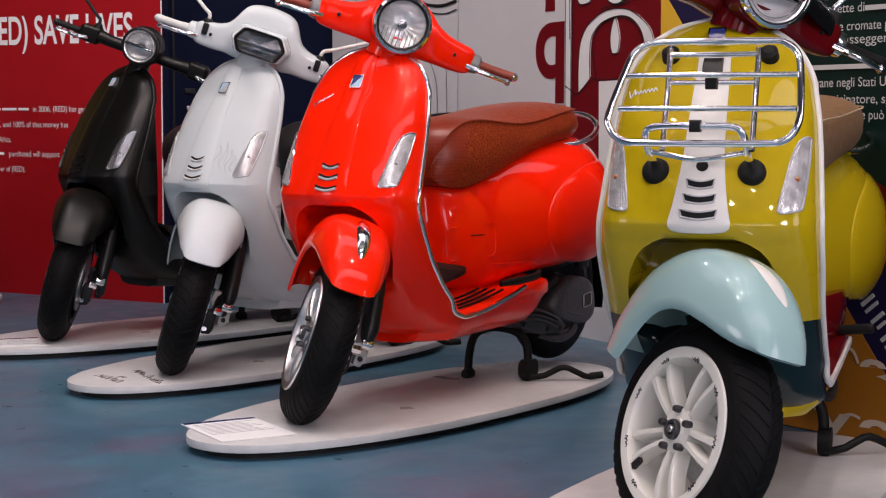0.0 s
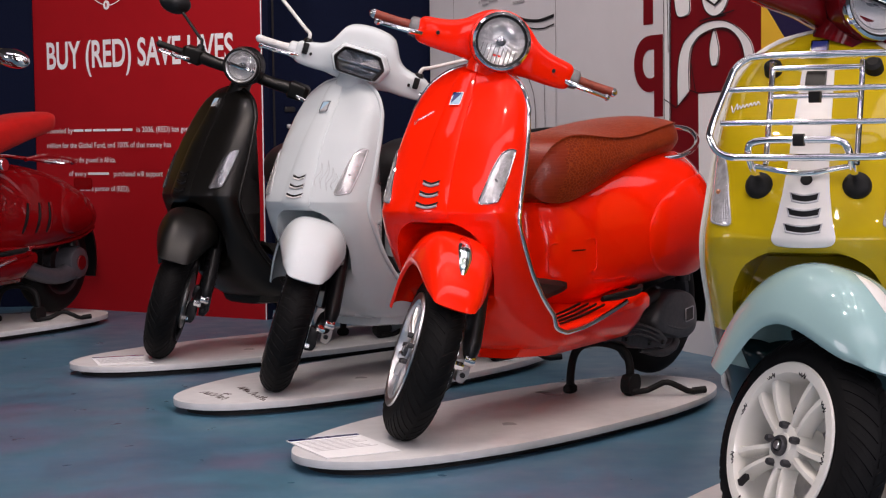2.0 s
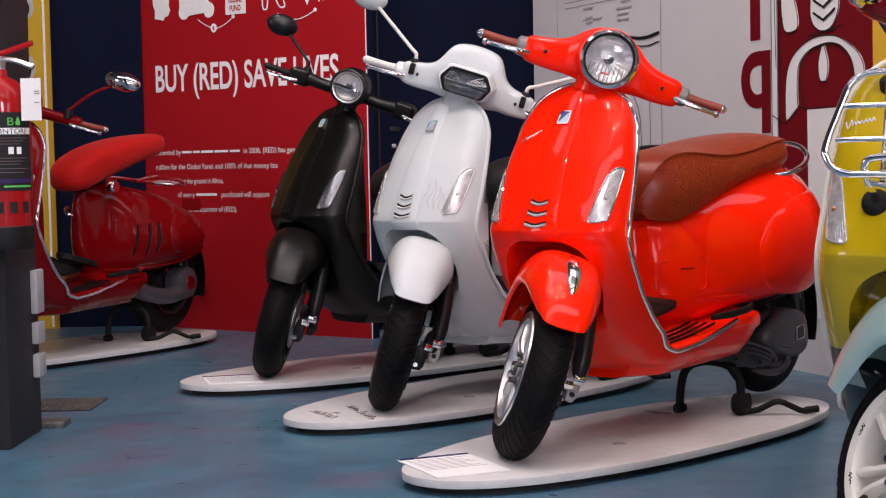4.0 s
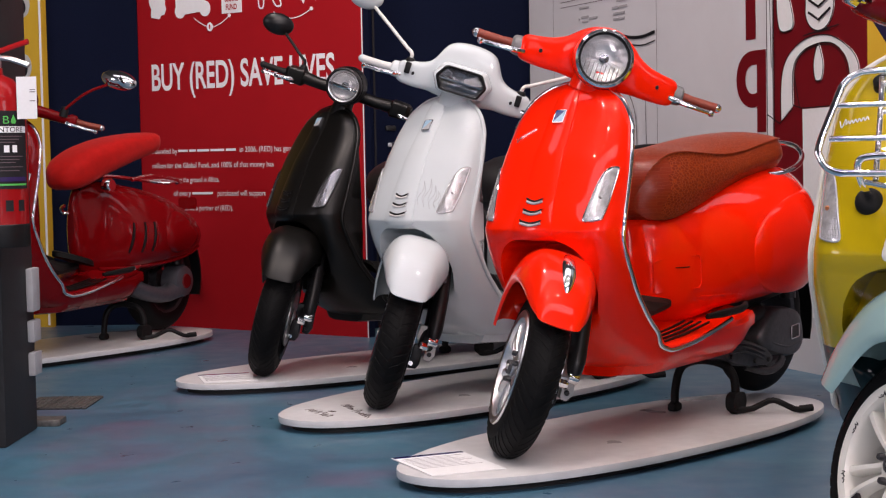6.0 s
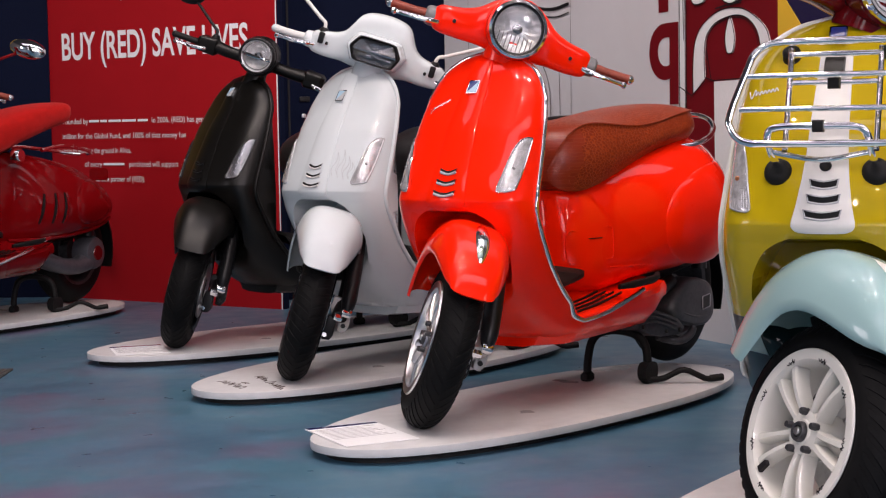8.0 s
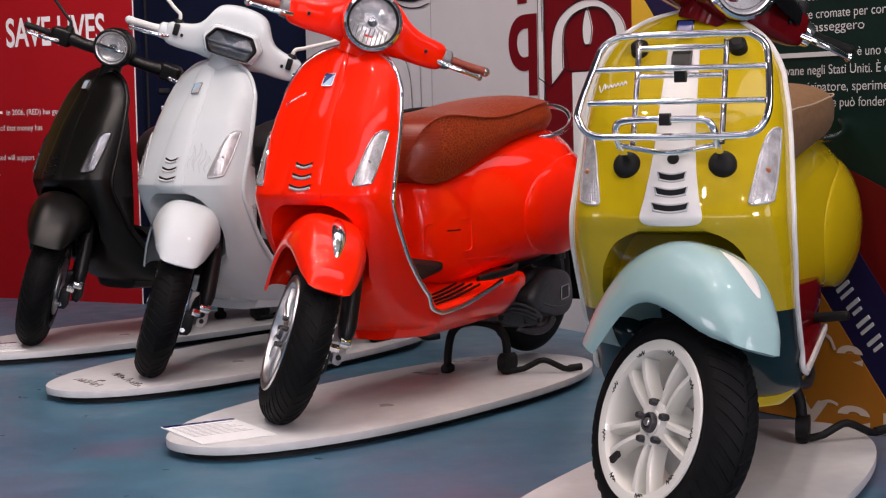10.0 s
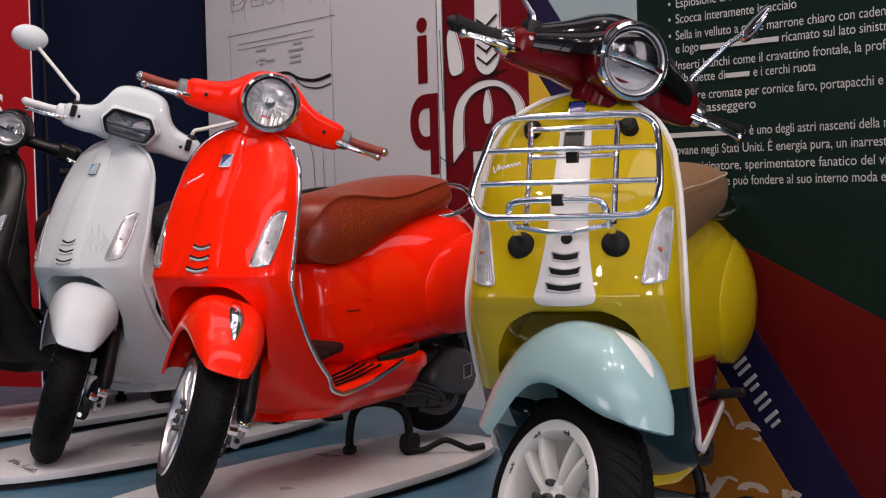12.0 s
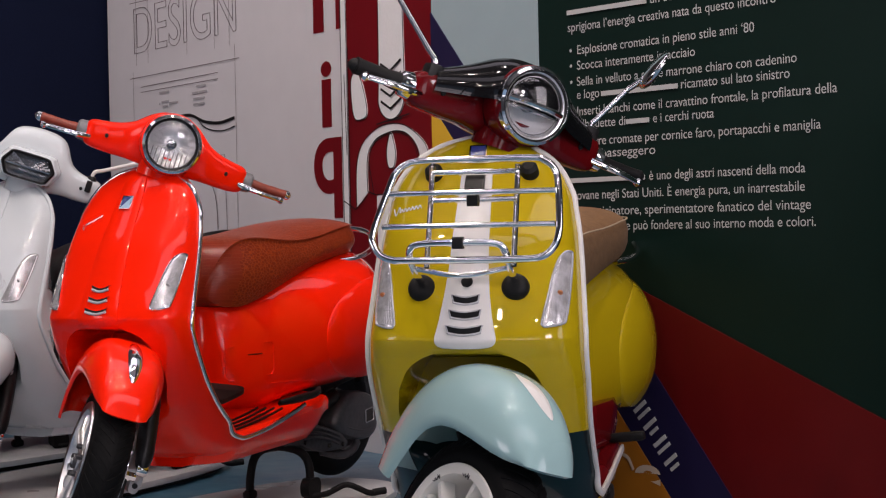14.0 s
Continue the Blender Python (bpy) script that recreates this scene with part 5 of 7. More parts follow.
def horn_slots(root, c, tie):
    """Three slots, each with a bright rim that is thickest below."""
    bend, hh = c.get("slot_bend", 0.007), c.get("slot_h", 0.0042)
    for i, z in enumerate((0.637, 0.610, 0.582)):
        w = 0.026 + 0.004 * i

        def arc(h, lift, k, z=z, w=w):
            return [(shield_x(y, z) + lift, y, z + h + bend * (abs(y) / w) ** 1.6) for y in np.linspace(-w * k, w * k, 9)]
        put("horn_slot", *loft([arc(hh, 0.0075, 1.0), arc(-hh, 0.0082, 0.88), arc(-hh, -0.004, 0.88), arc(hh, -0.004, 1.0), arc(hh, 0.0075, 1.0)], cap=False, closed=False), PLASTIC, tie)
        lip = put("slot_trim", *tube(arc(-hh, 0.0085, 0.92), c.get("lip_r", 0.0030), 8, k=1), c.get("slot_trim", CHROME), tie)
        if c.get("slot_frame"):
            put("slot_frame", *tube(arc(hh, 0.0075, 1.0) + arc(-hh, 0.0082, 0.88)[::-1], 0.0016, 6, k=1, closed=True), SILVER, tie)
    if c.get("plug"):
        put("plug", *loft(disc_rings((shield_x(0, 0.672) + 0.008, 0, 0.672), [(0.0, 0.004), (0.009, 0.003), (0.011, 0.0), (0.011, -0.006)], 20, 18), cap=False), GRIPK, tie)


def paint_low(ob, material, test, cut=None):
    """Two-tone paint: the faces that pass the test take a second material; cut is a plane that makes a clean edge first."""
    if cut:
        bm = bmesh.new()
        bm.from_mesh(ob.data)
        bmesh.ops.bisect_plane(bm, geom=bm.verts[:] + bm.edges[:] + bm.faces[:], plane_co=cut[0], plane_no=cut[1])
        bm.to_mesh(ob.data)
        bm.free()
    ob.data.materials.append(material)
    for p in ob.data.polygons:
        if p.material_index == 0 and test(p):
            p.material_index = len(ob.data.materials) - 1


def scooter(c):
    root = new("scooter")
    x, y, psi, de = c["pose"]
    root.matrix_world = Matrix.Translation((x, y, 0.04)) @ Matrix.Rotation(radians(psi), 4, "Z") @ Matrix.Translation((-1.34, 0, 0))
    tagged(root, c["label"], "scooter", "scooters on display")
    st = Matrix.Translation((0, 0, c.get("head_dz", 0.0))) @ steer(de)
    body = c["body"]
    shield = put("leg_shield", *shield_mesh(), body, root, sharp=50)
    if c.get("low"):
        paint_low(shield, c["low"], lambda p: p.center.z < 0.385)
    half = curve1(c.get("tie_half", [(0.552, 0.052), (0.556, 0.058), (0.562, 0.061), (0.60, 0.056), (0.75, 0.044), (0.90, 0.034), (0.925, 0.028)]))
    tie = put("horn_cover", *strip_mesh(c.get("tie_foot", 0.552), c.get("tie_top", 0.925), half), c.get("tie", body), root)
    horn_slots(root, c, tie)
    bz = c.get("badge_z", 0.855)
    bx = shield_x(0, bz) + 0.008
    nrm = Matrix.Translation((bx, 0, bz)) @ Matrix.Rotation(radians(-33), 4, "Y")
    badge = put("badge", *[[nrm @ Vector(p) for p in slab(rounded(0.017, 0.020, 0.003), -0.003, 0.004, "x")[0]], slab(rounded(0.017, 0.020, 0.003), 0, 1, "x")[1]], CHROME, tie, label="small square badge with a chrome rim")
    put("badge_dark_half", [nrm @ Vector(p) for p in ((0.0046, -0.014, 0.017), (0.0046, -0.014, -0.017), (0.0046, 0.014, 0.017))], [(0, 1, 2)], LIGHTBLUE if c.get("badge_plain") else BLUEBADGE, badge)
    put("badge_pale_half", [nrm @ Vector(p) for p in ((0.0046, 0.014, 0.017), (0.0046, -0.014, -0.017), (0.0046, 0.014, -0.017))], [(0, 1, 2)], SILVER if c.get("badge_plain") else c.get("badge_low", LIGHTBLUE), badge)
    # a script emblem as a plain wavy bar
    if c.get("emblem"):
        y0, z0, y1, z1 = c.get("emblem_at", (-0.130, 0.796, -0.068, 0.824))
        seq = [(y0, z0 + 0.006), (y0 + 0.006, z0 - 0.006), (y0 + 0.013, z0 + 0.010)]
        for i in range(13):
            t = 0.25 + 0.75 * i / 12
            seq.append((y0 + (y1 - y0) * t, z0 + (z1 - z0) * t + 0.0032 * (1 if i % 2 else -1)))
        put("emblem", *tube([(shield_x(yy, zz) + 0.002, yy, zz) for yy, zz in seq], 0.0010, 6), c["emblem"], root, label="small wavy script emblem")
    if c.get("flames"):
        for k, (y0, z0, h) in enumerate(((0.066, 0.612, 0.072), (0.088, 0.606, 0.085), (0.110, 0.600, 0.070), (0.126, 0.602, 0.050))):
            pts = [(y0, z0), (y0 - 0.008, z0 + 0.3 * h), (y0 + 0.004, z0 + 0.65 * h), (y0 - 0.002, z0 + h), (y0 + 0.012, z0 + 0.6 * h), (y0 + 0.008, z0 + 0.28 * h), (y0 + 0.018, z0 + 0.05 * h)]
            put("flame_decal", *tube([(shield_x(yy, zz) + 0.0004, yy, zz) for yy, zz in pts], 0.0008, 5), FLAMEGREY, root)
    # edge trim: round the top and down both sides, then along the floor edge
    left = [(SH_E(z) - 0.006, SH_W(z) + 0.002, z) for z in (0.938, 0.925, 0.90, 0.87, *np.linspace(0.83, 0.285, 22))] + [(0.938, 0.206, 0.254), (0.905, 0.208, 0.240), (0.87, 0.209, 0.236), (0.76, 0.209, 0.246), (0.62, 0.208, 0.273), (0.55, 0.205, 0.288)]
    if c.get("strip_trim"):
        left = left[:-3]
    allp = [(p[0], -p[1], p[2]) for p in reversed(left)] + [(0.986, 0, 0.949)] + left
    put("edge_trim", *tube(allp, c.get("trim_r", 0.0070), 10, k=4), c["trim"], root, label=c.get("trim_label", "bright edge trim"))
    if c.get("strip_trim"):
        for q in (-1, 1):
            rings = [[(x, q * (0.2085 + a), z + b) for a, b in rounded(0.004, 0.0085, 0.003, 4)] for x, z in ((0.885, 0.236), (0.80, 0.239), (0.65, 0.250), (0.50, 0.264), (0.455, 0.268))]
            put("floor_strip_trim", *loft(rings), c["trim"], root)
    indicators(root, c)
    fl = put("floorboard", *floor_mesh(), c.get("floor", body), root)
    if c.get("belly"):
        paint_low(fl, c["belly"], lambda p: p.center.z < 0.232 or p.normal.z < -0.3)
    for s in (-1, 1):
        for i in range(4):
            put("floor_strip", *tube([(0.87, s * (0.175 - 0.026 * i), 0.2535), (0.74, s * (0.175 - 0.026 * i), 0.266), (0.62, s * (0.172 - 0.026 * i), 0.283)], 0.0046, 6, flat=0.7), GRIPK, root)
        mat_pts = [(0.95, 0.04, 0.392), (0.95, 0.135, 0.388), (0.905, 0.145, 0.338), (0.80, 0.118, 0.334), (0.70, 0.100, 0.348), (0.80, 0.080, 0.368)]
        mat_pts = spline(mat_pts, 5, True)
        put("foot_mat", *loft([[(x, s * y, z) for x, y, z in mat_pts], [(x, s * y, z - 0.012) for x, y, z in mat_pts]]), GRIPK, root)
        peg_pts = [(0.47, s * 0.165, 0.290), (0.475, s * 0.19, 0.292), (0.485, s * 0.25, 0.299), (0.487, s * 0.262, 0.300)] if c.get("peg_out") else [(0.665, s * 0.192, 0.304), (0.61, s * 0.213, 0.309), (0.50, s * 0.213, 0.314), (0.44, s * 0.190, 0.320)]
        put("passenger_peg", *tube(peg_pts, [0.009, 0.0135, 0.0135, 0.010], 12, flat=0.75), GRIPK, root)
        put("side_cowl", *side_cowl(s, c.get("sleek", False)), body, root)
    rear = put("rear_body", *rear_body(c.get("sleek", False)), body, root)
    if c.get("rear_low"):
        paint_low(rear, c["rear_low"], lambda p: p.center.z < 0.366 + 0.10 * (p.center.x - 0.5), ((0.5, 0, 0.366), (-0.10, 0, 1.0)))
    if c.get("rear_low"):
        for q in (-1, 1):
            rings = [[(x, q * (y1 - 0.05 + 0.05 * u), zb + (0.378 - zb) * v) for u, v in ((0, 0), (0.6, 0.02), (0.9, 0.12), (1, 0.4), (1, 0.8), (0.92, 1), (0, 1))] for x, y1, zb in ((0.70, 0.125, 0.265), (0.62, 0.160, 0.262), (0.50, 0.188, 0.272), (0.43, 0.196, 0.288), (0.37, 0.186, 0.315))]
            put("lower_panel", *loft(rings), c["rear_low"], root, bevel=0.003)
    if not c.get("sleek"):
        hatch = [(0.665 + u, 0.418 + v - 0.06 * u) for u, v in rounded(0.078, 0.046, 0.014)]
        put("hatch_edge", *tube([(hx, body_y(hx, hz) + 0.0006, hz) for hx, hz in hatch], 0.0022, 6, k=2, closed=True), body, root)
        for q in (1, -1):
            put("body_seam", *tube([(hx, q * (body_y(hx, hz) + 0.0004), hz) for hx, hz in ((0.60, 0.352), (0.54, 0.350), (0.46, 0.349), (0.41, 0.343), (0.37, 0.325))], 0.0018, 6), body, root)
        put("hatch_slot", *tube([(hx, body_y(hx, 0.437) + 0.0005, 0.437) for hx in (0.685, 0.67, 0.65, 0.635)], 0.0022, 6, flat=0.6), PLASTIC, root)
    if c.get("sleek"):
        for i in range(3):
            xx = 0.395 - 0.052 * i
            pts = [(xx - 0.012 * q, body_y(xx - 0.012 * q, 0.44 + 0.062 * q, True) - 0.002, 0.44 + 0.062 * q) for q in (-1, -0.5, 0, 0.5, 1)]
            put("side_vent", *tube(pts, [0.008, 0.0105, 0.0115, 0.0105, 0.008], 10, flat=0.6), PLASTIC, root)
            put("vent_lip", *tube([(p[0] - 0.013, p[1] + 0.003, p[2]) for p in pts], 0.006, 8), body, root)
        for q in (-1, 1):
            put("body_lip", *tube([(lx, q * (body_y(lx, lz, True) + 0.004), lz) for lx, lz in ((0.50, 0.312), (0.40, 0.312), (0.28, 0.316), (0.15, 0.324), (0.02, 0.338), (-0.08, 0.356), (-0.15, 0.375))], 0.0085, 8), body, root)
            put("raised_mat", *loft([[(0.735 + 0.115 * u * k, q * (0.098 + 0.055 * v * k), 0.372 + 0.10 * (0.098 - 0.055 * v) - 0.25 * (0.115 * u * k) * (-1) + h) for u, v in [(math.cos(w), math.sin(w)) for w in np.linspace(0, 2 * math.pi, 24, endpoint=False)]] for k, h in ((1.0, -0.02), (1.0, 0.0), (0.94, 0.004))]), GRIPK, root)
        put("bag_hook", *tube([(0.655, 0.0, 0.585), (0.69, 0.012, 0.575), (0.70, 0.030, 0.560), (0.685, 0.045, 0.555)], 0.007, 8), CHROME, root)
        put("side_reflector", *loft(disc_rings((-0.215, 0.062, 0.40), [(0.0, 0.004), (0.010, 0.003), (0.012, -0.004)], 0, 14), cap=False), AMBER, root)
        put("chrome_peg", *tube([(0.53, 0.20, 0.312), (0.47, 0.207, 0.318), (0.42, 0.20, 0.325)], [0.007, 0.011, 0.008], 10), CHROME, root)
        put("seat_lock", *loft(lathe([(0.0, 0.015), (0.024, 0.014), (0.030, 0.006), (0.032, -0.02)], (0.50, 0.118, 0.665), 24), cap=False), CHROME, root)
        for s in (-1, 1):
            put("tail_rack_bar", *tube([(0.33, s * 0.11, 0.685), (0.2, s * 0.12, 0.70), (0.02, s * 0.105, 0.685), (-0.10, s * 0.07, 0.668), (-0.15, s * 0.02, 0.66)], 0.0085, 10), CHROME, root)
        put("seat_hinge", *tube([(0.58, 0, 0.665), (0.50, 0, 0.695), (0.42, 0, 0.715)], 0.03, 12), SATINK, root)
    sv, sf = crest_seat() if c.get("crest") else seat_mesh(1.0, c.get("sleek", False))
    sv = [(v[0], v[1], v[2] - c.get("seat_drop", 0.0) * smooth_step(0.72, 0.35, v[0])) for v in sv]
    seat = put("seat", sv, sf, c["seat"], root, label=c.get("seat_label", "padded seat"))
    if c.get("crest"):
        paint_low(seat, PLATELEATHER, lambda p: p.center.x > 0.66 and p.normal.x > 0.42)
        for s in (-1, 1):
            put("seam", *tube(crest_seam(s), 0.0024, 6, k=2), c["seat"], seat)
    elif c.get("piping"):
        pts = [(x, s * w, z) for s, seq in ((1, 1), (-1, -1)) for x, w, z in [(0.825, 0.050, 0.688), (0.77, 0.100, 0.712), (0.66, 0.130, 0.742), (0.54, 0.151, 0.757), (0.40, 0.174, 0.766), (0.28, 0.196, 0.780), (0.2, 0.205, 0.788), (0.12, 0.188, 0.792), (0.06, 0.12, 0.79)][::seq]]
        put("piping", *tube(pts, 0.0020, 6, k=4, closed=True), c["piping"], seat)
    if not c.get("sleek"):
        put("grab_rail", *tube([(x, y * c.get("rail_w", 0.84), z) for x, y, z in ((0.20, 0.165, 0.684), (0.15, 0.196, 0.690), (0.09, 0.208, 0.704), (0.02, 0.196, 0.726), (-0.03, 0.165, 0.753), (-0.075, 0.10, 0.775), (-0.09, 0, 0.782), (-0.075, -0.10, 0.775), (-0.03, -0.165, 0.753), (0.02, -0.196, 0.726), (0.09, -0.208, 0.704), (0.15, -0.196, 0.690), (0.20, -0.165, 0.684))], 0.008, 10), c.get("rail", CHROME), root)
    rear_wheel(root, c)
    centre_stand(root, c.get("stand_dx", 0.0))
    ws = steer_wheel(de, c.get("wheel_turn", 0.05), c.get("wheel_side", 0.0), c.get("wheel_lean", -14))
    front_wheel(root, ws, c)
    if c.get("fender_size"):
        ws = ws @ Matrix.Translation((1.34, 0, 0.23)) @ Matrix.Diagonal((c["fender_size"], 0.97, 1.0, 1.0)) @ Matrix.Translation((-1.34, 0, -0.23))
    fen = put("front_fender", *fender_mesh(c.get("fender_up", 0.024)), c.get("fender", body), root, ws, sharp=60)
    if c.get("fender_light"):
        put("fender_crest", *fender_patch(0.15, 0.42, 0.0, 0.0, 0.012), c["fender_light"], fen, ws, label="chrome crest on the mudguard")
    if c.get("fender_leaf"):
        put("fender_reflector", *fender_patch(0.17, 0.38, 0.05, -0.05, 0.004), c["fender_leaf"], fen, ws, label="white leaf-shaped reflector")
    if c["lamp"] == "hex":
        hex_lamp(root, st, c["bar"])
    else:
        round_lamp(root, st, c["lamp_ring"], REFLCLEAR if c["lamp"] == "bar" and c.get("big", True) else REFLECTOR, c["bar"], c["lamp"] == "bar", c.get("big", True))
    handlebar(root, st, c)
    for side in c.get("mirrors", ()):
        mirror(root, st, c, side, c.get("mirror_style", "high"))
    return root


def luggage_rack(root):
    """Chrome folding front carrier: a rounded loop, cross bars, a lower hoop and rubber stops."""
    def rp(y, z, dx=0.0):
        return (1.265 - 0.30 * (z - 0.72) + dx, y + 0.006, z)
    loop = [rp(-0.168, 0.765), rp(-0.165, 0.742), rp(-0.152, 0.724), rp(-0.130, 0.715), rp(-0.10, 0.7135), rp(0.0, 0.713), rp(0.11, 0.7135), rp(0.140, 0.716), rp(0.160, 0.727), rp(0.172, 0.748), rp(0.175, 0.78), rp(0.171, 0.850), rp(0.163, 0.876), rp(0.146, 0.890), rp(0.122, 0.895), rp(0.0, 0.896), rp(-0.085, 0.895), rp(-0.112, 0.889), rp(-0.130, 0.874), rp(-0.140, 0.850)]
    rack = put("front_carrier", *tube(loop, 0.0068, 10, closed=True, k=4), CHROME, root, label="chrome folding luggage carrier")
    for z in (0.775, 0.835):
        put("cross_bar", *tube([rp(-0.155 + (z - 0.75) * 0.2, z, 0.004), rp(0.168, z, 0.004)], 0.0055, 10, k=1), CHROME, rack)
    for y in (-0.068, 0.092):
        put("upright", *tube([rp(y, 0.885, -0.03), rp(y, 0.82, -0.028), rp(y, 0.70, -0.016)], 0.0055, 10), CHROME, rack)
    put("cross_bar", *tube([rp(-0.068, 0.873, -0.03), rp(0.092, 0.873, -0.03)], 0.0055, 10, k=1), CHROME, rack)
    put("cross_bar", *tube([rp(-0.070, 0.822, -0.03), rp(0.093, 0.822, -0.03)], 0.0055, 10, k=1), CHROME, rack)
    hoop = [(1.185, -0.087, 0.672), (1.225, -0.090, 0.690), (1.262, -0.092, 0.725), (1.268, -0.075, 0.742), (1.270, 0, 0.744), (1.268, 0.068, 0.742), (1.262, 0.085, 0.725), (1.225, 0.088, 0.690), (1.185, 0.088, 0.672)]
    put("hoop", *tube(hoop, 0.0068, 10), CHROME, rack)
    put("lower_bar", *tube([(1.232, -0.086, 0.697), (1.245, 0.0, 0.684), (1.232, 0.086, 0.697)], 0.0055, 10), CHROME, rack)
    for y, z in ((0.0, 0.744),):
        put("rubber_block", *loft([[(1.270 + dx, y + s, z + dz) for dx, dz in rounded(0.011, 0.011, 0.004)] for s in (-0.0095, 0.0095)]), GRIPK, rack)
    put("rubber_block", *loft([[(1.212 + dx, 0.018 + s, 0.822 + dz) for dx, dz in rounded(0.011, 0.012, 0.004)] for s in (-0.010, 0.010)]), GRIPK, rack)
    for y in (-0.088, 0.088):
        m = Matrix.Translation((shield_x(y, 0.660), y, 0.660)) @ Matrix.Rotation(radians(-22), 4, "Y")
        vf = loft(lathe([(0.0, 0.013), (0.010, 0.015), (0.018, 0.012), (0.025, 0.006), (0.0265, 0.0), (0.0265, -0.01)], (0, 0, 0), 22, "x"), cap=False)
        put("rubber_stop", [m @ Vector(v) for v in vf[0]], vf[1], GRIPK, rack)
    for y in (-0.085, 0.10):
        m = Matrix.Translation((shield_x(y, 0.875), y, 0.875)) @ Matrix.Rotation(radians(-40), 4, "Y")
        vf = loft(lathe([(0.0, 0.02), (0.010, 0.02), (0.017, 0.014), (0.019, -0.01)], (0, 0, 0), 18, "x"), cap=False)
        put("rubber_stop", [m @ Vector(v) for v in vf[0]], vf[1], GRIPK, rack)
    put("latch", *loft([[(shield_x(0, z) + 0.004 + d, y, z) for y in (-0.018, 0.018)] + [(shield_x(0, z) + 0.002, y, z) for y in (0.018, -0.018)] for z, d in ((0.835, 0.012), (0.845, 0.02), (0.862, 0.02), (0.872, 0.010))]), PLASTIC, rack)
    return rack


ORANGE_CFG = dict(wheel_lean=-18.5, wheel_side=-0.024, crest=True, led_cups=True, wheel_turn=0.02, pose=(0.104, 4.059, -127.4, 0.738), body=ORANGE, trim=CHROME, lamp="round", lamp_ring=CHROME, bar=ORANGE, switch=GREYP, grip=GRIPBROWN, seat=LEATHER, piping=LEATHER,
                  seat_label="brown croc-embossed leather seat", rim=STEEL, ind_rim=CHROME, slot_trim=SILVER, lip_r=0.0034, emblem=CHROME, fender_light=CHROME, label="glossy orange scooter with brown croc leather seat and grips")
WHITE_CFG = dict(wheel_lean=-17, wheel_side=-0.006, badge_plain=True, flames=True, head_dz=-0.009, seat_drop=0.085, pose=(-0.277, 4.901, -132.5, 0.723), body=WHITE, trim=WHITE, lamp="hex", bar=WHITE, switch=WHITE, grip=GRIPW, barend=WHITE, lever=CHROME, seat=SEATK, rim=GLOSSK, rail=SATINK, mirrors=(-1, 1),
                 mirror_lean=-0.17, mirror_out=0.37, mirror_dz=-0.05, mirror_stem=WHITETRIM, mirror_shell=WHITE, tread=1, slot_trim=WHITETRIM, caliper=WHITETRIM, arm=SATINK, label="all-white scooter with a six-sided headlight on a white board")
BLACK_CFG = dict(wheel_lean=-15.5, wheel_side=-0.004, badge_plain=True, naked=True, head_dz=0.016, mirror_out=0.305, seat_drop=0.085, pose=(-0.727, 5.703, -140.0, 0.798), body=BLACKM, trim=BLACKM, lamp="bar", big=False, lamp_ring=SATINK, bar=BLACKM, switch=SATINK, grip=GRIPK, barend=SATINK, seat=SEATK, rim=SATINK, rail=SATINK, mirrors=(-1,),
                 mirror_stem=SATINK, mirror_shell=SATINK, lever=CHROME, slot_trim=SATINK, badge_z=0.89, ind_rim=SATINK, ind_refl=SMOKE, mirror_dz=-0.079, caliper=SATINK, arm=SATINK, label="matt black scooter with a round headlight on a white board")
YELLOW_CFG = dict(fender_up=0.0, wheel_drop=0.018, wheel_ahead=0.012, wheel_turn=0.06, wheel_side=-0.036, wheel_lean=-16, fender_size=0.96, pose=(0.756, 2.799, -114.9, 0.7315), body=YELLOW, trim=WHITETRIM, trim_r=0.0066, trim_label="white rubber edge trim", lamp="bar", lamp_ring=CHROME, bar=DRED, bartop=GLOSSK, switch=CHROME, grip=GRIPK, barend=GRIPK,
                  seat=SEATBEIGE, seat_label="beige suede seat with piping", piping=PIPE, rim=CREAM, rear_rim=CREAM, fender=MINT, fender_leaf=WHITETRIM, low=DGREEN, rear_low=DRED, rim_marks=True, slot_h=0.0068, slot_bend=0.005, slot_frame=True, slot_trim=SILVER, lip_r=0.0022, plug=True, tie_half=[(0.550, 0.030), (0.5508, 0.041), (0.553, 0.049), (0.558, 0.055), (0.566, 0.058), (0.60, 0.050), (0.65, 0.042), (0.70, 0.037), (0.92, 0.028)], floor=DRED, belly=YELLOW, tie=WHITETRIM, emblem=WHITETRIM, emblem_at=(-0.163, 0.803, -0.104, 0.814), strip_trim=True, peg_out=True, badge_low=BLUEBADGE, badge_z=0.912, tie_foot=0.550, tie_top=0.884, mirrors=(-1, 1),
                  folded_mirror=1, grip_size=1.4, rail_w=1.06, mirror_lean=-0.09, mirror_stem=CHROME, mirror_shell=CHROME, label="yellow scooter with mint mudguard, white trim and chrome front carrier")
RED_CFG = dict(sleek=True, stand_dx=-0.10, mirror_size=1.3, mirror_flat=0.72, pose=(-1.922, 6.063, -113.5, 0.56), body=REDP, trim=CHROME, lamp="round", lamp_ring=CHROME, bar=REDP, switch=REDP, grip=GRIPBROWN, seat=SEATRED, seat_label="bright red upholstered seat", rim=SATINK, mirrors=(1,),
               mirror_stem=REDP, mirror_shell=CHROME, mirror_style="low", label="deep red scooter with a bright red seat on a white board")
for cfg in (ORANGE_CFG, WHITE_CFG, BLACK_CFG, RED_CFG):
    scooter(cfg)
yellow = scooter(YELLOW_CFG)
luggage_rack(yellow)

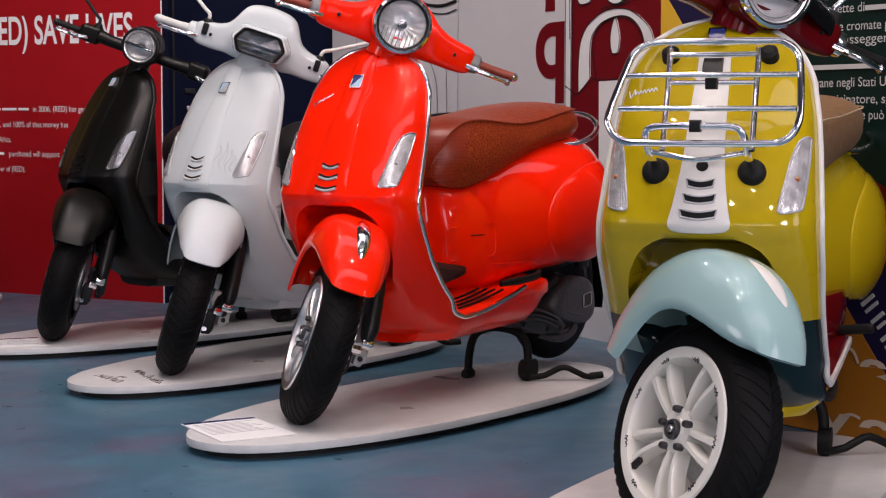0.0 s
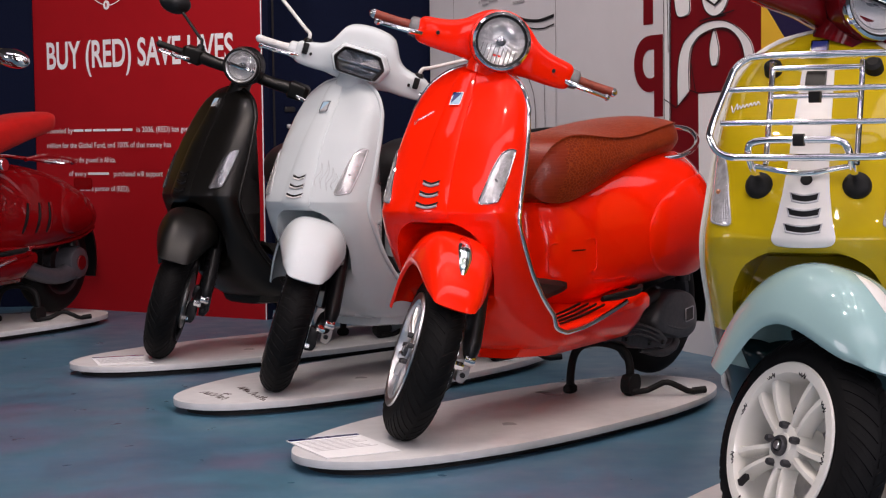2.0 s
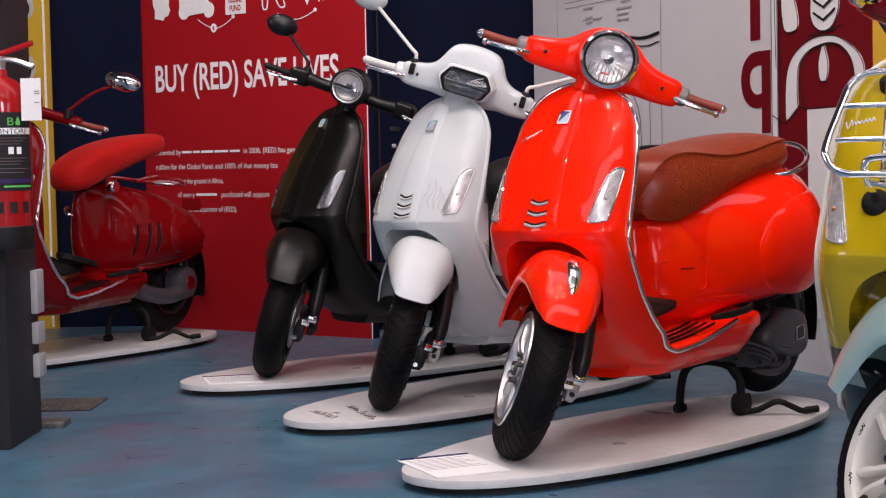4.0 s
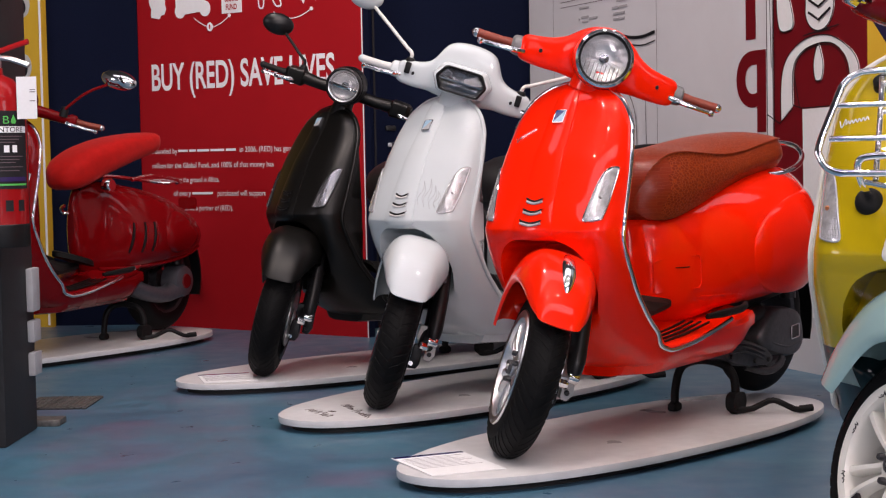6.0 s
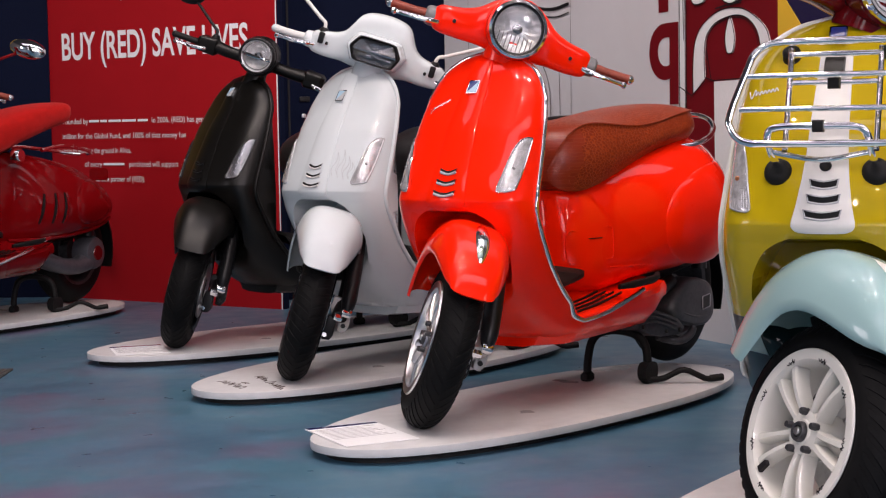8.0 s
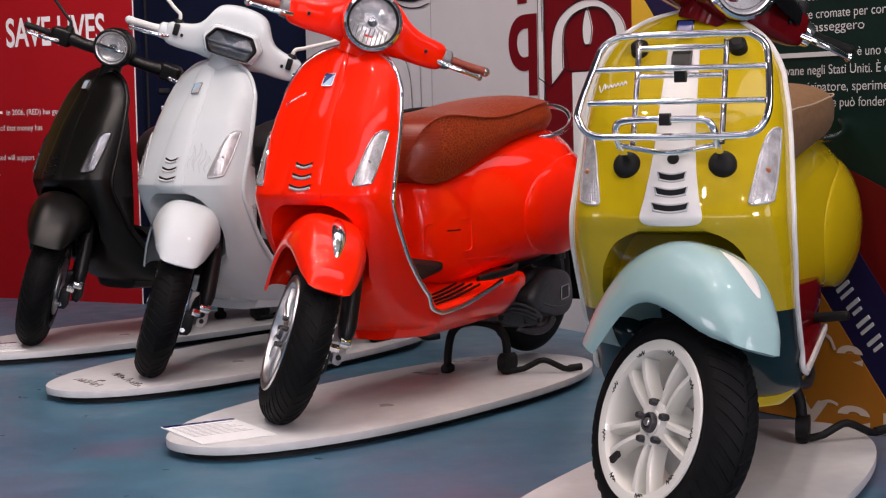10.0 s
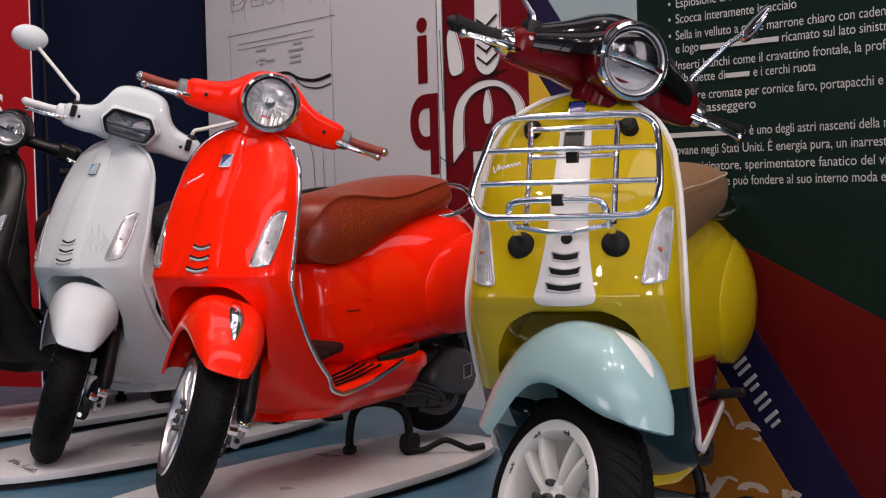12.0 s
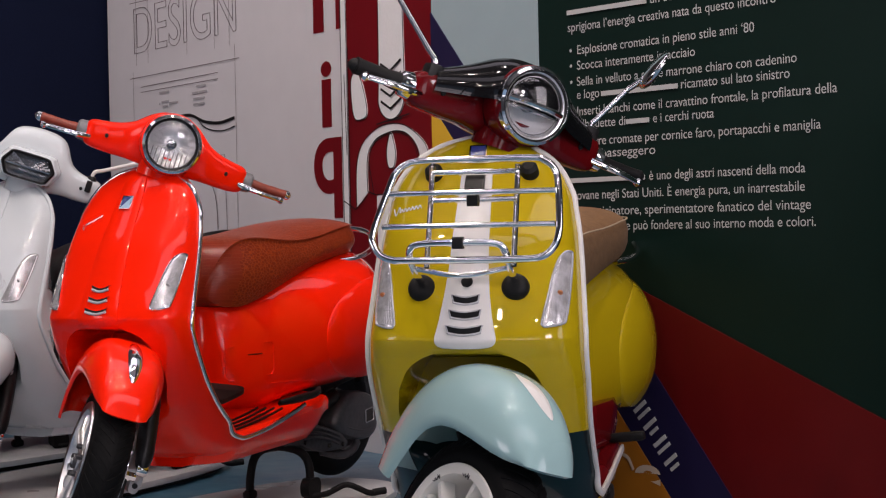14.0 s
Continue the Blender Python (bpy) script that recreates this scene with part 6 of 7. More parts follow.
# ---- display panels ----
def panel(name, origin, heading, u0, u1, z1, thick, material, label):
    root = put(name, *box(u0, u1, 0, thick, 0.0, z1), material, smooth=False)
    root.matrix_world = pose(origin[0], origin[1], 0, 0, 0, heading)
    return tagged(root, label, "partition", "exhibition partitions")


def poly(name, root, pts, material, lift=0.004, label=""):
    """A flat printed shape on a panel's face, given in panel metres (along, up)."""
    v = [(u, -lift, z) for u, z in pts] + [(u, -lift + 0.003, z) for u, z in pts]
    n = len(pts)
    f = [tuple(range(n)), tuple(range(2 * n - 1, n - 1, -1))] + [(i, (i + 1) % n, (i + 1) % n + n, i + n) for i in range(n)]
    return put(name, v, f, material, root, smooth=False, label=label)


def line(name, root, pts, r, material, lift=0.004, k=4):
    v, f = tube([(u, 0, z) for u, z in pts], r, 6, k=k)
    return put(name, [(p[0], -lift + 0.12 * p[1], p[2]) for p in v], f, material, root)


def words(root, body, u, z, size, material, width=None, bold=0.0, lift=0.002, outline=0.0):
    return text_mesh("lettering", body, size, material, root, Matrix.Translation((u, -lift, z)), width, bold, outline)


red = panel("partition", (-0.434, 7.206), -34, -1.43, 0.0, 2.3, 0.04, P_RED, "tall red printed panel with white lettering")
words(red, "BUY (RED) SAVE LIVES", -1.300, 1.146, 0.178, WHITEP, 1.135, 0.0035)
for body, u, z, w in (("Founded by", -1.305, 0.838, 0.165), ("in 2006, (RED) has generated", -0.738, 0.838, 0.40), ("million for the Global Fund, and 100% of that money has", -1.308, 0.768, 0.775),
                      ("gone to work on the ground in Africa.", -1.305, 0.699, 0.435), ("of every", -1.169, 0.634, 0.112), ("purchased will support", -0.885, 0.634, 0.300), ("to be a partner of (RED).", -1.10, 0.564, 0.312)):
    words(red, body, u, z, 0.036, WHITEP, w)
for u, z, w in ((-1.130, 0.850, 0.060), (-1.058, 0.850, 0.040), (-1.006, 0.850, 0.075), (-0.920, 0.850, 0.085), (-0.822, 0.850, 0.06), (-1.045, 0.646, 0.13)):
    poly("lettering_bar", red, [(u, z - 0.0055), (u + w, z - 0.0055), (u + w, z + 0.0055), (u, z + 0.0055)], WHITEP)
poly("panel_edge", red, [(-0.004, 0.0), (0.0, 0.0), (0.0, 2.29), (-0.004, 2.29)], WHITEP)
put("panel_side", *box(0.0005, 0.004, 0.001, 0.039, 0.001, 2.299), P_NAVY, red, smooth=False)
def blob(cu, cz, ru, rz, a0=0, a1=360, n=20):
    return [(cu + ru * math.cos(radians(a)), cz + rz * math.sin(radians(a))) for a in np.linspace(a0, a1, n, endpoint=a1 - a0 < 360)]


def icon(pts, lift=0.004):
    poly("icon", red, pts, WHITEP, lift, label="plain white pictogram shape")


# a head in profile, a small two-wheeler, a square card, two loops and a row of drops
icon(blob(-1.243, 1.580, 0.054, 0.062))
icon([(-1.285, 1.497), (-1.229, 1.486), (-1.219, 1.503), (-1.197, 1.506), (-1.184, 1.533), (-1.195, 1.56), (-1.28, 1.56)], 0.0045)
icon(blob(-1.092, 1.516, 0.034, 0.035))
icon(blob(-0.932, 1.518, 0.034, 0.037))
icon([(-1.122, 1.60), (-1.118, 1.525), (-1.06, 1.498), (-0.965, 1.505), (-0.925, 1.548), (-0.96, 1.60)], 0.0045)
icon([(-0.825, 1.486), (-0.701, 1.486), (-0.700, 1.62), (-0.824, 1.62)])
words(red, "FUND", -0.797, 1.502, 0.036, P_RED, 0.068, 0.001, 0.0065)
words(red, "GLOBAL", -0.804, 1.541, 0.036, P_RED, 0.084, 0.001, 0.0065)
line("icon_loop", red, [(-0.596, 1.62), (-0.595, 1.515), (-0.580, 1.495), (-0.565, 1.515), (-0.563, 1.62)], 0.0042, WHITEP)
line("icon_loop", red, [(-0.545, 1.60), (-0.500, 1.512), (-0.476, 1.498), (-0.461, 1.510), (-0.490, 1.57), (-0.51, 1.60)], 0.0042, WHITEP)
for u, w, z in ((-0.330, 0.016, 1.499), (-0.262, 0.012, 1.508), (-0.235, 0.010, 1.510)):
    icon([(u, z), (u + w, z + 0.03), (u + w, z + 0.08), (u - w, z + 0.08), (u - w, z + 0.03)])
for u, z, dz in ((-0.889, 1.428, 0.048), (-0.395, 1.438, 0.036)):
    line("arc", red, [(u + 0.112 * q, z + dz * abs(q) ** 1.7) for q in (-1, -0.75, -0.4, 0, 0.4, 0.75, 1)], 0.0022, WHITEP)
    poly("dot", red, blob(u + 0.112, z + dz, 0.009, 0.009, n=14), WHITEP, 0.0065)
poly("dot", red, blob(-0.901, 1.430, 0.018, 0.021), WHITEP, 0.0065)
poly("dot_mark", red, blob(-0.901, 1.430, 0.004, 0.011, n=10), P_RED, 0.0085)

yellow_panel = panel("partition", (-2.035, 7.92), -20, -1.2, 0.0, 2.3, 0.04, P_YELLOW, "yellow printed panel with small grey pictures")
for z in (1.575, 1.275):
    poly("print_blot", yellow_panel, [(-0.105 + 0.042 * math.cos(a), z + 0.062 * math.sin(a)) for a in np.linspace(0, 2 * math.pi, 18, endpoint=False)], P_GREYTXT)
    poly("print_blot", yellow_panel, [(-0.105 + 0.020 * math.cos(a), z - 0.012 + 0.034 * math.sin(a)) for a in np.linspace(0, 2 * math.pi, 18, endpoint=False)], P_BLACK, 0.0065)
poly("print_edge", yellow_panel, [(-0.014, 0.01), (-0.003, 0.01), (-0.003, 2.29), (-0.014, 2.29)], WHITEP)

navy_back = panel("partition", (-2.00, 7.99), -3, -0.2, 0.42, 2.6, 0.05, P_NAVY, "plain dark navy backing panel")

white = panel("partition", (1.24, 5.78), -67, -2.33, 0.75, 2.4, 0.04, P_WHITE, "white printed panel with design sketches and crimson letters")
words(white, "DESIGN", -2.06, 1.655, 0.30, P_INK, 0.96, 0.0, 0.004, 0.0013)
for u in (-2.02, -1.90, -1.52, -1.27, -1.14):
    line("sketch_line", white, [(u, 1.60), (u + 0.004, 1.93)], 0.0015, P_INK, k=1)
for a, b in (((-2.09, 1.543), (-1.06, 1.541)), ((-1.98, 1.4965), (-1.245, 1.4975)), ((-1.98, 1.473), (-1.245, 1.471)), ((-2.058, 1.57), (-2.058, 0.4)), ((-1.095, 1.60), (-1.098, 0.4)), ((-2.08, 1.89), (-1.25, 1.87)), ((-2.08, 1.935), (-1.45, 1.905))):
    line("sketch_line", white, [a, b], 0.0015, P_INK, k=1)
for u, z, w in ((-1.795, 1.455, 0.095), (-1.80, 1.405, 0.012), (-1.775, 1.412, 0.07), (-1.70, 1.402, 0.08), (-1.765, 1.392, 0.05), (-1.44, 1.455, 0.085), (-1.483, 1.428, 0.06), (-1.415, 1.428, 0.07), (-1.471, 1.402, 0.10), (-1.472, 1.378, 0.045), (-1.42, 1.378, 0.05)):
    poly("lettering_bar", white, [(u, z - 0.004), (u + w, z - 0.004), (u + w, z + 0.005), (u, z + 0.005)], P_GREYINK)
line("sketch_curve", white, [(-1.66, 1.335), (-1.50, 1.335), (-1.38, 1.30), (-1.24, 1.285), (-1.11, 1.298)], 0.007, P_BLACK)
line("sketch_curve", white, [(-1.46, 1.33), (-1.36, 1.27), (-1.22, 1.25), (-1.11, 1.262)], 0.003, P_BLACK)
line("sketch_curve", white, [(-1.36, 1.14), (-1.20, 1.15), (-1.19, 0.80)], 0.002, P_INK, k=1)
line("sketch_curve", white, [(-1.40, 1.12), (-1.29, 0.98), (-1.27, 0.80)], 0.003, P_INK)
for ch, z, s in (("u", 1.90, 0.40), ("n", 1.585, 0.44), ("i", 1.222, 0.36), ("q", 0.972, 0.42)):
    words(white, ch, -0.500 if ch != "i" else -0.445, z, s, P_CRIMSON, 0.235 if ch not in "iq" else (0.075 if ch == "i" else 0.20), 0.010)
poly("print_block", white, [(-0.245, 0.46), (0.72, 0.46), (0.72, 2.38), (-0.245, 2.38)], P_CRIMSON, 0.003)


def sketch_shape(pts, closed=True):
    P = [(p.x, p.y) for p in spline([(u, z, 0) for u, z in pts], 5, True)]
    poly("print_shape", white, P, WHITEP, 0.006)
    line("sketch_outline", white, P + P[:1], 0.0022, P_BLACK, 0.008, k=1)


sketch_shape([(-0.215, 1.37), (-0.17, 1.40), (-0.13, 1.33), (-0.11, 1.25), (-0.14, 1.225), (-0.20, 1.24)])
sketch_shape([(-0.01, 2.2), (0.10, 2.2), (0.13, 1.42), (0.12, 1.26), (0.045, 1.212), (-0.03, 1.26), (-0.03, 1.42)])
OUT = [(p.x, p.y) for p in spline([(u, z, 0) for u, z in ((-0.191, 0.904), (-0.192, 1.0), (-0.181, 1.078), (-0.15, 1.13), (-0.099, 1.165), (-0.03, 1.19), (0.048, 1.197), (0.13, 1.185), (0.213, 1.144), (0.26, 1.10), (0.277, 1.03), (0.28, 0.90))], 4, False)]
INN = [(p.x, p.y) for p in spline([(u, z, 0) for u, z in ((0.215, 0.90), (0.222, 1.0), (0.213, 1.077), (0.185, 1.125), (0.13, 1.16), (0.057, 1.169), (-0.03, 1.155), (-0.08, 1.13), (-0.109, 1.095), (-0.118, 1.03), (-0.115, 0.958))], 4, False)]
poly("print_shape", white, OUT + INN, WHITEP, 0.006)
line("sketch_outline", white, OUT, 0.0022, P_BLACK, 0.008, k=1)
line("sketch_outline", white, INN, 0.0022, P_BLACK, 0.008, k=1)
line("sketch_outline", white, [(u * 0.93 + 0.004, (z - 1.0) * 0.93 + 1.005) for u, z in INN], 0.0014, P_BLACK, 0.008, k=1)
sketch_shape([(0.04, 1.166), (0.062, 1.12), (0.068, 1.085), (0.058, 1.045), (0.039, 1.037), (0.02, 1.045), (0.010, 1.088), (0.018, 1.13)])
for i in range(4):
    z = 1.25 + 0.045 * i
    line("sketch_line", white, [(-0.015, z + 0.03), (0.045, z), (0.115, z + 0.035)], 0.005, P_BLACK, 0.010, k=1)
for a in (((-0.283, 2.2), (-0.276, 0.3)), ((-0.243, 2.2), (-0.240, 0.3)), ((-0.236, 1.5), (-0.230, 0.3)), ((-0.28, 0.93), (-0.20, 0.895)), ((-0.20, 0.895), (-0.115, 0.945)), ((-0.115, 0.958), (-0.06, 0.945)), ((-0.06, 0.945), (0.15, 0.948)), ((0.15, 0.948), (0.215, 0.96)),
          ((-0.105, 1.06), (-0.075, 0.95)), ((-0.26, 1.40), (-0.25, 1.10)), ((-0.02, 1.205), (0.11, 1.212)), ((-0.05, 1.20), (0.16, 1.224))):
    line("sketch_line", white, list(a), 0.0022, P_BLACK, 0.008, k=1)
poly("print_shape", white, [(-0.274, 0.3), (-0.244, 0.3), (-0.247, 2.3), (-0.281, 2.3)], WHITEP, 0.006)
poly("print_shape", white, [(-0.05, 0.2), (0.30, 0.2), (0.215, 0.945), (-0.06, 0.942)], WHITEP, 0.006)

green = panel("partition", (1.585, 3.745), -61, -0.93, 2.2, 2.4, 0.045, P_GREEN, "dark green panel with colour blocks and pale Italian text")
poly("print_block", green, [(-0.925, 0.30), (-0.503, 0.30), (-0.503, 2.38), (-0.925, 2.38)], P_BLUE, 0.0035)
poly("print_block", green, [(-0.60, 0.825), (1.46, 0.004), (-0.60, 0.004)], P_DRED, 0.0050)
poly("print_block", green, [(-0.927, 1.432), (0.242, 0.004), (0.038, 0.004), (-0.927, 1.165)], P_INDIGO, 0.0065)
poly("print_block", green, [(-0.928, 1.170), (-0.46, 0.604), (-0.928, 0.604)], P_YELLOW, 0.0080)
poly("print_block", green, [(-0.928, 0.602), (-0.459, 0.602), (0.036, 0.004), (-0.928, 0.004)], P_ORANGE, 0.0080)
for i, q in enumerate((0.0, 0.052, 0.104, 0.158)):
    # brand lettering as plain slanted bars, two strokes to a letter
    d, nrm = (0.61, -0.79), (0.79, 0.61)
    for off, w, h in ((0.0, 0.0050, 0.0235), (0.021, 0.0042, 0.0235 - 0.008 * (i % 2))):
        cx, cz = -0.166 + 0.61 * (q + off), 0.356 - 0.79 * (q + off)
        pts = [(cx + d[0] * a * w + nrm[0] * b * h, cz + d[1] * a * w + nrm[1] * b * h) for a, b in ((-1, -1), (1, -1), (1, 1), (-1, 1))]
        poly("lettering_bar", green, pts, P_GREYTXT, 0.0100)
for ch, u, z, size, w in (("v", -0.318, 0.006, 0.115, 0.115), ("e", -0.186, 0.006, 0.115, 0.105), ("r", -0.046, 0.006, 0.105, 0.062), ("e", -0.188, 0.160, 0.105, 0.085)):
    words(green, ch, u, z, size, P_SCRIPT, w, 0.003, 0.0100)
line("script_stroke", green, [(-0.330, 0.062), (-0.310, 0.066), (-0.285, 0.060)], 0.004, P_SCRIPT, 0.0110)
line("script_stroke", green, [(-0.232, 0.058), (-0.205, 0.064), (-0.180, 0.058)], 0.004, P_SCRIPT, 0.0110)
line("script_stroke", green, [(-0.225, 0.232), (-0.205, 0.222), (-0.190, 0.195)], 0.005, P_SCRIPT, 0.0110)
LINES = [("\u2022", -0.392, 1.259, None), ("Esplosione cromatica in pieno stile anni \u201880", -0.365, 1.259, 0.565), ("\u2022", -0.392, 1.219, None), ("Scocca interamente in acciaio", -0.366, 1.219, 0.390), ("\u2022", -0.392, 1.177, None),
         ("Sella in velluto a coste marrone chiaro con cadenino", -0.367, 1.177, 0.686), ("e logo", -0.368, 1.143, 0.078), ("ricamato sul lato sinistro", -0.022, 1.143, 0.320), ("\u2022", -0.392, 1.100, None),
         ("Inserti bianchi come il cravattino frontale, la profilatura della", -0.369, 1.100, 0.794), ("silhouette di", -0.369, 1.066, 0.165), ("e i cerchi ruota", -0.112, 1.066, 0.190), ("\u2022", -0.392, 1.021, None),
         ("Finiture cromate per cornice faro, portapacchi e maniglia", -0.369, 1.021, 0.749), ("sella passeggero", -0.369, 0.988, 0.262), ("\u00e8 uno degli astri nascenti della moda", -0.128, 0.924, 0.465),
         ("giovane negli Stati Uniti. \u00c8 energia pura, un inarrestabile", -0.395, 0.882, 0.731), ("anticipatore, sperimentatore fanatico del vintage", -0.330, 0.840, 0.681), ("che pu\u00f2 fondere al suo interno moda e colori.", -0.238, 0.801, 0.601),
         ("sprigiona l\u2019energia creativa nata da questo incontro", -0.396, 1.320, 0.66), ("un\u2019edizione speciale", -0.115, 1.362, 0.27), ("del trend vintage", -0.396, 1.404, 0.21)]
for body, u, z, w in LINES:
    words(green, body, u, z, 0.0335, P_GREYTXT, w, lift=0.002)
for u, z, w in ((-0.28, 1.150, 0.25), (-0.198, 1.073, 0.075), (-0.395, 0.931, 0.255), (-0.395, 1.369, 0.27)):
    poly("lettering_bar", green, [(u, z - 0.0055), (u + w, z - 0.0055), (u + w, z + 0.0065), (u, z + 0.0065)], P_GREYTXT, 0.005)
# dark panel beyond, closing the corner between the white and the navy panels
navy_door = panel("partition", (-0.62, 7.52), 25, 0.0, 1.10, 2.6, 0.05, P_NAVY, "dark navy door panel with a lock between the printed panels")
for u, z, w, h in ((0.308, 0.936, 0.026, 0.012), (0.302, 0.858, 0.010, 0.010)):
    put("lock_plate", *slab([(u + a, z + b) for a, b in rounded(w, h, 0.006)], -0.012, -0.002, "y"), SATINK if w > 0.02 else STEEL, navy_door, bevel=0.002)
put("door_seam", *box(0.226, 0.236, -0.004, -0.001, 0.0, 2.59), P_BLACK, navy_door, smooth=False)

# ---- column with the fire extinguisher ----
column = tagged(put("column", *box(-1.64, -1.30, 4.54, 4.875, 0, 5), PILLAR, smooth=True, bevel=0.006), "charcoal painted square column", "column", kind="structure")
for z0, z1 in ((0.36, 0.49), (0.27, 0.335), (0.17, 0.24)):
    so = put("wall_socket", *box(-1.30, -1.278, 4.79, 4.87, z0, z1), SOCKETGREY, bevel=0.006)
    tagged(so, "small white socket box on the column", "socket")
ext = new("fire_extinguisher")
ext.matrix_world = pose(-1.266, 4.42, 0.605)
tagged(ext, "dark red fire extinguisher hung on a charcoal column", "fire extinguisher")
put("cylinder", *loft(lathe([(0.0, 0.0), (0.078, 0.004), (0.082, 0.02), (0.082, 0.36), (0.075, 0.395), (0.05, 0.425), (0.026, 0.436), (0.024, 0.455), (0.0, 0.456)], (0, 0, 0), 40, "z"), cap=False), EXTRED, ext)
put("base_ring", *loft(lathe([(0.0, -0.03), (0.080, -0.03), (0.084, -0.02), (0.084, 0.03), (0.080, 0.035)], (0, 0, 0), 40, "z"), cap=False), PLASTIC, ext)
lab = put("label_band", *loft([[(0.0835 * math.cos(a), 0.0835 * math.sin(a), z) for a in np.linspace(radians(-150), radians(-5), 24)] for z in (0.128, 0.338)], closed=False), P_BLACK, ext)
for z0, z1, q, a0, a1 in ((0.279, 0.296, WHITEP, -140, -8), (0.226, 0.245, WHITEP, -60, -50), (0.226, 0.245, WHITEP, -44, -34), (0.148, 0.160, P_PURPLE, -140, -12), (0.137, 0.142, GREEN, -70, -10)):
    put("label_print", *loft([[(0.0845 * math.cos(a), 0.0845 * math.sin(a), z) for a in np.linspace(radians(a0), radians(a1), 12)] for z in (z0, z1)], closed=False), q, lab)
for body, size, ang, z, q, w in (("ESTINTORE", 0.020, -98, 0.2805, P_BLACK, 0.115), ("B", 0.030, -62, 0.303, GREEN, 0.017)):
    word = text_mesh("lettering", body, size, q, lab, Matrix.Identity(4), w)
    for v in word.data.vertices:
        a = radians(ang) + v.co.x / 0.0852
        v.co = (0.0852 * math.cos(a), 0.0852 * math.sin(a), z + v.co.z)
put("label_drop", *loft([[(0.0848 * math.cos(radians(-40 + w * k)), 0.0848 * math.sin(radians(-40 + w * k)), z) for k in (-1, -0.5, 0, 0.5, 1)] for z, w in ((0.303, 3), (0.308, 5.5), (0.314, 4.5), (0.321, 2), (0.327, 0.3))], closed=False), GREEN, lab)
for i, z in enumerate((0.268, 0.260, 0.252, 0.214, 0.206, 0.198, 0.186, 0.176)):
    put("lettering_bar", *loft([[(0.0845 * math.cos(a), 0.0845 * math.sin(a), zz) for a in np.linspace(radians(-118), radians(-20 - 9 * (i % 3)), 12)] for zz in (z, z + 0.0022)], closed=False), P_INK, lab)
for a0 in (-112, -86, -60, -34):
    put("lettering_bar", *loft([[(0.0838 * math.cos(a), 0.0838 * math.sin(a), zz) for a in np.linspace(radians(a0), radians(a0 + 15), 5)] for zz in (0.068, 0.098)], closed=False), P_BLACK, ext)
put("valve", *loft(lathe([(0.0, 0.45), (0.020, 0.45), (0.022, 0.49), (0.014, 0.50), (0.0, 0.50)], (0, 0, 0), 20, "z"), cap=False), STEEL, ext)
put("lever", *tube([(-0.05, -0.01, 0.485), (0.02, -0.01, 0.50), (0.10, -0.01, 0.525)], 0.010, 8, flat=0.6), EXTRED, ext)
put("carry_handle", *tube([(-0.04, -0.01, 0.47), (0.03, -0.01, 0.482), (0.10, -0.01, 0.460)], 0.009, 8, flat=0.7), STEEL, ext)
put("gauge", *loft(disc_rings((0.0, -0.03, 0.47), [(0.0, 0.01), (0.016, 0.008), (0.018, 0.0)], 0, 16), cap=False), STEEL, ext)
tag = put("tag", *box(0.074, 0.128, -0.05, -0.048, 0.315, 0.428), WHITEP, ext)
for z in (0.392, 0.386, 0.362):
    put("lettering_bar", *box(0.110, 0.124, -0.0512, -0.0503, z, z + 0.002), P_INK, tag)
grate = put("floor_grate", *box(-1.46, -1.24, 5.24, 5.50, 0.0, 0.003), GAPBLACK, smooth=False)
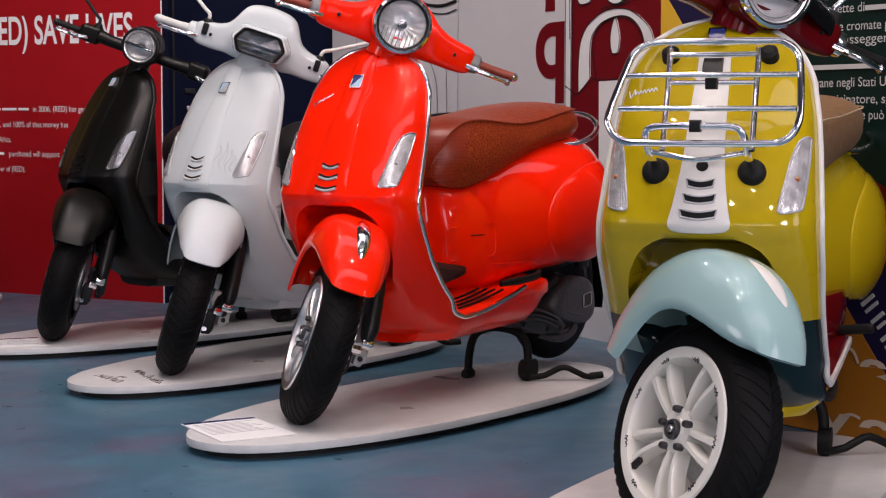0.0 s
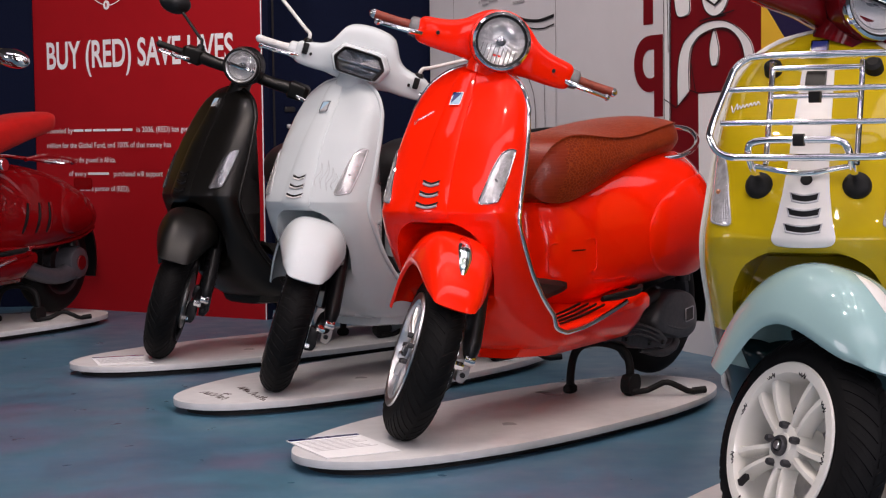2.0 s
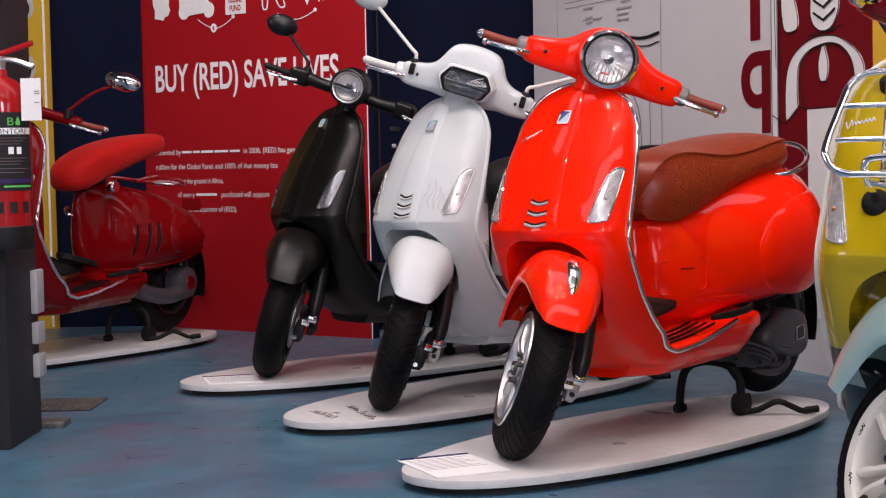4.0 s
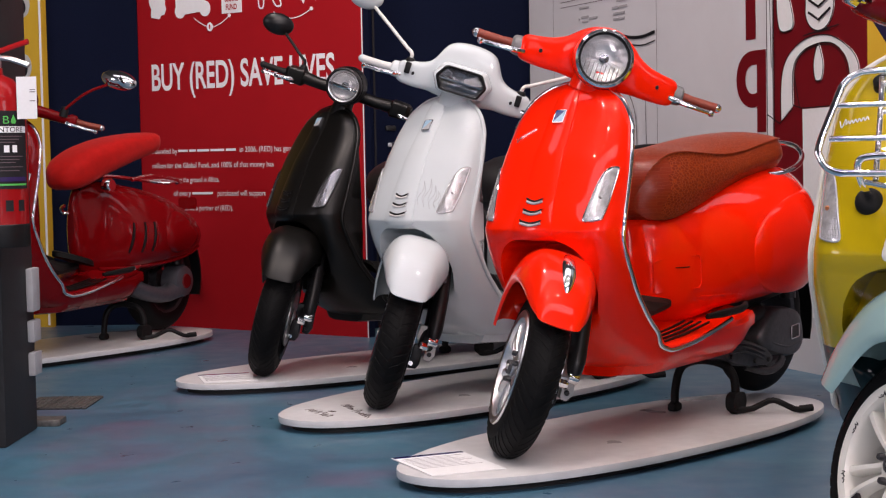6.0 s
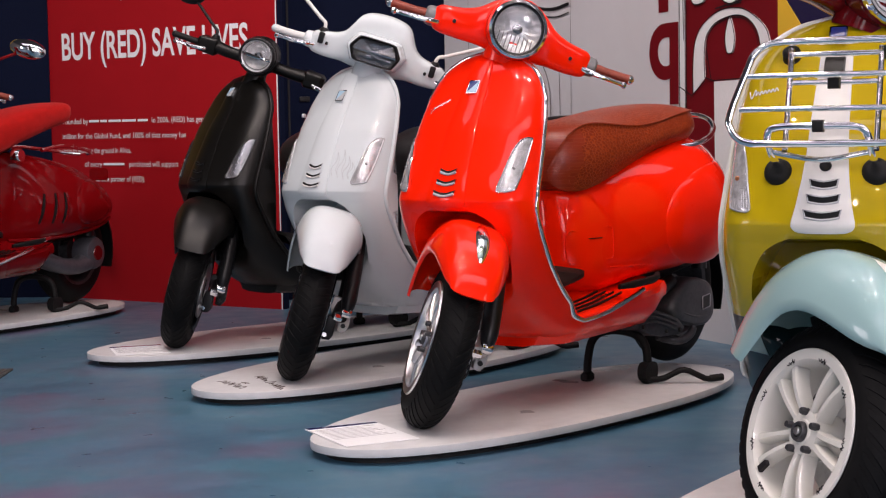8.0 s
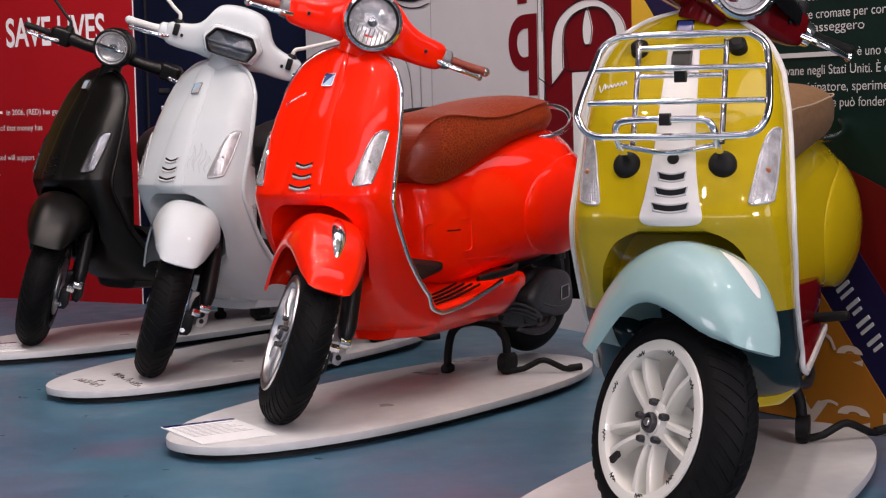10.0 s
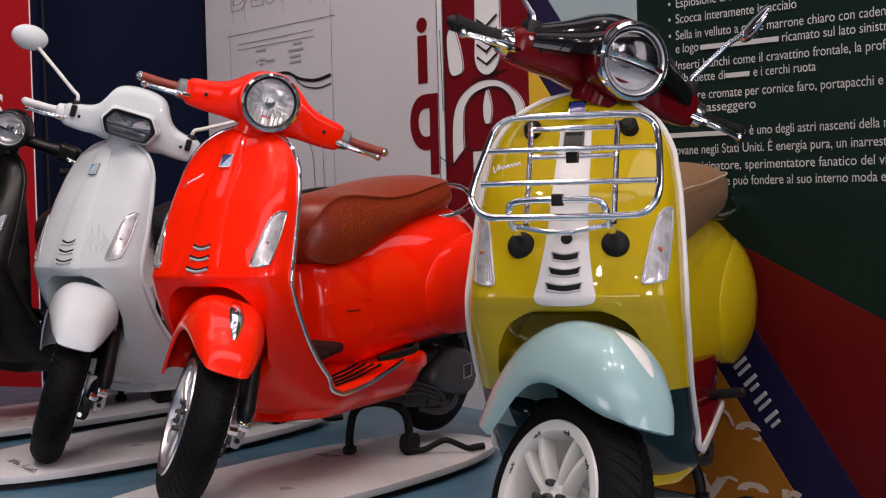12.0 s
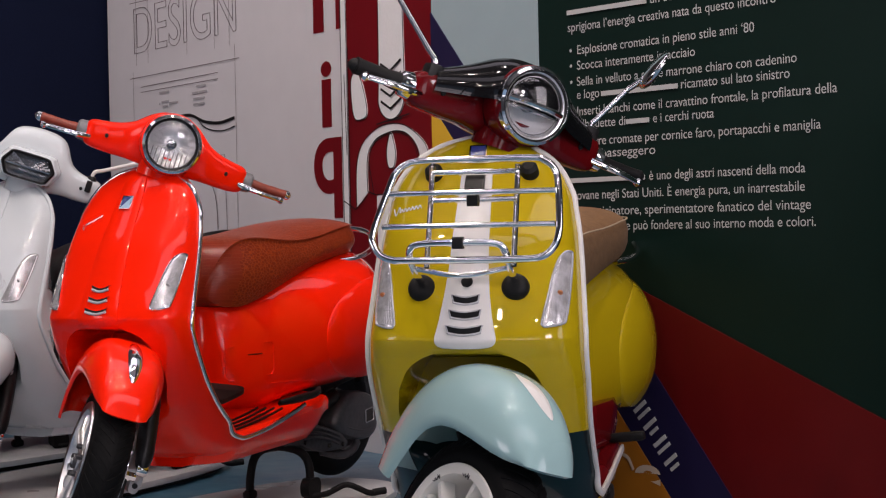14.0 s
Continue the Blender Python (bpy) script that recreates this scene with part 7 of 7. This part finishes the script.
for i in range(11):
    put("grate_bar", *box(-1.46 + 0.02 * i, -1.452 + 0.02 * i, 5.24, 5.50, 0.003, 0.007), GRATE, grate, smooth=False)
    put("grate_bar", *box(-1.46, -1.24, 5.24 + 0.0253 * i, 5.247 + 0.0253 * i, 0.003, 0.0066), GRATE, grate, smooth=False)
tagged(grate, "worn speckled metal grate set in the floor", "grate")
put("column_foot", *box(-1.335, -1.24, 4.90, 4.99, 0.0, 0.02), GRATE, column, bevel=0.004)

# ---- cards on the boards ----
def card(u, v, w, d, turn, board, stripe=True):
    root = new("information_card")
    root.matrix_world = boards[board].matrix_world @ pose(u, v, 0.041, 0, 0, turn)
    tagged(root, "printed information card lying on a white board", "card", "information cards")
    sheet = put("sheet", *box(-w, w, -d, d, 0.0, 0.0025), WHITEP, root, smooth=False)
    if stripe:
        put("header_band", *box(-w + 0.002, w - 0.002, d - 0.020, d - 0.003, 0.0026, 0.0034), BLUEBADGE, sheet)
    for i in range(9):
        put("lettering_bar", *box(-w + 0.012, w - 0.02 - 0.012 * (i * 7 % 4), d - 0.0425 - 0.016 * i, d - 0.040 - 0.016 * i, 0.0026, 0.0032), P_GREYINK, sheet)
    return root


card(0.660, -0.048, 0.097, 0.130, 158, "o")
card(0.653, 0.024, 0.092, 0.105, 158, "k")
def scrawl(u0, v0, u1, v1, tall, seed):
    """A line of handwriting as one loopy stroke along the board."""
    rnd = random.Random(seed)
    n = 13
    pts = []
    for i in range(n):
        t = i / (n - 1)
        h = (tall * rnd.uniform(0.5, 1.2) if i % 2 else 0.0)
        pts.append((u0 + (u1 - u0) * t - h, v0 + (v1 - v0) * t + rnd.uniform(-0.004, 0.006), 0.0402))
    put("pen_scribble", *tube(pts, 0.0010, 6), P_PEN, boards["w"])


scrawl(0.675, -0.105, 0.725, 0.045, 0.035, 3)
scrawl(0.545, -0.085, 0.590, 0.010, 0.030, 5)
scrawl(0.605, 0.030, 0.670, 0.160, 0.035, 8)
put("pen_scribble", *tube([(0.648, -0.030, 0.0402), (0.640, -0.004, 0.0402)], 0.0017, 6, k=1), P_PEN, boards["w"])
put("pen_scribble", *tube([(0.652, -0.006, 0.0402), (0.636, -0.026, 0.0402)], 0.0017, 6, k=1), P_PEN, boards["w"])
